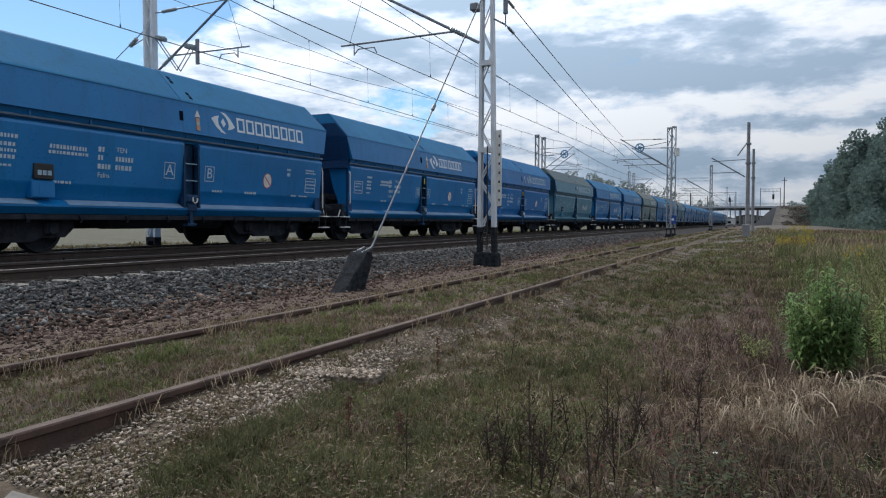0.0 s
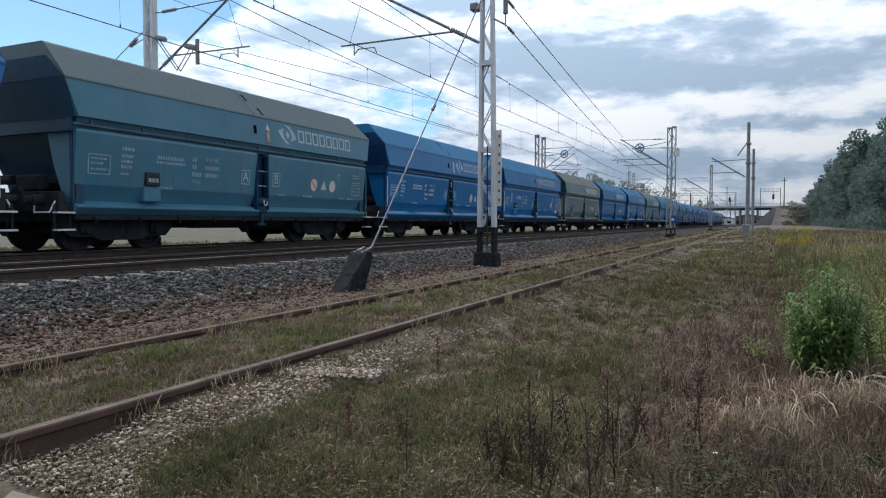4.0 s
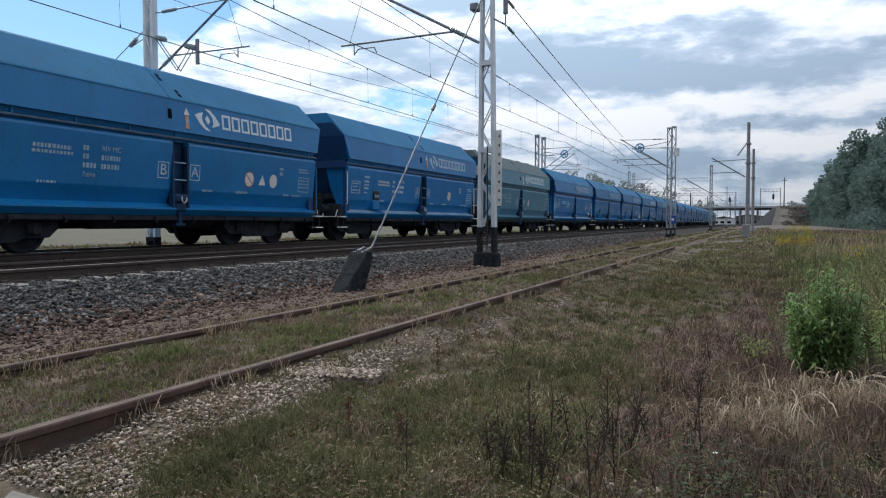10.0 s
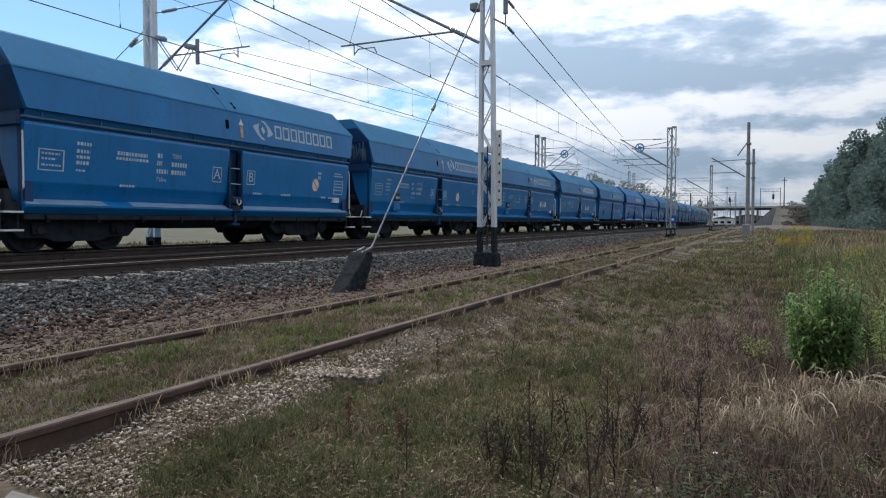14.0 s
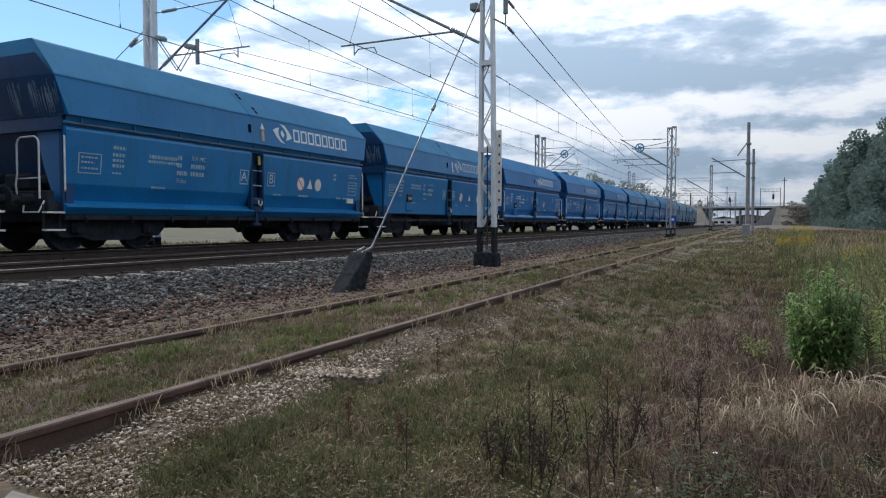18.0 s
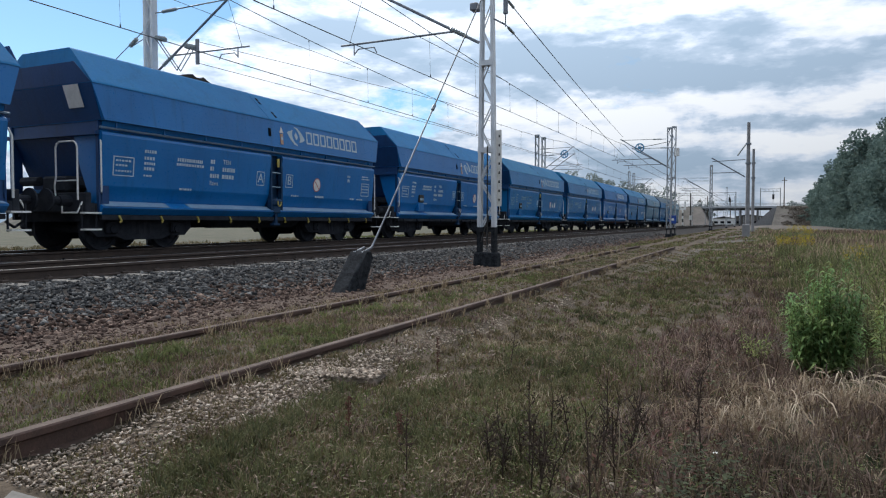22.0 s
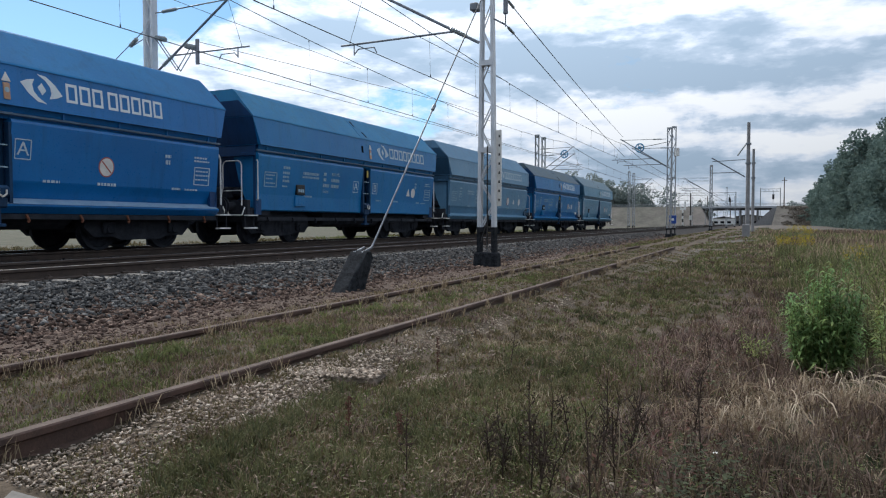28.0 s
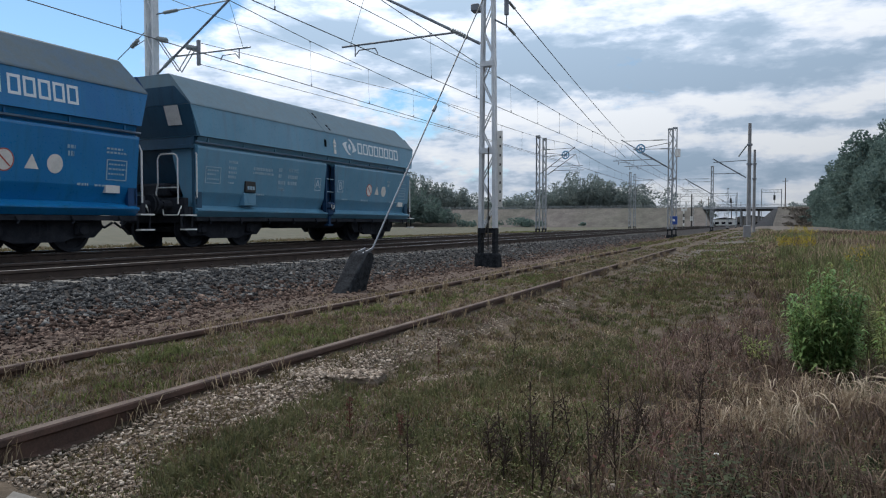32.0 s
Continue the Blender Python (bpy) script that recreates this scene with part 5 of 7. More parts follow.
        for x in (5.62, 5.96):
            piece("step_hanger", "hang", step_hanger, M["under"], t, pose(e * x, 0, 0.43))
        piece("uncoupling_handle", f"uncoup{e}", m(uncoupling_bar), M["white"], t, None, "white uncoupling handle")
        if e > 0:
            piece("grab_rail", f"grab{e}", m(grab_loop), M["white"] if rails or pale else p, t, None, "white grab rail")
        elif rails or pale:
            piece("grab_rail", f"corner_grab{e}", m(corner_grab), M["white"], t, None, "white grab bar")
        if rails and e < 0:
            piece("end_railing", f"railing{e}", m(end_railing), M["white"], t, None, "white platform railing")
            if k == 23:
                piece("end_railing", f"railing{e}", m(end_railing), M["white"], t, pose(0.03, 0.78, 0), "white platform railing")
        b = piece("bogie", "bogie", bogie_frame, M["under"], t, pose(3.5 if e > 0 else -4.15, 0, 0), "grimy cast bogie")
        for a in (-1, 1):
            w = piece("wheelset", "wheelset", wheelset, M["under"], b, pose(a * 0.9, 0, WHEEL_R))
            WHEELSETS[a].append(w)
    if washed:
        tagged(piece("paint_wear", f"streak{k}", streaks(k), M["flange_paint"], t, None, "pale washed-out streaks on the end"), "", "", "", "stuff")
    # writing and signs on the near side
    mark = rec_x + (1.02 if k in A_FIRST and k != 16 else 0.82)
    pitch, gap_at = (0.296, 2) if k in (1, 15, 20, 23) else (0.362, 9)
    film = M["logo_white"] if logo else M["logo_dull"]
    piece("logo", "emblem", emblem, film, t, FLARE @ pose(mark - 0.72, 0.022, 0), "white two-leaf emblem")
    for i in range(8):
        piece("name_block", "name", name_block, film, t, FLARE @ pose(mark + 0.50 + pitch * i + (0.07 if i > gap_at else 0.0), 0.022, 0) @ Matrix.Diagonal((pitch / 0.33, 1, 1, 1)), "white block")
    high = {5: 1.68, 12: 1.95, 15: 1.95, 20: 1.95}.get(k, 1.80)
    for x, z, ch in ((rec_x - (0.66 if k in A_FIRST and k != 13 else 0.50), high, "A" if k in A_FIRST else "B"), (rec_x + (0.62 if k in A_FIRST else 0.48), high, "B" if k in A_FIRST else "A")):
        f = piece("letter_frame", "frame", frame_box, M["decal_bright"], t, LEAN @ pose(x, -1.490, z))
        o = new("letter", letter_mesh(ch))
        o.parent = f
        o.matrix_basis = pose(0, -0.002, 0, 90, 0, 0)
        o["label"] = "white letter " + ch
    ink = M["decal_bright"] if paint in ("deep", "blue") else M["decal"]
    data_x = rec_x - (0.62 if k in (1, 15, 20) else 0.58 if k == 13 else 0.33)
    rows = [(-2.25, 2.06, 0.14, 0.10), (-2.25, 1.89, 0.14, 0.10), (-1.82, 1.89, 0.46, 0.10), (-2.25, 1.71, 0.32, 0.10), (-1.82, 1.71, 0.44, 0.10)]
    tagged(piece("lettering_block", f"num{k % 4}", data_bars(rows, k % 4), ink, t, LEAN @ pose(data_x, -1.492, 0.0), "faded white lettering bars"), "", "", "", "stuff")
    for word, x, z in (("TEN" if k in (0, 1, 2, 10, 15, 16, 17, 20) else "RIV MC", -1.82, 2.05), ("Falns", -2.25, 1.50)):
        o = new("lettering", letter_mesh(word, 0.15, ink))
        o.parent = t
        o.matrix_basis = LEAN @ pose(data_x + x, -1.493, z, 90, 0, 0)
        o["label"] = "faded white lettering " + word.lower()
    rows = [(-3.50, 2.03, 0.80, 0.08), (-3.52, 1.93, 0.86, 0.06), (-4.46, 2.14, 0.32, 0.07), (-4.46, 1.99, 0.30, 0.07), (-4.46, 1.88, 0.30, 0.06), (-4.46, 1.76, 0.30, 0.07), (-4.46, 1.62, 0.22, 0.04)]
    tagged(piece("lettering_block", f"data{k % 4}", data_bars(rows, 7 + k % 4), ink, t, LEAN @ pose(0, -1.490, 0.0), "faded white lettering bars"), "", "", "", "stuff")
    rows = [(4.75, 2.14, 0.4, 0.04), (4.75, 2.06, 0.5, 0.04), (4.82, 1.82, 0.4, 0.035), (4.82, 1.72, 0.45, 0.04), (4.82, 1.62, 0.4, 0.035), (3.85, 2.08, 0.17, 0.07), (3.87, 1.93, 0.13, 0.10)]
    tagged(piece("lettering_block", f"tail{k % 4}", data_bars(rows, 17 + k % 4), ink, t, LEAN @ pose(0, -1.490, 0.0), "faded white lettering bars"), "", "", "", "stuff")
    rows = [(0.9, 1.36, 0.35, 0.05), (2.1, 1.36, 0.45, 0.06), (4.1, 1.36, 0.25, 0.05), (4.5, 1.36, 0.4, 0.04), (-3.4, 1.36, 0.4, 0.05)]
    tagged(piece("lettering_block", f"low{k % 4}", data_bars(rows, 27 + k % 4), ink, t, LEAN @ pose(0, -1.490, 0.0), "small faded lettering bars"), "", "", "", "stuff")
    for x, z, sx, sz in ((-5.0, 1.80, 1.7, 1.1), (5.02, 1.72, 1.6, 1.15)) + (((-1.62, 1.98, 0.7, 0.6),) if k in (11, 15, 20) else ()):
        piece("data_frame", "frame", frame_box, ink, t, LEAN @ pose(x, -1.490, z) @ Matrix.Diagonal((sx, 1, sz, 1)), "thin white frame")
    rows = [(-5.2, 1.90, 0.38, 0.04), (-5.2, 1.80, 0.3, 0.04), (-5.2, 1.68, 0.4, 0.04)]
    tagged(piece("lettering_block", f"box{k % 4}", data_bars(rows, 37 + k % 4), ink, t, LEAN @ pose(0, -1.490, 0.0), "small faded lettering bars"), "", "", "", "stuff")
    if k % 3 != 1:
        piece("valve_box", "valvebox", valve_box, p, t, pose(-0.20, 0, 0), "blue valve box under the brake panel")
        piece("brake_panel", "panel", lambda: boxm(-3.62, -3.22, -1.48, -1.38, 1.42, 1.72, 0.015), M["black"], t, pose(-0.20, 0, 0), "black brake panel")
        for i in range(3):
            piece("panel_mark", "panelmark", lambda: boxm(-3.56, -3.48, -1.484, -1.479, 1.50, 1.59), M["decal"], t, pose(0.10 * i - 0.20, 0, 0), "white square mark")
    spots = {"ring": [(RING_AT.get(k, 2.0), "o")], "row": list(zip(ROW_AT.get(k, (2.45, 2.98, 3.45)), "otw")), "pair": [(3.2, "t"), (3.6, "w")]}[signs]
    for x, s in spots:
        at = LEAN @ pose(rec_x + x, -1.491, 1.75)
        if s == "o":
            o = piece("warning_sign", "ring", ring_sign, M["sign_red"], t, at, "round red-edged prohibition sign")
            piece("sign_face", "ringface", ring_face, M["sign_white"], o)
            piece("slash", "ringslash", ring_slash, M["sign_red"], o)
        elif s == "t":
            piece("warning_sign", "tri", tri_sign, M["sign_white"], t, at, "white triangular sign")
        else:
            piece("warning_sign", "disc", ring_face, M["sign_white"], t, at, "white round sign")
    piece("warning_sign", "up_tri", lambda: slab_xz([(-0.085, -0.075), (0.085, -0.075), (0, 0.09)], 0.13, 3.20, -1.535, 0.03), M["sign_white"], t, FLARE @ mid, "small triangular warning sign")
    o = piece("warning_plate", "up_plate", lambda: boxm(0.07, 0.19, -1.535, -1.51, 2.80, 3.10, 0.004), M["sign_white"] if k % 5 == 4 else M["sign_orange"], t, FLARE @ mid, "faded warning plate over the recess")
    piece("plate_mark", "plate_mark", lambda: slab_xz([(0.045 * math.cos(i * math.pi / 8), 0.05 * math.sin(i * math.pi / 8)) for i in range(16)], 0.13, 2.97, -1.538, 0.004), M["decal"], o, None, "pale disc")
    if k in (4, 5, 10, 12, 13, 14, 23, 24, 6):
        piece("tag_plate", "tagplate", lambda: boxm(4.75, 5.1, -1.43, -1.33, 1.24, 1.40), M["sign_white"], t, None, "small white placard")
    if k == 20:
        piece("spray_scribble", "scribble", scribble, M["decal_bright"], t, LEAN, "looping white spray-paint scribble")
    if k in (6,):
        piece("paint_patch", "patch", lambda: boxm(-3.80, -3.05, -1.489, -1.46, 1.73, 1.97), M["deep"], t, LEAN, "patch of fresh blue paint")
    if k in (9, 12, 16, 19, 23, 24):
        piece("end_placard", "endplac", lambda: prism([(-1.13, 2.98), (-1.13, 3.43), (-0.70, 3.43), (-0.70, 2.98)], -5.845, -5.825, lambda z, e: 0.33 * (3.44 - z)), M["sign_white"], t, None, "pale placard on the end wall")


for k in range(len(WAGONS)):
    build_wagon(k)


# ---------------------------------------------------------------- distance
def leaf_cloud(rng, centres, radii, count, size, flat=0.8):
    """Leaf-spray triangles scattered in the outer part of ellipsoid clumps."""
    centres, radii = np.asarray(centres, float), np.asarray(radii, float)
    w = (radii ** 2).sum(1)
    pick = rng.choice(len(centres), count, p=w / w.sum())
    d = rng.normal(size=(count, 3))
    d /= np.linalg.norm(d, axis=1)[:, None]
    r = rng.uniform(0.45, 1.08, count) ** 0.5
    c = centres[pick] + d * r[:, None] * radii[pick]
    a = rng.normal(size=(count, 3))
    a /= np.linalg.norm(a, axis=1)[:, None]
    b = np.cross(a, rng.normal(size=(count, 3)))
    b /= np.linalg.norm(b, axis=1)[:, None]
    s = size * rng.uniform(0.5, 1.4, count)[:, None]
    v = np.stack([c - a * s, c + b * s * flat * 0.6, c + a * s, c - b * s * flat * 0.6], 1).reshape(-1, 3)
    f = np.arange(count * 4).reshape(-1, 4)
    return v, f


def tree_parts(rng, height, spread, leaves, size, clumps=14, base=0.18):
    """Trunk with limbs, and clumps of leaf sprays about the limbs' ends."""
    bm = bmesh.new()
    top = Vector((rng.uniform(-0.3, 0.3), rng.uniform(-0.3, 0.3), height * 0.9))
    rod(bm, (0, 0, -0.4), top * 0.55, height * 0.018, 8, height * 0.011)
    rod(bm, top * 0.55, top, height * 0.011, 6, height * 0.003)
    centres, radii = [], []
    for i in range(clumps):
        k = base + (1 - base) * (i + 0.5) / clumps
        ang = i * 2.4 + rng.uniform(-0.4, 0.4)
        out = spread * (math.sin(math.pi * min(1.0, (k - base * 0.6) / (1.06 - base * 0.6)) ** 0.75) * 0.75 + 0.08) * rng.uniform(0.7, 1.15)
        c = Vector((out * math.cos(ang), out * math.sin(ang), height * k * rng.uniform(0.95, 1.03)))
        rod(bm, top * min(0.95, k * 0.85), c, height * 0.005, 4, height * 0.002)
        centres.append(c)
        q = spread * rng.uniform(0.28, 0.5)
        radii.append((q, q, q * rng.uniform(0.6, 0.9)))
    v, f = leaf_cloud(rng, centres, radii, leaves, size)
    return bm, v, f


def build_trees():
    rng = np.random.RandomState(5)
    protos = []
    for i in range(5):
        t = thing("tree", (0, 0, 0), "dark green tree at the forest edge", "tree", "forest edge trees")
        h = (14.5, 16.5, 12.5, 15.5, 10.5)[i]
        bm, v, f = tree_parts(rng, h, h * (0.30, 0.27, 0.36, 0.30, 0.40)[i], 5200, 0.30, 22, 0.10)
        part("trunk", bm, M["bark"], t)
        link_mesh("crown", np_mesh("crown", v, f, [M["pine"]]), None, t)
        protos.append(t)
    spots = []
    for i in range(34):
        x = 100 + 6.5 * i + 0.08 * i * i + rng.uniform(-1.5, 1.5)
        y = np.interp(x, [100, 115, 135, 210, 420], [-16.5, -15.5, -14.8, -18.0, -25.0]) - rng.uniform(0, 2.5)
        spots.append((x, y, rng.uniform(0.8, 1.12)))
        if i < 20:
            spots.append((x + rng.uniform(-3, 3), y - rng.uniform(4, 8), rng.uniform(0.95, 1.2)))
    for i, (x, y, s) in enumerate(spots):
        m = pose(x, y, float(ground_z(x, y)) - 0.1, 0, 0, rng.uniform(0, 360))
        src = protos[i % 5]
        if i < 5:
            src.matrix_basis = m
            src.scale = (s, s, s)
            continue
        o = copy_thing(src, m)
        o.scale = (s, s, s)
    # low scrub along the forest's foot
    v, f = leaf_cloud(rng, [(98 + 6 * i, -13.0 - 0.03 * 6 * i + rng.uniform(-0.8, 0.8), 0.9) for i in range(46)], [(3.2, 1.6, rng.uniform(1.0, 2.2)) for _ in range(46)], 14000, 0.24)
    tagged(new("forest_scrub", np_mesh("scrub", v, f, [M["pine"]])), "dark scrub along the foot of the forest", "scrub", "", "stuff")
    # woods beyond the embankment: crowns of uneven height, with gaps between them
    line = [18, 33, 50, 57, 64, 70, 73, 75, 77, 82, 87, 93, 104, 111, 120, 131, 138, 147, 157, 165, 172, 200, 330]
    tops = [9, 18, 19, 20, 21, 21, 27, 17, 23, 27, 24, 20, 18, 15.5, 14, 14, 18, 22, 23, 29, 29, 22, 17]
    c, r = [], []
    for i in range(430):
        y = rng.uniform(18, 330) if i < 130 else rng.uniform(48, 180)
        x = 328 + rng.uniform(0, 24)
        h = float(np.interp(y * 335 / x, line, tops)) * (1.0 if i % 4 == 0 else rng.uniform(0.55, 0.92))
        for j in range(5):
            k = (j + 0.6) / 5.0
            q = (1.1 + 1.9 * math.sin(math.pi * min(1.0, k * 0.95)) ** 0.8) * rng.uniform(0.55, 1.1)
            c.append((x + rng.uniform(-1.6, 1.6), y + rng.uniform(-1.9, 1.9), h * (0.28 + 0.68 * k)))
            r.append((q, q, h * 0.10))
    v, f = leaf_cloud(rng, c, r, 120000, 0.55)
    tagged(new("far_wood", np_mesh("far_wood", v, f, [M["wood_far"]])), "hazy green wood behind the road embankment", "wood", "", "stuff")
    # trees and scrub on the near slope of the embankment
    c, r = [], []
    for i in range(60):
        y = 118 + 46 * (i / 60) ** 0.8 + rng.uniform(-2, 2)
        h = float(np.interp(y, [118, 124, 130, 138, 150, 165], [3.5, 7, 12, 17, 15, 14])) * rng.uniform(0.45, 1.0)
        for j in range(3):
            c.append((rng.uniform(262, 276), y + rng.uniform(-1.5, 1.5), 1.5 + h * (0.2 + 0.36 * j)))
            r.append((2.4 - 0.4 * j, 2.4 - 0.4 * j, 0.8 + h * 0.16))
    for y, z, q in ((84, 0.9, 2.6), (88, 1.2, 3.0), (80, 0.6, 1.8), (97, 0.4, 1.5), (64, 0.4, 1.2), (110, 0.4, 1.6), (113, 0.5, 2.2)):
        for j in range(3):
            c.append((268 + rng.uniform(-3, 3), y + rng.uniform(-2, 2), z + rng.uniform(-0.3, 0.8)))
            r.append((q, q, q * 0.55))
    v, f = leaf_cloud(rng, c, r, 30000, 0.42)
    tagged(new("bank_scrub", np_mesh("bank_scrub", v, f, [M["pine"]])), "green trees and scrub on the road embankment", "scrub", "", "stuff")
    # withered growth and bushes on the slope between bridge and forest
    for mat, n, size, low, lab in (("bank_growth", 14000, 0.34, 0.0, "withered brown growth on the embankment"), ("pine", 2600, 0.34, 0.1, "green bushes on the embankment by the forest")):
        k = [(rng.uniform(0.0, 0.95), rng.uniform(-34, -8.4) if low == 0.0 else rng.uniform(-30, -13)) for _ in range(200 if low == 0.0 else 16)]
        c = [(270 + 16.5 * q, y, -1.1 + 7.9 * q + low) for q, y in k]
        v, f = leaf_cloud(rng, c, [(1.3, 1.6, 0.5 if low == 0.0 else 1.1)] * len(c), n, size)
        tagged(new("bank_growth", np_mesh("bank_growth", v, f, [M[mat]])), lab, "scrub", "", "stuff")
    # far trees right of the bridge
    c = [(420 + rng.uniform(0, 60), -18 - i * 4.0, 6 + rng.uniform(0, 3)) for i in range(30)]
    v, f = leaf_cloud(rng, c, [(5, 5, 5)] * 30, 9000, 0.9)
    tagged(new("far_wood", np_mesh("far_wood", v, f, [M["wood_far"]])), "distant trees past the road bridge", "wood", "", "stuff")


build_trees()


def build_bridge():
    """Road on an embankment that crosses the line on a bridge."""
    X, ROAD = 292.0, 7.0
    prof = [(X - 22, -1.2), (X - 5.5, ROAD - 0.3), (X - 5.0, ROAD), (X + 5.0, ROAD), (X + 22, -1.2)]
    for name, y0, y1 in (("embankment_far", 20.5, 420), ("embankment_near", -6, -190)):
        bm = bmesh.new()
        rows = []
        lo, hi = y0, y1
        toe = lo + (-5 if y1 > y0 else 2)
        for y, top in ((toe, 0.05), (lo, 1.0), (hi, 1.0)):
            rows.append([bm.verts.new((x, y, -1.2 + (z + 1.2) * top)) for x, z in prof])
        for a, b in zip(rows, rows[1:]):
            for i in range(4):
                bm.faces.new((a[i], a[i + 1], b[i + 1], b[i]))
        bmesh.ops.recalc_face_normals(bm, faces=bm.faces)
        setting(part(name, bm, M["bank"]), "grassy brown road embankment", "embankment")
    t = thing("road_bridge", (X, 0, 0), "long concrete road bridge over the railway", "bridge")
    part("deck", boxm(-5.0, 5.0, -12, 26, ROAD - 0.75, ROAD - 0.05), M["mast_far"], t, "pale concrete deck")
    # black paint stands in for the shade under the deck
    part("girder", boxm(-4.6, 4.6, -11, 25, ROAD - 1.5, ROAD - 0.75), M["black"], t, "girder painted black for the deck's shade")
    for y in (0.5, 6.6, 17.4):
        for x in (-3, 3):
            part("pier", rodm((x, y, -0.8), (x, y, ROAD - 1.5), 0.4, 10), M["pole_concrete"], t, "concrete pier")
    # wing wall that falls away from the near abutment
    bm = prism([(-7.5, -0.9), (-7.5, ROAD - 0.75), (-4.6, ROAD - 0.75), (1.6, 0.2), (1.6, -0.9)], -6.4, -5.6)
    part("wing_wall", bm, M["pole_concrete"], t, "pale concrete wing wall")
    for x in (-4.9, 4.9):
        bm = boxm(x - 0.03, x + 0.03, -60, 220, ROAD + 0.95, ROAD + 1.05)
        box(bm, x - 0.02, x + 0.02, -60, 220, ROAD + 0.45, ROAD + 0.52)
        part("guard_rail", bm, M["mast_far"], t, "pale steel guard rail")
    for i in range(28):
        part("rail_post", boxm(-4.95, -4.85, -58 + 10 * i, -57.9 + 10 * i, ROAD - 0.05, ROAD + 1.0), M["mast_far"], t)
    # gantries and a few poles by the station past the bridge
    for x, y0, y1, z in ((320, -7.9, -0.4, 15.6), (340, 9.6, 34, 15.2)):
        g = thing("gantry", (x, 0, -0.5), "distant steel portal over the tracks", "gantry", "catenary portals")
        for y in (y0, y1):
            part("leg", boxm(-0.15, 0.15, y - 0.17, y + 0.17, -0.3, z), M["mast_far"], g)
        bm = boxm(-0.15, 0.15, y0, y1, z - 0.42, z - 0.28)
        box(bm, -0.15, 0.15, y0, y1, z - 1.52, z - 1.38)
        for i in range(10):
            a, b = y0 + (y1 - y0) * i / 10, y0 + (y1 - y0) * (i + 1) / 10
            bar(bm, (0, a, z - 1.5), (0, b, z - 0.4) if i % 2 else (0, a, z - 0.4), 0.08, 0.08)
        part("beam", bm, M["mast_far"], g)
        part("signal_hanger", boxm(-0.14, 0.14, y0 + 2.55, y0 + 2.75, z - 6.0, z - 1.5), M["mast_far"], g)
        part("signal_head", boxm(-0.5, -0.14, y0 + 2.25, y0 + 3.05, z - 4.6, z - 2.6), M["black"], g)
    for x, y, z, h in ((296, -8.6, ROAD - 0.05, 11.1), (330, 24, -0.5, 12), (345, 12, -0.5, 12), (300, 19, -0.5, 12)):
        p = thing("telegraph_pole", (x, y, z), "distant dark wooden pole with a cross arm", "pole", "telegraph poles")
        part("shaft", rodm((0, 0, -0.3), (0, 0, h), 0.22, 8, 0.14), M["bark"], p)
        part("cross_arm", boxm(-0.1, 0.1, -1.0, 1.0, h - 1.3, h - 1.1), M["bark"], p)
    # sheds and stored wagons under the bridge
    for x, y, w, h, mat in ((330, 14, 9, 3.2, "white"), (345, 4, 12, 4.2, "concrete"), (335, 24, 6, 2.5, "white")):
        s = thing("shed", (x, y, -0.6), "small pale trackside building past the bridge", "shed", "sheds")
        part("wall", boxm(-3, 3, -w / 2, w / 2, -0.2, h), M[mat], s)
        part("roof", prism([(-w / 2 - 0.3, h), (0, h + 0.9), (w / 2 + 0.3, h)], -3.3, 3.3), M["black"], s)
        for i in range(3):
            part("window", boxm(-3.03, -2.9, -w / 2 + w * (i + 0.6) / 3.4, -w / 2 + w * (i + 1.2) / 3.4, 1.0, 2.0), M["hole"], s)
    # striped post with a white sign past the tracks
    s = thing("signal_post", (178, 16.9, -0.5), "black and white striped post with a hooked white sign", "signal post")
    for i in range(6):
        part("band", rodm((0, 0, -0.2 + i * 0.75), (0, 0, 0.55 + i * 0.75), 0.16, 8), M["white" if i % 2 else "black"], s)
    bm = boxm(-0.1, 0.1, -0.75, -0.35, 4.3, 6.3)
    box(bm, -0.1, 0.1, -0.35, 0.6, 4.3, 4.75)
    box(bm, -0.1, 0.1, 0.3, 0.6, 4.75, 5.2)
    part("sign", bm, M["white"], s, "white hooked sign")
    s = thing("signal_post", (205, 17.4, -0.5), "slim dark signal post beyond the tracks", "signal post")
    part("shaft", rodm((0, 0, -0.2), (0, 0, 9.3), 0.16, 8), M["black"], s)
    part("sign", boxm(-0.15, 0.15, -0.35, 0.35, 2.0, 3.2), M["white"], s)


build_bridge()


# ---------------------------------------------------------------- plants and stones
RNG = np.random.RandomState(11)


def blades(x, y, height, width, lean=0.5, z=None):
    """Bent grass blades rooted at x, y."""
    n = len(x)
    z = ground_z(x, y) - 0.01 if z is None else z
    a = RNG.uniform(0, 2 * np.pi, n)
    b = RNG.uniform(0, 2 * np.pi, n)
    sx, sy = np.cos(a) * width / 2, np.sin(a) * width / 2
    le = lean * RNG.uniform(0.2, 1.0, n) * height
    lx, ly = np.cos(b) * le, np.sin(b) * le
    base = np.stack([x, y, z], 1)
    side = np.stack([sx, sy, np.zeros(n)], 1)
    mid = base + np.stack([lx * 0.35, ly * 0.35, height * 0.6], 1)
    tip = base + np.stack([lx, ly, height * (1 - 0.25 * lean)], 1)
    v = np.stack([base - side, base + side, mid + side * 0.8, mid - side * 0.8, tip + side * 0.15, tip - side * 0.15], 1).reshape(-1, 3)
    i = np.arange(n)[:, None] * 6
    f = np.concatenate([i + np.array([[0, 1, 2, 3]]), i + np.array([[3, 2, 4, 5]])], 1).reshape(-1, 4)
    return v, f


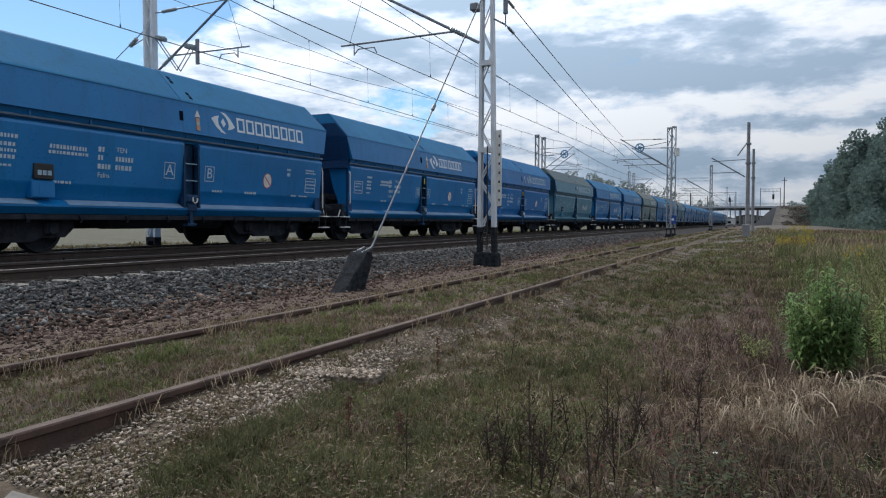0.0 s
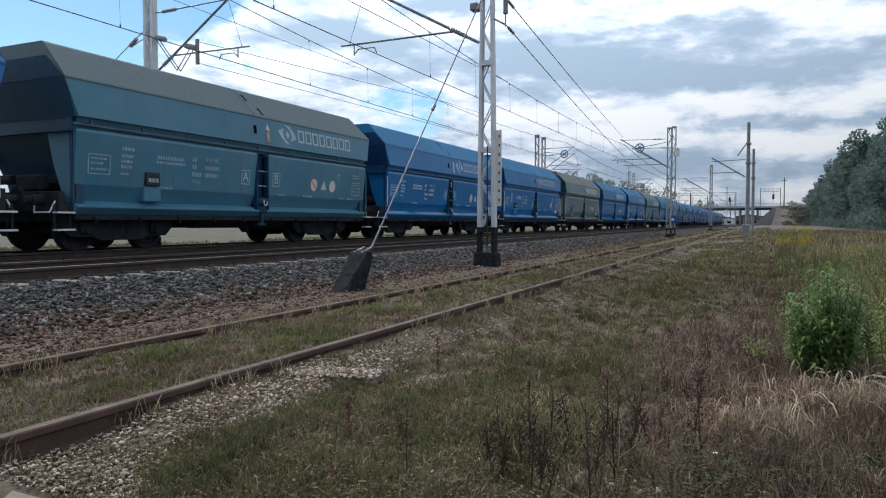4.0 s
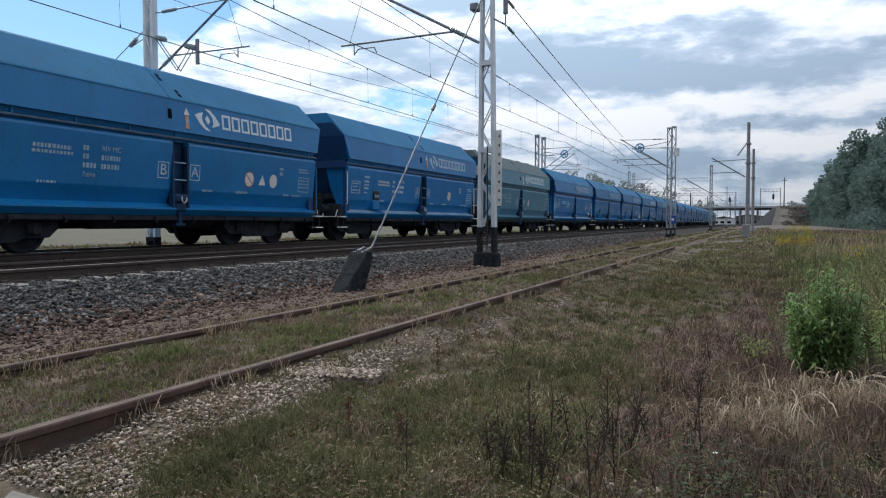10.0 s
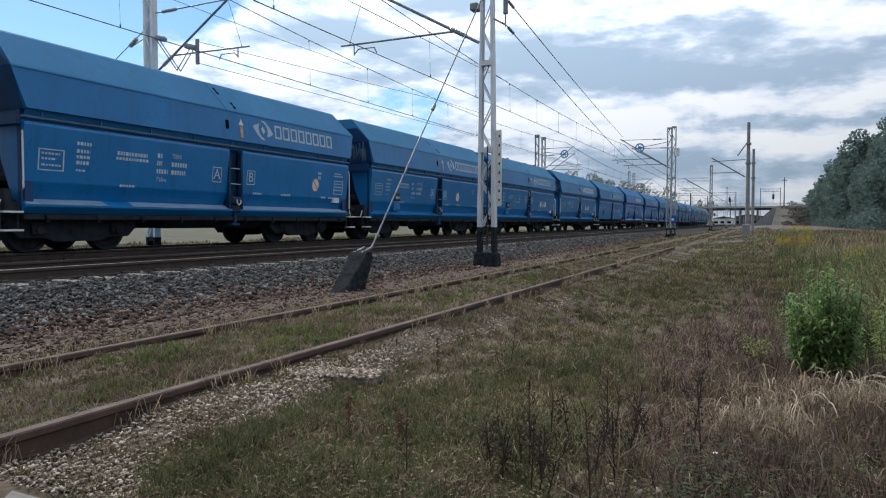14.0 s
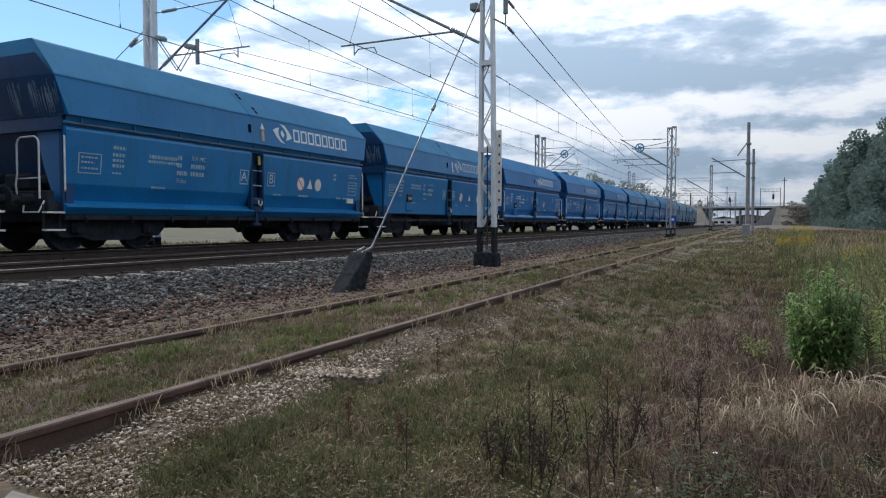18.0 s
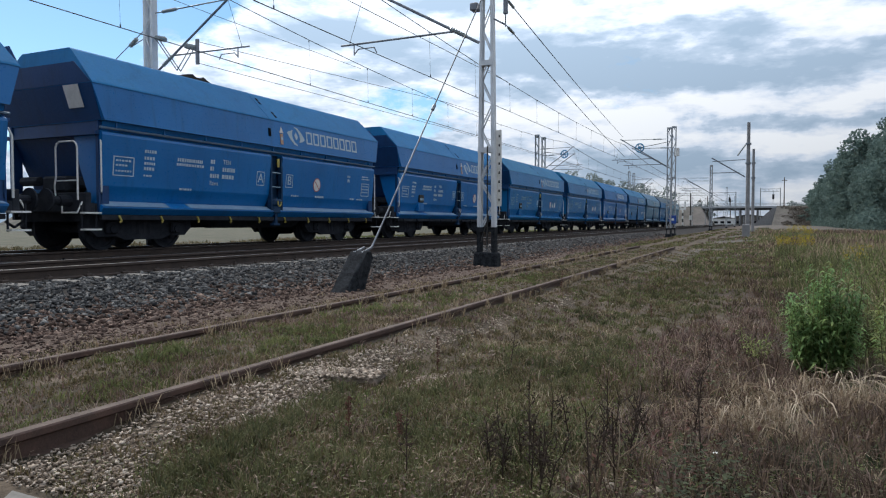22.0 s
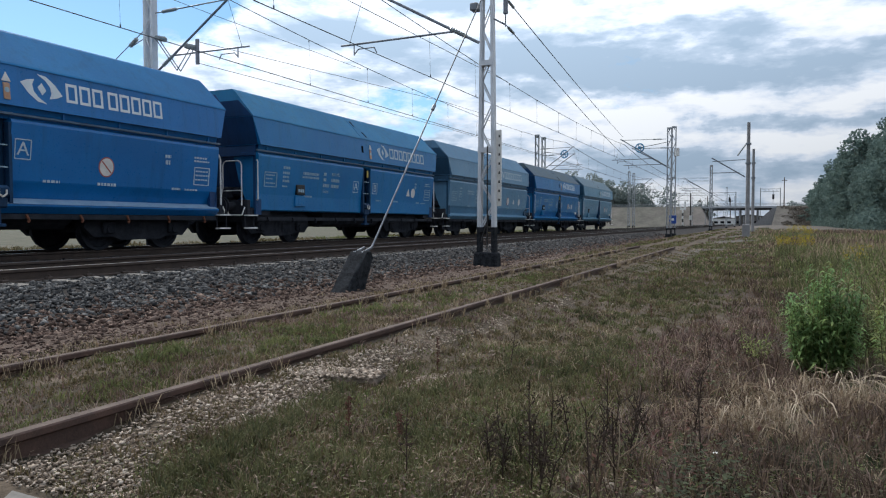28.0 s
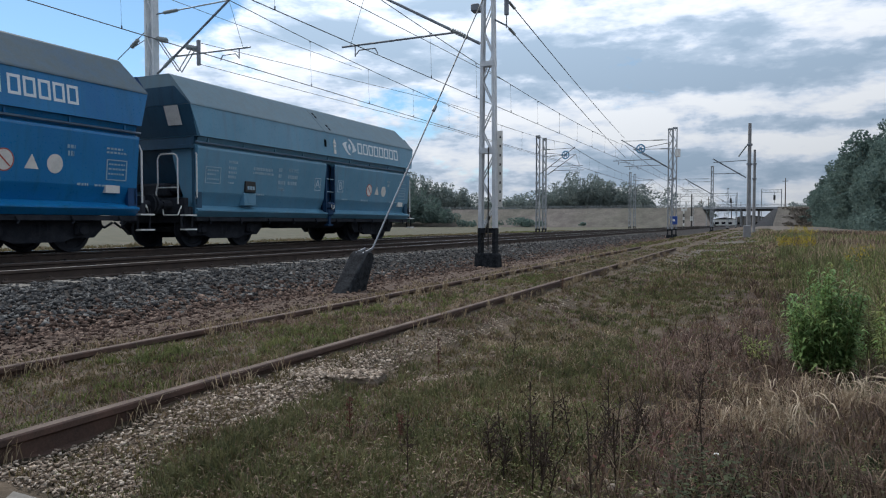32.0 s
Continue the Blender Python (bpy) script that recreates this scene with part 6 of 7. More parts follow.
def in_view(x, y, margin=0.06):
    """Keeps the wedge of ground that lies before the eye."""
    a = np.degrees(np.arctan2(y, x))
    return (a > YAW - 32.5 - 4) & (a < YAW + 32.5 + 4)


def wedge(count, d0, d1, power=1.0):
    """Random ground points between two distances from the eye."""
    a = np.radians(RNG.uniform(YAW - 35.5, YAW + 35.5, count))
    d = d0 * (d1 / d0) ** (RNG.uniform(0, 1, count) ** power)
    return d * np.cos(a), d * np.sin(a)


LATTICE = np.random.RandomState(5).uniform(0, 1, (256, 256))


def patch(x, y, seed, scale):
    """Irregular patches between 0 and 1: three octaves of smoothed lattice values."""
    out, amp, k = 0.0, 0.55, scale * 0.6
    for o in range(3):
        u, w = np.asarray(x) * k + 37.7 * seed + 60 * o, np.asarray(y) * k + 91.3 * seed + 20 * o
        i, j = np.floor(u).astype(int), np.floor(w).astype(int)
        f, g = u - i, w - j
        f, g = f * f * (3 - 2 * f), g * g * (3 - 2 * g)
        c = LATTICE[i % 256, j % 256] * (1 - f) * (1 - g) + LATTICE[(i + 1) % 256, j % 256] * f * (1 - g) + LATTICE[i % 256, (j + 1) % 256] * (1 - f) * g + LATTICE[(i + 1) % 256, (j + 1) % 256] * f * g
        out, amp, k = out + amp * c, amp * 0.5, k * 2.3
    return np.clip((out - 0.48) * 1.5 + 0.5, 0, 1)


def near_rail(y):
    return (np.abs(y - (TRACK_SIDING - 0.75)) < 0.07) | (np.abs(y - (TRACK_SIDING + 0.75)) < 0.07)


def stuff(name, me, label, category):
    tagged(new(name, me), label, category, "", "stuff")


def merge(*vf):
    vs, fs, o = [], [], 0
    for v, f in vf:
        vs.append(v)
        fs.append(f + o)
        o += len(v)
    return np.concatenate(vs), np.concatenate(fs)


GRAVEL = [(2.12, 2.60, 0.26, 0.24), (2.02, 2.38, 0.16, 0.16), (1.95, 2.86, 0.26, 0.22), (2.40, 2.95, 0.45, 0.12), (2.75, 2.74, 0.62, 0.24), (3.35, 2.66, 0.55, 0.28), (3.0, 2.45, 0.40, 0.14), (4.25, 2.62, 0.55, 0.30), (4.9, 2.66, 0.6, 0.20), (5.7, 2.60, 0.6, 0.16), (6.9, 2.55, 0.8, 0.13), (9.6, 2.5, 1.1, 0.16), (4.4, 2.1, 0.5, 0.10)]


def gravel_at(x, y):
    k = np.zeros_like(x)
    for cx, cy, rx, ry in GRAVEL:
        k = np.maximum(k, 1.3 - ((x - cx) / rx) ** 2 - ((y - cy) / ry) ** 2)
    return np.clip(k, 0, 1)


def tufts(x, y, n, height, spread, width=0.003, far=0.0008, lean=0.8):
    """Blades in tufts that fan out from each root; height is given tuft by tuft."""
    m = len(x) * n
    a, r = RNG.uniform(0, 2 * np.pi, m), spread * np.abs(RNG.normal(0, 1, m))
    px, py = np.repeat(x, n) + r * np.cos(a), np.repeat(y, n) + r * np.sin(a)
    h = np.repeat(height, n) * RNG.uniform(0.45, 1.1, m)
    # the rails stay clear further on, where the weeds are kept down
    keep = np.abs(np.abs(py - TRACK_SIDING) - 0.75) > np.interp(px, [5, 14], [0.07, 0.30])
    px, py, h = px[keep], py[keep], h[keep]
    return blades(px, py, h, width + far * np.hypot(px, py), lean)


def straws(x, y, height, reach, width, toward):
    """Arching straws with a thicker nodding head."""
    n = len(x)
    a = toward + RNG.normal(0, 0.9, n)
    steps = [(0.0, 0.0, 0.8), (0.10, 0.45, 0.8), (0.32, 0.80, 0.7), (0.62, 0.98, 0.8), (0.86, 0.98, 1.8), (1.05, 0.86, 1.5), (1.16, 0.72, 0.4)]
    side = np.stack([-np.sin(a), np.cos(a), np.zeros(n)], 1) * (width / 2)
    side = side + np.array([0, 0, 1.0]) * (width / 3)
    z = ground_z(x, y) - 0.02
    rows = []
    for u, w, k in steps:
        p = np.stack([x + np.cos(a) * reach * u, y + np.sin(a) * reach * u, z + height * w], 1)
        rows += [p - side * k, p + side * k]
    v = np.stack(rows, 1).reshape(-1, 3)
    i = np.arange(n)[:, None] * (2 * len(steps))
    f = np.concatenate([i + np.array([[2 * s, 2 * s + 1, 2 * s + 3, 2 * s + 2]]) for s in range(len(steps) - 1)], 1).reshape(-1, 4)
    return v, f


def leaves_at(x, y, low, high, small, large):
    """Single leaves turned every way, between two heights over the ground."""
    c = np.stack([x, y, ground_z(x, y) + RNG.uniform(low, high, len(x))], 1)
    a = RNG.normal(size=c.shape) * np.array([1, 1, 0.4])
    a /= np.linalg.norm(a, axis=1)[:, None]
    b = np.cross(a, [0, 0, 1.0])
    b /= np.linalg.norm(b, axis=1)[:, None]
    s = RNG.uniform(small, large, len(x))[:, None]
    v = np.stack([c - a * s, c + b * s * 0.55, c + a * s, c - b * s * 0.55], 1).reshape(-1, 3)
    return v, np.arange(len(v)).reshape(-1, 4)


def build_grass():
    clear = lambda x, y: ~((x < 1.90) & (y > 2.45))
    roll = lambda x: RNG.uniform(0, 1, len(x))
    # sward in green tufts
    x, y = wedge(16000, 2.3, 30, 0.9)
    dense = np.where(y > 2.9, np.clip(patch(x, y, 6, 1.4) * 1.5 - 0.55, 0.03, 0.6), np.clip(patch(x, y, 1, 1.3) * 1.9 - 0.42, 0.05, 1) * np.clip((y - 0.30) / 0.9, 0.10, 1))
    dense = dense * np.clip(1.3 - np.maximum(0, y - 4.35) * 2.5, 0, 1)
    keep = (y < 5.2) & ~near_rail(y) & clear(x, y) & (roll(x) > 0.85 * gravel_at(x, y)) & (roll(x) < dense)
    x, y = x[keep], y[keep]
    h = RNG.uniform(0.03, 0.085, len(x)) * np.where(y > 2.9, 0.9, 1.0)
    v, f = tufts(x, y, 20, h, 0.05)
    stuff("grass", np_mesh("grass", v, f, [M["grass"]]), "short patchy green-brown grass", "grass")
    # thin low blades everywhere else
    x, y = wedge(170000, 2.3, 34, 0.8)
    keep = (y < 5.2) & ~near_rail(y) & clear(x, y) & (roll(x) > 0.8 * gravel_at(x, y)) & (roll(x) < np.where(y > 2.9, 0.85, np.clip(patch(x, y, 3, 1.7) * 1.4 - 0.1, 0.15, 0.9)))
    x, y = x[keep], y[keep]
    v, f = blades(x, y, RNG.uniform(0.015, 0.055, len(x)), 0.0030 + 0.0012 * np.hypot(x, y), 1.0)
    stuff("low_grass", np_mesh("low_grass", v, f, [M["grass"]]), "thin low grass over the bare soil", "grass")
    # dry tufts
    x, y = wedge(8500, 2.3, 34, 0.9)
    keep = (y < 5.8) & ~near_rail(y) & clear(x, y) & (roll(x) > 0.8 * gravel_at(x, y))
    keep &= roll(x) < np.where(y > 2.9, np.clip(patch(x, y, 4, 1.3) * 1.2 - 0.45, 0.05, 0.5), np.clip(patch(x, y, 4, 1.5) * 1.5 - 0.50, 0.04, 0.6) * np.clip((y - 0.1) / 1.2, 0.2, 1))
    x, y = x[keep], y[keep]
    v, f = tufts(x, y, 12, RNG.uniform(0.03, 0.10, len(x)), 0.06, 0.0026, 0.0008, 1.1)
    stuff("dry_grass", np_mesh("dry", v, f, [M["dry"]]), "dry straw-coloured grass among the green", "grass")
    # brown tufts in the siding and along the gravel
    x, y = wedge(5000, 2.3, 26, 0.9)
    keep = (y > 1.6) & (y < 5.0) & ~near_rail(y) & clear(x, y) & (roll(x) > 0.9 * gravel_at(x, y)) & (roll(x) < np.clip(patch(x, y, 18, 1.3) * 1.8 - 0.5, 0.05, 0.9))
    x, y = x[keep], y[keep]
    v, f = tufts(x, y, 14, RNG.uniform(0.04, 0.11, len(x)), 0.06, 0.0028, 0.0008, 1.1)
    stuff("brown_grass", np_mesh("brown_grass", v, f, [M["mauve"]]), "withered red-brown grass in the siding", "grass")
    # dark lush tufts
    x, y = wedge(1500, 2.35, 22, 0.85)
    keep = (y < 2.5) & clear(x, y) & (roll(x) > gravel_at(x, y)) & (roll(x) < np.clip(patch(x, y, 11, 1.2) * 2.2 - 0.60, 0.03, 1) * np.clip((y - 0.4) / 0.6, 0.12, 1))
    x, y = x[keep], y[keep]
    v, f = tufts(x, y, 26, RNG.uniform(0.05, 0.15, len(x)), 0.05, 0.003, 0.0008, 0.7)
    stuff("grass_tufts", np_mesh("tufts", v, f, [M["deep_grass"]]), "darker green grass tufts", "grass")
    # lush dark clumps before the gravel and in the middle of the sward
    xs, ys = [], []
    for cx, cy, rx, ry, n in ((2.22, 2.16, 0.16, 0.08, 50), (2.60, 2.24, 0.14, 0.06, 44), (2.95, 2.20, 0.12, 0.06, 26), (3.35, 2.28, 0.14, 0.06, 26), (2.35, 1.72, 0.22, 0.12, 44), (2.85, 1.45, 0.25, 0.12, 40), (3.6, 1.80, 0.25, 0.12, 30),
                              (4.6, 1.70, 0.45, 0.16, 40), (6.4, 1.35, 0.7, 0.28, 50), (8.5, 1.3, 1.4, 0.4, 60), (5.0, 1.05, 0.4, 0.2, 40), (3.2, 1.0, 0.25, 0.14, 30), (11.5, 1.6, 2.0, 0.5, 60),
                              (3.0, 3.55, 0.25, 0.15, 36), (3.9, 4.1, 0.35, 0.15, 40), (5.2, 3.7, 0.5, 0.2, 50), (6.6, 4.0, 0.6, 0.2, 50), (8.2, 3.8, 0.8, 0.2, 60), (4.6, 3.4, 0.3, 0.1, 26), (11.0, 3.9, 1.2, 0.25, 60)):
        xs.append(RNG.normal(cx, rx, n))
        ys.append(RNG.normal(cy, ry, n))
    x, y = np.concatenate(xs), np.concatenate(ys)
    keep = ((y < 2.75) | ((y > 3.2) & (y < 4.4))) & clear(x, y) & (np.hypot(x, y) > 2.2)
    for sel, mat, lab in ((keep & (y < 2.75), "deep_grass", "lush dark green grass clumps by the gravel"), (keep & (y > 3.2) & (roll(x) < 0.6), "herb", "yellow-green grass clumps between the siding rails")):
        v, f = tufts(x[sel], y[sel], 24, RNG.uniform(0.05, 0.12, sel.sum()), 0.05, 0.0036, 0.0008, 0.8)
        stuff("lush_grass", np_mesh("lush_grass", v, f, [M[mat]]), lab, "grass")
    # withered and olive sward over the ground beside and before the rails
    x, y = wedge(15000, 2.3, 24, 0.9)
    k = np.where(y > 2.9, 0.55, np.clip((x - 4.5) / 2.5, 0, 1) * 0.9)
    keep = (y > 0.2) & (y < 4.6) & ~near_rail(y) & clear(x, y) & (roll(x) > gravel_at(x, y)) & (roll(x) < k * np.clip(patch(x, y, 33, 1.0) * 1.6 - 0.2, 0.15, 1))
    x, y = x[keep], y[keep]
    q = patch(x, y, 34, 0.9) + RNG.uniform(-0.25, 0.25, len(x)) + 0.14 * (y > 2.9)
    for sel, mat, lab in ((q < 0.42, "deep_grass", "dark olive sward beside the siding"), ((q >= 0.42) & (q < 0.66), "herb", "olive sward beside the siding"), ((q >= 0.66) & (q < 0.82), "mauve", "red-brown withered sward by the rails"), (q >= 0.82, "dry", "pale dry sward by the rails")):
        v, f = tufts(x[sel], y[sel], 14, RNG.uniform(0.025, 0.085, sel.sum()), 0.07, 0.0034, 0.0010, 1.1)
        stuff("sward", np_mesh("sward", v, f, [M[mat]]), lab, "grass")
    # short olive sward over the middle ground
    x, y = wedge(5200, 2.6, 13, 1.0)
    keep = (y > 0.75) & (y < 2.45) & (roll(x) > gravel_at(x, y)) & (roll(x) < np.clip(patch(x, y, 31, 1.1) * 2.0 - 0.55, 0.08, 1))
    v, f = tufts(x[keep], y[keep], 16, RNG.uniform(0.025, 0.075, keep.sum()), 0.055, 0.0034, 0.0009, 0.9)
    stuff("olive_grass", np_mesh("olive_grass", v, f, [M["herb"]]), "short olive-green grass in the open ground", "grass")
    # rough sward on to the far end of the siding
    x, y = wedge(95000, 12, 130, 0.9)
    edge = np.interp(x, [12, 30, 60, 130], [4.9, 5.6, 5.9, 6.0])
    keep = (y < edge) & (y > -1.5) & ~((np.abs(np.abs(y - TRACK_SIDING) - 0.75) < 0.22) & (x < 30)) & (roll(x) < np.clip(patch(x, y, 23, 0.35) * 1.7 - 0.2, 0.15, 1))
    x, y = x[keep], y[keep]
    low = np.where((y > 1.9) & (y < 5.2) & (x < 30), 0.35, 1.0)
    q = patch(x, y, 24, 0.22) + RNG.uniform(-0.2, 0.2, len(x))
    for sel, mat, lab in ((q < 0.36, "grass", "rough grass towards the end of the siding"), ((q >= 0.36) & (q < 0.52), "herb", "olive grass towards the end of the siding"), ((q >= 0.52) & (q < 0.59), "mauve", "withered weeds towards the end of the siding"), ((q >= 0.59) & (q < 0.64), "dry", "pale dry grass towards the end of the siding"), (q >= 0.64, "deep_grass", "green weeds towards the end of the siding")):
        v, f = tufts(x[sel], y[sel], 7, RNG.uniform(0.05, 0.17, sel.sum()) * low[sel], 0.14, 0.004, 0.0010, 1.0)
        stuff("rough_grass", np_mesh("rough_grass", v, f, [M[mat]]), lab, "grass")
    # mats of tiny leaves and litter over the soil, green, brown and pale in patches
    for i, (mat, count, lab) in enumerate((("deep_grass", 50000, "mats of tiny dark green leaves"), ("mauve", 45000, "red-brown leaf litter on the soil"), ("herb", 50000, "mats of tiny yellow-green leaves"), ("dry", 12000, "pale dry litter on the soil"))):
        x, y = wedge(count, 2.25, 14.0, 1.0)
        keep = (y < 2.75) & clear(x, y) & (roll(x) > 0.75 * gravel_at(x, y)) & (roll(x) < np.clip(patch(x, y, 27 + i, 1.9) * 2.2 - 0.7, 0.06, 1))
        x, y = x[keep], y[keep]
        v, f = leaves_at(x, y, 0.0, 0.055, 0.004, 0.011)
        stuff("leaf_mat", np_mesh("leaf_mat", v, f, [M[mat]]), lab, "weeds")
    # rusty red leaves low among the weeds
    n = 22000
    x, y = wedge(n, 2.4, 12.0, 1.0)
    k = np.clip(1.4 - np.hypot((x - 5.7) / 1.9, (y - 0.5) / 0.55), 0, 1) + 0.5 * np.clip(1.3 - np.hypot((x - 3.4) / 0.9, (y - 0.35) / 0.45), 0, 1) + 0.35 * np.clip(1.2 - np.hypot((x - 9.0) / 2.5, (y - 0.2) / 0.5), 0, 1)
    keep = roll(x) < k * np.clip(patch(x, y, 25, 2.0) * 1.6 - 0.3, 0.05, 1)
    x, y = x[keep], y[keep]
    v, f = leaves_at(x, y, 0.01, 0.14, 0.006, 0.018)
    stuff("red_herbs", np_mesh("red_herbs", v, f, [M["red_leaf"]]), "low rusty red leaves among the weeds", "weeds")
    # green undergrowth at the feet and grass beyond the train
    x, y = wedge(1500, 2.3, 5.2, 1.0)
    keep = (y < -0.05) & (patch(x, y, 14, 1.6) > 0.42)
    v, f = tufts(x[keep], y[keep], 18, RNG.uniform(0.05, 0.15, keep.sum()), 0.05, 0.0034, 0.0008, 1.1)
    stuff("undergrowth", np_mesh("undergrowth", v, f, [M["dark_herb"]]), "dark green undergrowth among the weeds", "weeds")
    x, y = RNG.uniform(4, 120, 9000), RNG.uniform(18.5, 34, 9000)
    keep = (patch(x, y, 15, 0.25) > 0.35) & in_view(x, y)
    q = patch(x, y, 16, 0.12)
    for sel, mat, lab in ((keep & (q < 0.5), "herb", "green weeds beyond the train track"), (keep & (q >= 0.5), "grass", "low patchy grass beyond the train track")):
        v, f = tufts(x[sel], y[sel], 9, RNG.uniform(0.10, 0.42, sel.sum()), 0.35, 0.012, 0.0010, 0.9)
        stuff("far_grass", np_mesh("far_grass", v, f, [M[mat]]), lab, "grass")
    # the same ground goes on beside and behind the eye
    x, y = RNG.uniform(-9, 10, 26000), RNG.uniform(-9, 5, 26000)
    keep = (np.hypot(x, y) > 0.7) & ~(in_view(x, y) & (np.hypot(x, y) > 2.2)) & ~near_rail(y) & ~((np.abs(x - 1.3) < 0.55) & (np.abs(y - 2.63) < 0.25)) & (patch(x, y, 19, 0.8) > 0.12 + 0.5 * roll(x))
    x, y = x[keep], y[keep]
    q = patch(x, y, 20, 0.9) + RNG.uniform(-0.2, 0.2, len(x)) + np.clip(-y / 12, -0.15, 0.25)
    for sel, mat, lab in ((q < 0.36, "deep_grass", "dark green grass beside the siding"), ((q >= 0.36) & (q < 0.60), "grass", "patchy grass beside the siding"), ((q >= 0.60) & (q < 0.80), "brown", "withered weeds beside the siding"), (q >= 0.80, "dry", "dry grass beside the siding")):
        v, f = tufts(x[sel], y[sel], 6, RNG.uniform(0.04, 0.14, sel.sum()), 0.07, 0.010, 0.0, 1.2)
        stuff("side_grass", np_mesh("side_grass", v, f, [M[mat]]), lab, "grass")
    # tufts that lean over the siding rails
    x = RNG.uniform(1.5, 26, 260)
    y = np.where(RNG.uniform(0, 1, 260) < 0.5, TRACK_SIDING - 0.75, TRACK_SIDING + 0.75) + RNG.choice([-1, 1], 260) * RNG.uniform(0.05, 0.12, 260)
    px = np.repeat(x, 12) + RNG.normal(0, 0.04, 260 * 12)
    py = np.repeat(y, 12) + RNG.normal(0, 0.02, 260 * 12)
    v, f = blades(px, py, RNG.uniform(0.08, 0.2, len(px)), 0.003 + 0.0006 * np.hypot(px, py), 0.9)
    stuff("rail_grass", np_mesh("rail_grass", v, f, [M["dry"]]), "dry tufts leaning over the rusty rails", "grass")
    # brown weeds and reddish stems
    for name, mat, seed, count, hh, lab in (("brown_weeds", "brown", 2, 9000, 0.24, "withered brown weeds"), ("red_weeds", "mauve", 3, 9000, 0.20, "reddish withered weeds")):
        x, y = wedge(count, 2.2, 30, 0.9)
        right = np.clip((0.75 - y) / 1.0, 0.01, 1) * (0.9 if mat == "brown" else 0.35) + (0.3 if mat == "brown" else 1.4) * np.clip(1.3 - np.hypot((x - 6.0) / 2.6, (y - 0.25) / 0.6), 0, 1)
        keep = (y < 2.4) & clear(x, y) & (roll(x) < right * np.clip(1.9 * patch(x, y, seed, 1.2) - 0.35, 0.05, 1))
        x, y = x[keep], y[keep]
        v, f = tufts(x, y, 16, RNG.uniform(0.08, hh, len(x)), 0.06, 0.0030, 0.0009, 1.1)
        stuff(name, np_mesh(name, v, f, [M[mat]]), lab, "weeds")
    # pale broken straws lying criss-cross among the weeds
    x, y = wedge(2200, 2.3, 9.0, 1.0)
    keep = (y < 1.9) & (roll(x) < np.clip((1.4 - y) / 1.3, 0.12, 0.8))
    x, y = x[keep], y[keep]
    v, f = blades(x, y, RNG.uniform(0.04, 0.15, len(x)), 0.0032 + 0.0006 * np.hypot(x, y), 1.9)
    stuff("broken_straws", np_mesh("broken_straws", v, f, [M["straw"]]), "pale broken straws among the weeds", "grass")
    # tall field on the side away from the tracks
    x, y = wedge(170000, 5.5, 75, 0.75)
    d = np.hypot(x, y)
    edge = np.interp(d, [5, 8, 14, 30, 75], [-0.6, -0.15, 0.05, 0.4, 1.5])
    keep = (y < edge) & (y > -40)
    x, y, d, e = x[keep], y[keep], d[keep], edge[keep]
    k = np.clip((e - y) / 1.6, 0.2, 1)
    h = RNG.uniform(0.18, 0.70, len(x)) * k * np.interp(d, [5, 25, 60], [1.0, 0.8, 0.6])
    q = patch(x, y, 5, 0.35) + RNG.uniform(-0.25, 0.25, len(x)) + np.interp(d, [7, 16, 32], [-0.20, -0.14, 0.16])
    for sel, mat, lab in ((q < 0.24, "deep_grass", "dark green grass of the field"), ((q >= 0.24) & (q < 0.48), "herb", "tall green weeds and grass of the field"), ((q >= 0.48) & (q < 0.70), "dry", "tall dry grass of the field"),
                          ((q >= 0.70) & (q < 0.82), "mauve", "tall reddish weeds of the field"), (q >= 0.82, "brown", "tall brown weeds of the field")):
        v, f = blades(x[sel], y[sel], h[sel], 0.005 + 0.0009 * d[sel], 0.5)
        stuff("tall_grass", np_mesh("tall", v, f, [M[mat]]), lab, "grass")
    # pale straws with nodding heads before the bush
    for cx, cy, n, sx, sy, way in ((3.90, 0.10, 34, 0.10, 0.09, 1.9), (4.1, -0.08, 60, 0.18, 0.16, 2.6), (4.7, -0.50, 90, 0.20, 0.28, 3.4), (4.8, -1.1, 40, 0.2, 0.3, 3.6)):
        px, py = RNG.normal(cx, sx, n), RNG.normal(cy, sy, n)
        v, f = merge(straws(px, py, RNG.uniform(0.12, 0.27, n), RNG.uniform(0.04, 0.30, n), 0.0032, way), tufts(px, py, 6, RNG.uniform(0.08, 0.25, n), 0.04, 0.003, 0.0005, 1.1))
        stuff("straw_clump", np_mesh("straw", v, f, [M["straw"]]), "pale nodding straw before the green bush", "grass")
    # broad-leaved herbs at the feet
    n = 26000
    x, y = wedge(n, 2.4, 7.0, 1.0)
    keep = (y < 0.3) & (patch(x, y, 8, 2.2) > 0.42 + 0.3 * RNG.uniform(0, 1, n))
    x, y = x[keep], y[keep]
    v, f = leaves_at(x, y, 0.03, 0.20, 0.006, 0.017)
    stuff("low_herbs", np_mesh("low_herbs", v, f, [M["dark_herb"]]), "low broad-leaved herbs among the weeds", "weeds")

    # larger dark leaves between the straws
    x, y = wedge(42000, 2.35, 4.6, 1.0)
    keep = (y < np.where(x < 3.6, 1.0, 0.25)) & (patch(x, y, 21, 1.8) > 0.30 + 0.6 * roll(x) + 0.25 * (y > 0.25))
    x, y = x[keep], y[keep]
    v, f = leaves_at(x, y, 0.02, 0.16, 0.004, 0.014)
    stuff("leafy_herbs", np_mesh("leafy_herbs", v, f, [M["dark_herb"]]), "dark leafy herbs among the straws", "weeds")


build_grass()


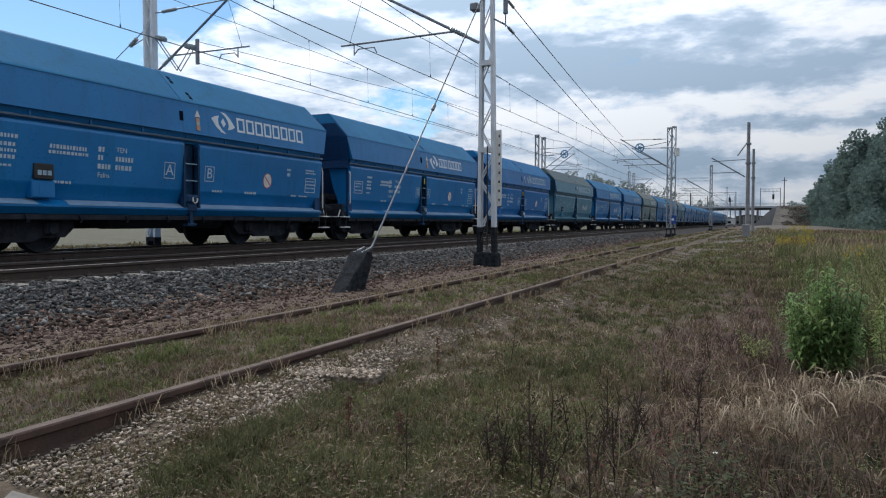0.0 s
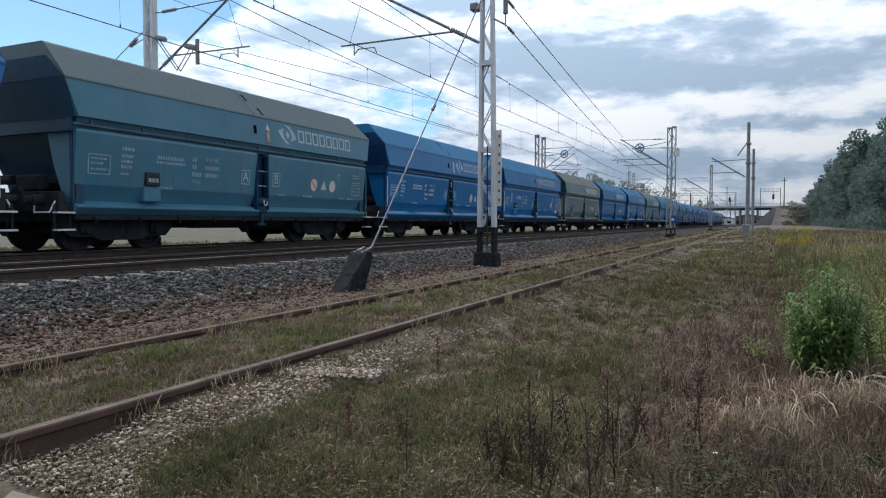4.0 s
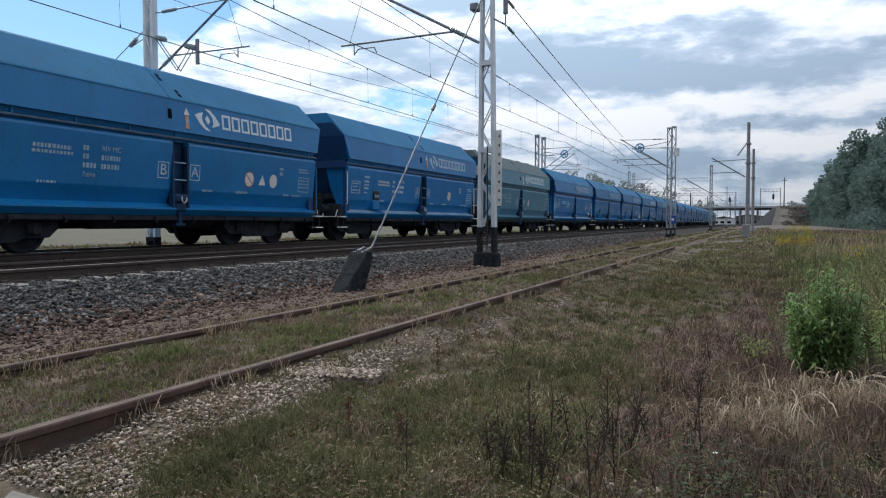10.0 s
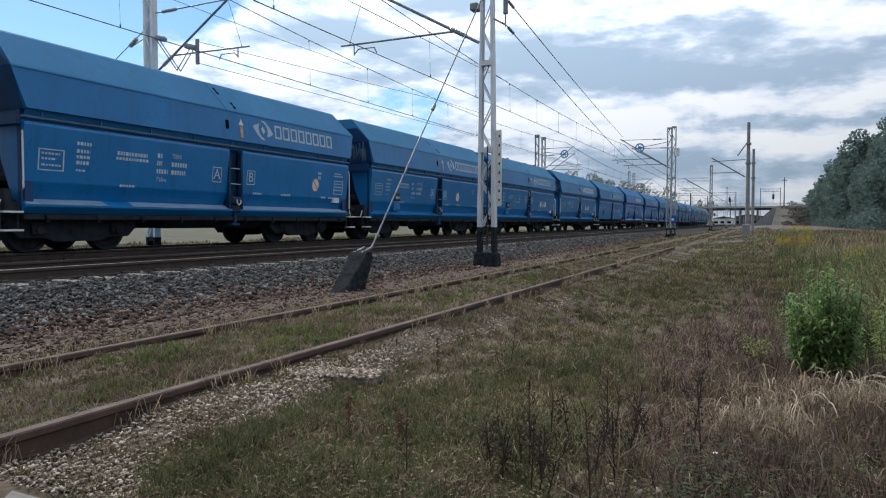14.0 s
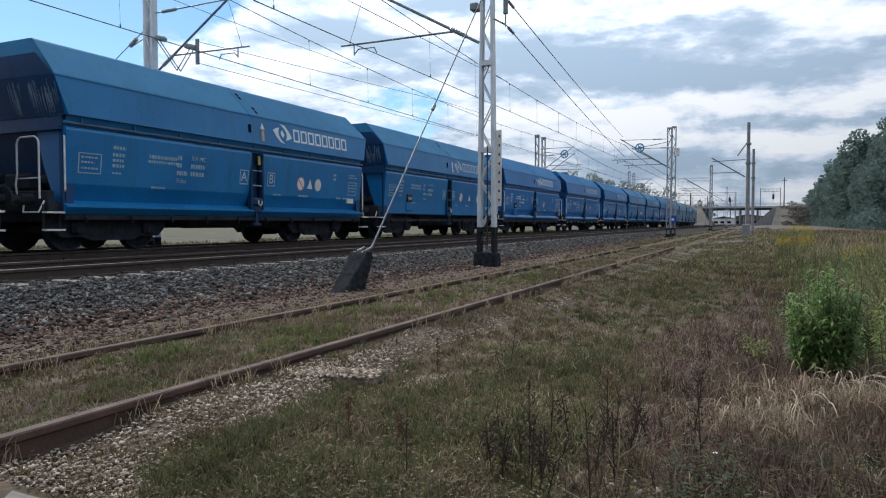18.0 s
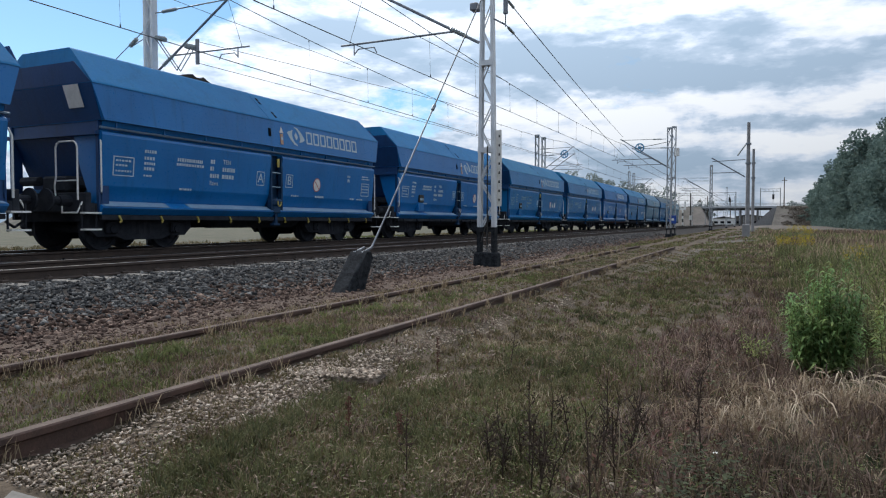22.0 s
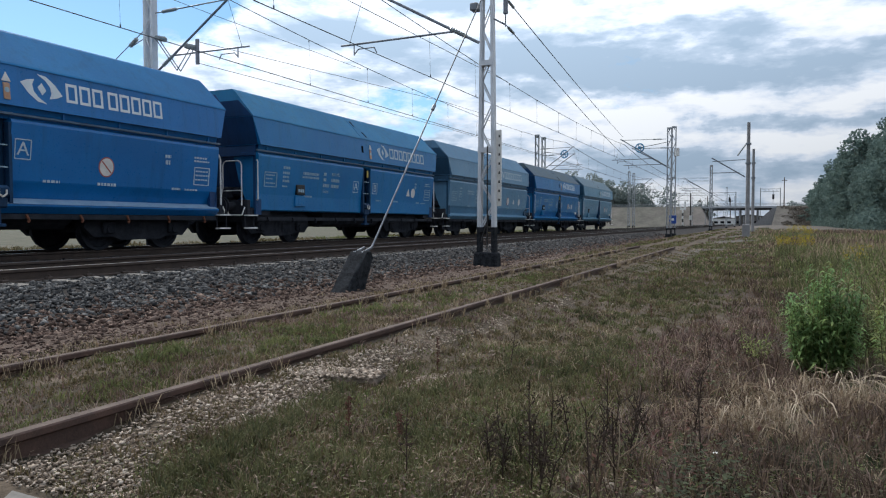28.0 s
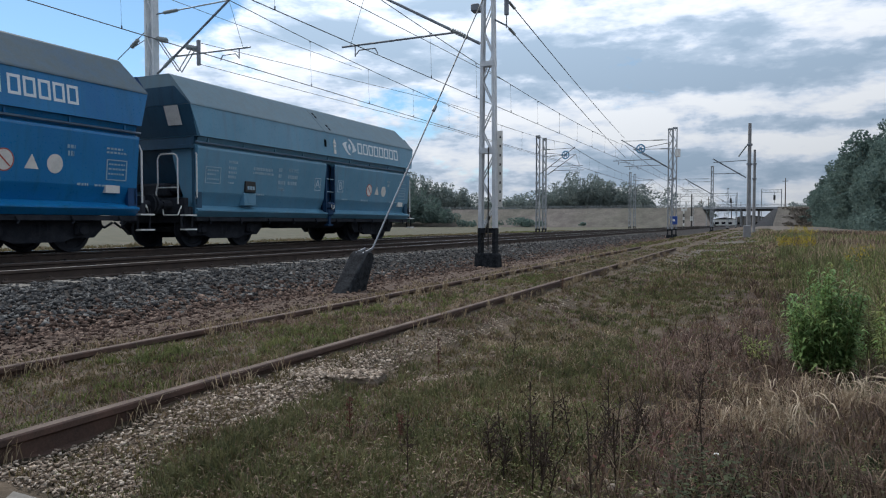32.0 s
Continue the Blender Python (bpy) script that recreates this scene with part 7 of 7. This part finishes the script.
def leafy_plant(rng, height, stems, leaf, spread):
    """Upright stems set with narrow leaves."""
    vs, fs, o = [], [], 0
    bm = bmesh.new()
    for i in range(stems):
        a, r = rng.uniform(0, 6.283), spread * math.sqrt(rng.uniform(0, 1))
        b = np.array([r * 0.6 * math.cos(a), r * 0.6 * math.sin(a), 0.0])
        t = np.array([r * math.cos(a), r * math.sin(a), height * rng.uniform(0.45, 1.08) * (1.0 - 0.3 * (r / spread) ** 2)])
        rod(bm, b - np.array([0, 0, 0.05]), t, 0.0035, 4, 0.002)
        n = int(46 * height / 0.75)
        for j in range(n):
            k = 0.12 + 0.88 * j / n
            p = b + (t - b) * k
            ang = j * 2.4 + rng.uniform(-0.3, 0.3)
            out = np.array([math.cos(ang), math.sin(ang), rng.uniform(0.1, 1.3)])
            out /= np.linalg.norm(out)
            side = np.cross(out, [0, 0, 1.0])
            side /= np.linalg.norm(side)
            L = leaf * rng.uniform(0.7, 1.3) * (1.0 - 0.25 * k)
            w = L * 0.085
            droop = np.array([0, 0, -0.40 * L])
            q = [p, p + out * L * 0.5 + side * w, p + out * L + droop, p + out * L * 0.5 - side * w]
            vs.extend(q)
            fs.append((o, o + 1, o + 2, o + 3))
            o += 4
    return bm, np.array(vs), np.array(fs)


def build_plants():
    rng = np.random.RandomState(21)
    t = thing("green_bush", (5.62, -0.42, -0.5), "bright green leafy bush in the withered weeds", "bush")
    bm, v, f = leafy_plant(rng, 0.77, 96, 0.112, 0.26)
    tagged(part("stem_tuft", bm, M["herb"], t), "", "", "", "stuff")
    link_mesh("foliage", np_mesh("foliage", v, f, [M["bush"]]), None, t)
    proto = []
    for i in range(3):
        q = thing("goldenrod", (0, 0, 0), "goldenrod plant with yellow flower heads", "wild plant", "goldenrods")
        bm, v, f = leafy_plant(rng, 0.72, 9, 0.11, 0.20)
        tagged(part("stem_tuft", bm, M["brown"], q), "", "", "", "stuff")
        link_mesh("foliage", np_mesh("foliage", v, f, [M["herb"]]), None, q)
        c = [(rng.uniform(-0.22, 0.22), rng.uniform(-0.22, 0.22), rng.uniform(0.60, 0.76)) for _ in range(7)]
        v, f = leaf_cloud(rng, c, [(0.07, 0.07, 0.10)] * 7, 120, 0.018)
        tagged(link_mesh("flower_head", np_mesh("flowers", v, f, [M["gold"]]), None, q, "yellow flower head"), "", "", "", "stuff")
        proto.append(q)
    spots = [(38 + rng.uniform(-5, 6), -2.1 + rng.uniform(-0.5, 0.7)) for _ in range(12)] + [(rng.uniform(20, 24), rng.uniform(-1.25, -0.55)) for _ in range(9)] + [(rng.uniform(9, 14), -1.4 - rng.uniform(0.0, 1.6)) for _ in range(2)]
    for i, (x, y) in enumerate(spots):
        m = pose(x, y, float(ground_z(x, y)) - 0.03, 0, 0, rng.uniform(0, 360))
        if i < 3:
            proto[i].matrix_basis = m
        else:
            copy_thing(proto[i % 3], m)
    proto = []
    for i in range(3):
        q = thing("green_weed", (0, 0, 0), "tall green weed in the field edge", "wild plant", "green weeds")
        bm, v, f = leafy_plant(rng, 0.7, 7, 0.12, 0.2)
        tagged(part("stem_tuft", bm, M["brown"], q), "", "", "", "stuff")
        link_mesh("foliage", np_mesh("foliage", v, f, [M[("lime", "bush", "herb")[i]]]), None, q)
        proto.append(q)
    spots = [(rng.uniform(6.5, 14), rng.uniform(-3.0, -0.7)) for _ in range(34)] + [(4.9, -0.95), (6.1, -0.95), (6.3, -1.15), (6.6, -0.85), (6.0, -1.3), (6.9, -1.05), (6.5, -1.4), (6.7, -0.45), (7.2, -0.6)]
    for i, (x, y) in enumerate(spots):
        m = pose(x, y, float(ground_z(x, y)) - 0.03, 0, 0, rng.uniform(0, 360))
        if i < 3:
            proto[i].matrix_basis = m
        else:
            copy_thing(proto[i % 3], m)
    q = thing("pale_sprig", (6.0, 0.06, float(ground_z(6.0, 0.06)) - 0.02), "small yellow-green sprig beside the bush", "wild plant")
    bm, v, f = leafy_plant(rng, 0.32, 9, 0.08, 0.22)
    tagged(part("stem_tuft", bm, M["herb"], q), "", "", "", "stuff")
    link_mesh("foliage", np_mesh("foliage", v, f, [M["lime"]]), None, q)
    # dock stalks set with rusty seed heads
    for x, y, h in ((2.95, 1.86, 0.20), (4.79, 2.22, 0.27), (3.02, 1.60, 0.14), (10.4, 2.75, 0.32), (8.6, 1.15, 0.20)):
        q = thing("dock_stalk", (x, y, float(ground_z(x, y)), rng.uniform(-6, 6), rng.uniform(-6, 6), rng.uniform(0, 360)), "dry dock stalk with rust-brown seed heads", "wild plant", "dock stalks")
        part("stalk", rodm((0, 0, -0.05), (0.01, 0.005, h), 0.004, 6, 0.002), M["red_leaf"], q)
        v, f = leaf_cloud(rng, [(0.0, 0.0, h * (0.35 + 0.13 * j)) for j in range(6)], [(0.016, 0.016, h * 0.06)] * 6, 150, 0.007)
        tagged(link_mesh("seed_head", np_mesh("seed_head", v, f, [M["red_leaf"]]), None, q, "rust-brown seed head"), "", "", "", "stuff")
    # bleached forked twigs
    for x, y, h, turn in ((2.86, 0.62, 0.26, 20), (2.72, 0.50, 0.30, 75), (3.3, 0.35, 0.22, 140)):
        q = thing("bleached_twig", (x, y, float(ground_z(x, y)), 0, -14, turn), "bleached forked twig standing in the weeds", "wild plant", "bleached twigs")
        part("stem", rodm((0, 0, -0.04), (0.02, 0, h * 0.55), 0.0035, 5, 0.0026), M["straw"], q)
        for a, b in (((0.02, 0, h * 0.55), (-0.07, 0.02, h)), ((0.02, 0, h * 0.55), (0.06, -0.02, h * 0.95)), ((-0.03, 0.01, h * 0.78), (-0.02, -0.03, h * 1.05)), ((0.012, 0, h * 0.35), (0.07, 0.03, h * 0.6))):
            part("fork", rodm(a, b, 0.0025, 5, 0.0012), M["straw"], q)
    # a small white flower at the feet
    q = thing("white_flower", (3.05, 0.15, float(ground_z(3.05, 0.15)) - 0.01), "small white flower low among the weeds", "wild plant")
    part("stem", rodm((0, 0, 0), (0.01, 0, 0.09), 0.0015, 5), M["deep_grass"], q)
    for i in range(5):
        a = 1.2566 * i
        bm = bmesh.new()
        c, e = math.cos(a), math.sin(a)
        bm.faces.new([bm.verts.new(w) for w in ((0.01, 0, 0.09), (0.01 + 0.008 * c - 0.004 * e, 0.008 * e + 0.004 * c, 0.097), (0.01 + 0.014 * c, 0.014 * e, 0.094), (0.01 + 0.008 * c + 0.004 * e, 0.008 * e - 0.004 * c, 0.097))])
        part("petal", bm, M["white"], q)
    # bare withered stalks
    thin = [(2.6 + 0.9 * rng.rand(), 0.45 + 0.75 * rng.rand(), rng.uniform(0.14, 0.32)) for _ in range(26)]
    for x, y, h in thin + [(5.05, 1.72, 0.30), (3.55, 0.28, 0.42), (2.6, 1.35, 0.25), (9.8, 1.35, 0.35), (2.9, 0.9, 0.4), (3.0, 0.2, 0.38), (10.9, 2.85, 0.3), (2.55, 0.55, 0.4), (5.4, 0.3, 0.3)]:
        z = float(ground_z(x, y))
        q = thing("withered_stalk", (x, y, z, rng.uniform(-14, 14), rng.uniform(-14, 14), rng.uniform(0, 360)), "dark withered weed stalk", "wild plant", "withered stalks")
        bm = rodm((0, 0, -0.05), (0.02, 0.01, h), 0.004, 5, 0.002)
        for j in range(9):
            k = 0.3 + 0.08 * j
            a = j * 2.4
            rod(bm, (0.02 * k, 0.01 * k, h * k), (0.05 * math.cos(a), 0.05 * math.sin(a), h * k + 0.06), 0.002, 4, 0.001)
        tagged(part("stalk", bm, M["stalk"], q), "", "", "", "stuff")
        v, f = leaf_cloud(rng, [(0.0, 0.0, h * 0.7)], [(0.04, 0.04, h * 0.3)], 36, 0.009)
        link_mesh("dry_leaves", np_mesh("dry_leaves", v, f, [M["stalk"]]), None, q)


build_plants()


ICO = None


def stones(x, y, z, size, flat=0.7):
    """Irregular little rocks as one mesh."""
    global ICO
    if ICO is None:
        bm = bmesh.new()
        bmesh.ops.create_cube(bm, size=1.35)
        bmesh.ops.triangulate(bm, faces=bm.faces)
        ICO = (np.array([v.co[:] for v in bm.verts]), np.array([[v.index for v in f.verts] for f in bm.faces]))
        bm.free()
    V, F = ICO
    n = len(x)
    s = size[:, None, None] * RNG.uniform(0.5, 1.5, (n, 1, 3)) * np.array([1, 1, flat])
    q = RNG.uniform(0.45, 1.25, (n, len(V), 1))
    a = RNG.uniform(0, 2 * np.pi, n)
    p = V[None] * q * s
    tilt = RNG.uniform(-0.9, 0.9, n)
    c, sn = np.cos(tilt)[:, None], np.sin(tilt)[:, None]
    p = np.stack([p[..., 0], p[..., 1] * c - p[..., 2] * sn, p[..., 1] * sn + p[..., 2] * c], -1)
    c, sn = np.cos(a)[:, None], np.sin(a)[:, None]
    p = np.stack([p[..., 0] * c - p[..., 1] * sn, p[..., 0] * sn + p[..., 1] * c, p[..., 2]], -1)
    p += np.stack([x, y, z], -1)[:, None]
    f = (F[None] + (np.arange(n) * len(V))[:, None, None]).reshape(-1, 3)
    return p.reshape(-1, 3), f


def bed_z(y):
    return np.interp(y, [5.9, 6.15, 7.0, 7.85, 8.3, 11.1, 11.6, 12.1, 15.2], [-0.46, -0.47, -0.36, -0.185, -0.175, -0.175, -0.24, -0.175, -0.175])


def build_stones():
    x, y = wedge(125000, 6.5, 60, 0.8)
    keep = (y > 5.9) & (y < 8.45) & (x > -1) & ((y < 8.09) | (RNG.uniform(0, 1, len(x)) < 0.35))
    x, y = x[keep], y[keep]
    d = np.hypot(x, y)
    v, f = stones(x, y, bed_z(y) + 0.005, 0.0245 * RNG.uniform(0.6, 1.5, len(x)) * (1 + d / 60))
    low = y[:, None].repeat(12, 1).ravel() + np.repeat(RNG.normal(0, 0.35, len(y)), 12) < 6.75
    me = np_mesh("ballast_stones", v, f, [M["ballast"], M["ballast_rust"]], low.astype(np.int32))
    stuff("ballast_stones", me, "grey crushed ballast stones, rusty towards the foot", "ballast")
    x, y = wedge(9000, 9.0, 60, 0.8)
    keep = (y > 8.75) & (y < 13.0)
    x, y = x[keep], y[keep]
    v, f = stones(x, y, bed_z(y) + 0.005, 0.035 * RNG.uniform(0.7, 1.5, len(x)))
    stuff("ballast_stones", np_mesh("ballast_between", v, f, [M["ballast"]]), "dark ballast stones between the rails", "ballast")
    x, y = wedge(60000, 4.5, 30, 0.9)
    keep = (y > 4.65) & (y < 6.3) & (RNG.uniform(0, 1, len(x)) < 0.35 + 0.5 * patch(x, y, 7, 1.5))
    x, y = x[keep], y[keep]
    v, f = stones(x, y, ground_z(x, y) + 0.002, 0.018 * RNG.uniform(0.5, 1.7, len(x)))
    stuff("cess_stones", np_mesh("cess", v, f, [M["ballast_rust"]]), "rust-stained stones between siding and ballast", "gravel")
    x, y = wedge(210000, 2.2, 11, 1.0)
    keep = (RNG.uniform(0, 1, len(x)) < gravel_at(x, y) * (0.28 + 0.5 * patch(x, y, 12, 3.1))) & ~near_rail(y) & ((x > 1.83) | (y > 2.87))
    x, y = x[keep], y[keep]
    v, f = stones(x, y, ground_z(x, y) + RNG.uniform(0.0, 0.02, len(x)), 0.0090 * RNG.uniform(0.35, 1.7, len(x)), 0.45)
    stuff("pale_gravel", np_mesh("pale_gravel", v, f, [M["gravel"]]), "pale limestone gravel spilled beside the rusty rail", "gravel")
    u, w = np.concatenate([RNG.uniform(-0.15, 0.15, 700), RNG.normal(0, 0.22, 500)]), np.concatenate([RNG.uniform(-0.36, 0.34, 700), RNG.normal(0.10, 0.20, 500)])
    on = (abs(u) < 0.145) & (abs(w) < 0.365)
    x, y = 3.96 + 0.970 * u - 0.242 * w, 2.64 + 0.242 * u + 0.970 * w
    keep = (on | (w > -0.30)) & (y < 3.0)
    v, f = stones(x[keep], y[keep], np.where(on, -0.422, ground_z(x, y) + 0.010)[keep], 0.0105 * RNG.uniform(0.4, 1.7, keep.sum()), 0.5)
    stuff("pale_gravel", np_mesh("sleeper_gravel", v, f, [M["gravel"]]), "pale gravel lying on the old sleeper end", "gravel")
    x, y = wedge(2500, 2.2, 16, 1.0)
    keep = (y < 2.9) & (y > -0.5) & (patch(x, y, 9, 1.1) > 0.6)
    x, y = x[keep], y[keep]
    v, f = stones(x, y, ground_z(x, y) + 0.01, 0.014 * RNG.uniform(0.5, 1.6, len(x)))
    stuff("scattered_gravel", np_mesh("scattered_gravel", v, f, [M["gravel"]]), "scattered pale gravel in the grass", "gravel")


build_stones()


# ---------------------------------------------------------------- what moves
def motions():
    times = [0.0, 2.0, 4.0, 6.0, 8.0, 10.0, 12.0, 14.0, 16.0, 18.0, 20.0, 22.0, 24.0, 26.0, 28.0, 30.0, 32.0]
    for k, t in enumerate(TRAIN):
        walk(t, [(s, pose(CENTRE0 + WAGON * (k - SLACK[k] - run(s)), TRACK_TRAIN, 0)) for s in times])
    # the wheels roll without slipping; all axles on one side of their bogie share one turning
    for a in (-1, 1):
        first = WHEELSETS[a][0]
        rows = [(i * 2 / FPS, pose(a * 0.9, 0, WHEEL_R, 0, -math.degrees(run(i * 2 / FPS) * WAGON / WHEEL_R), 0)) for i in range(481)]
        walk(first, rows)
        for w in WHEELSETS[a][1:]:
            w.rotation_mode = "QUATERNION"
            w.animation_data_create()
            w.animation_data.action = first.animation_data.action
            w.animation_data.action_slot = first.animation_data.action_slot


motions()
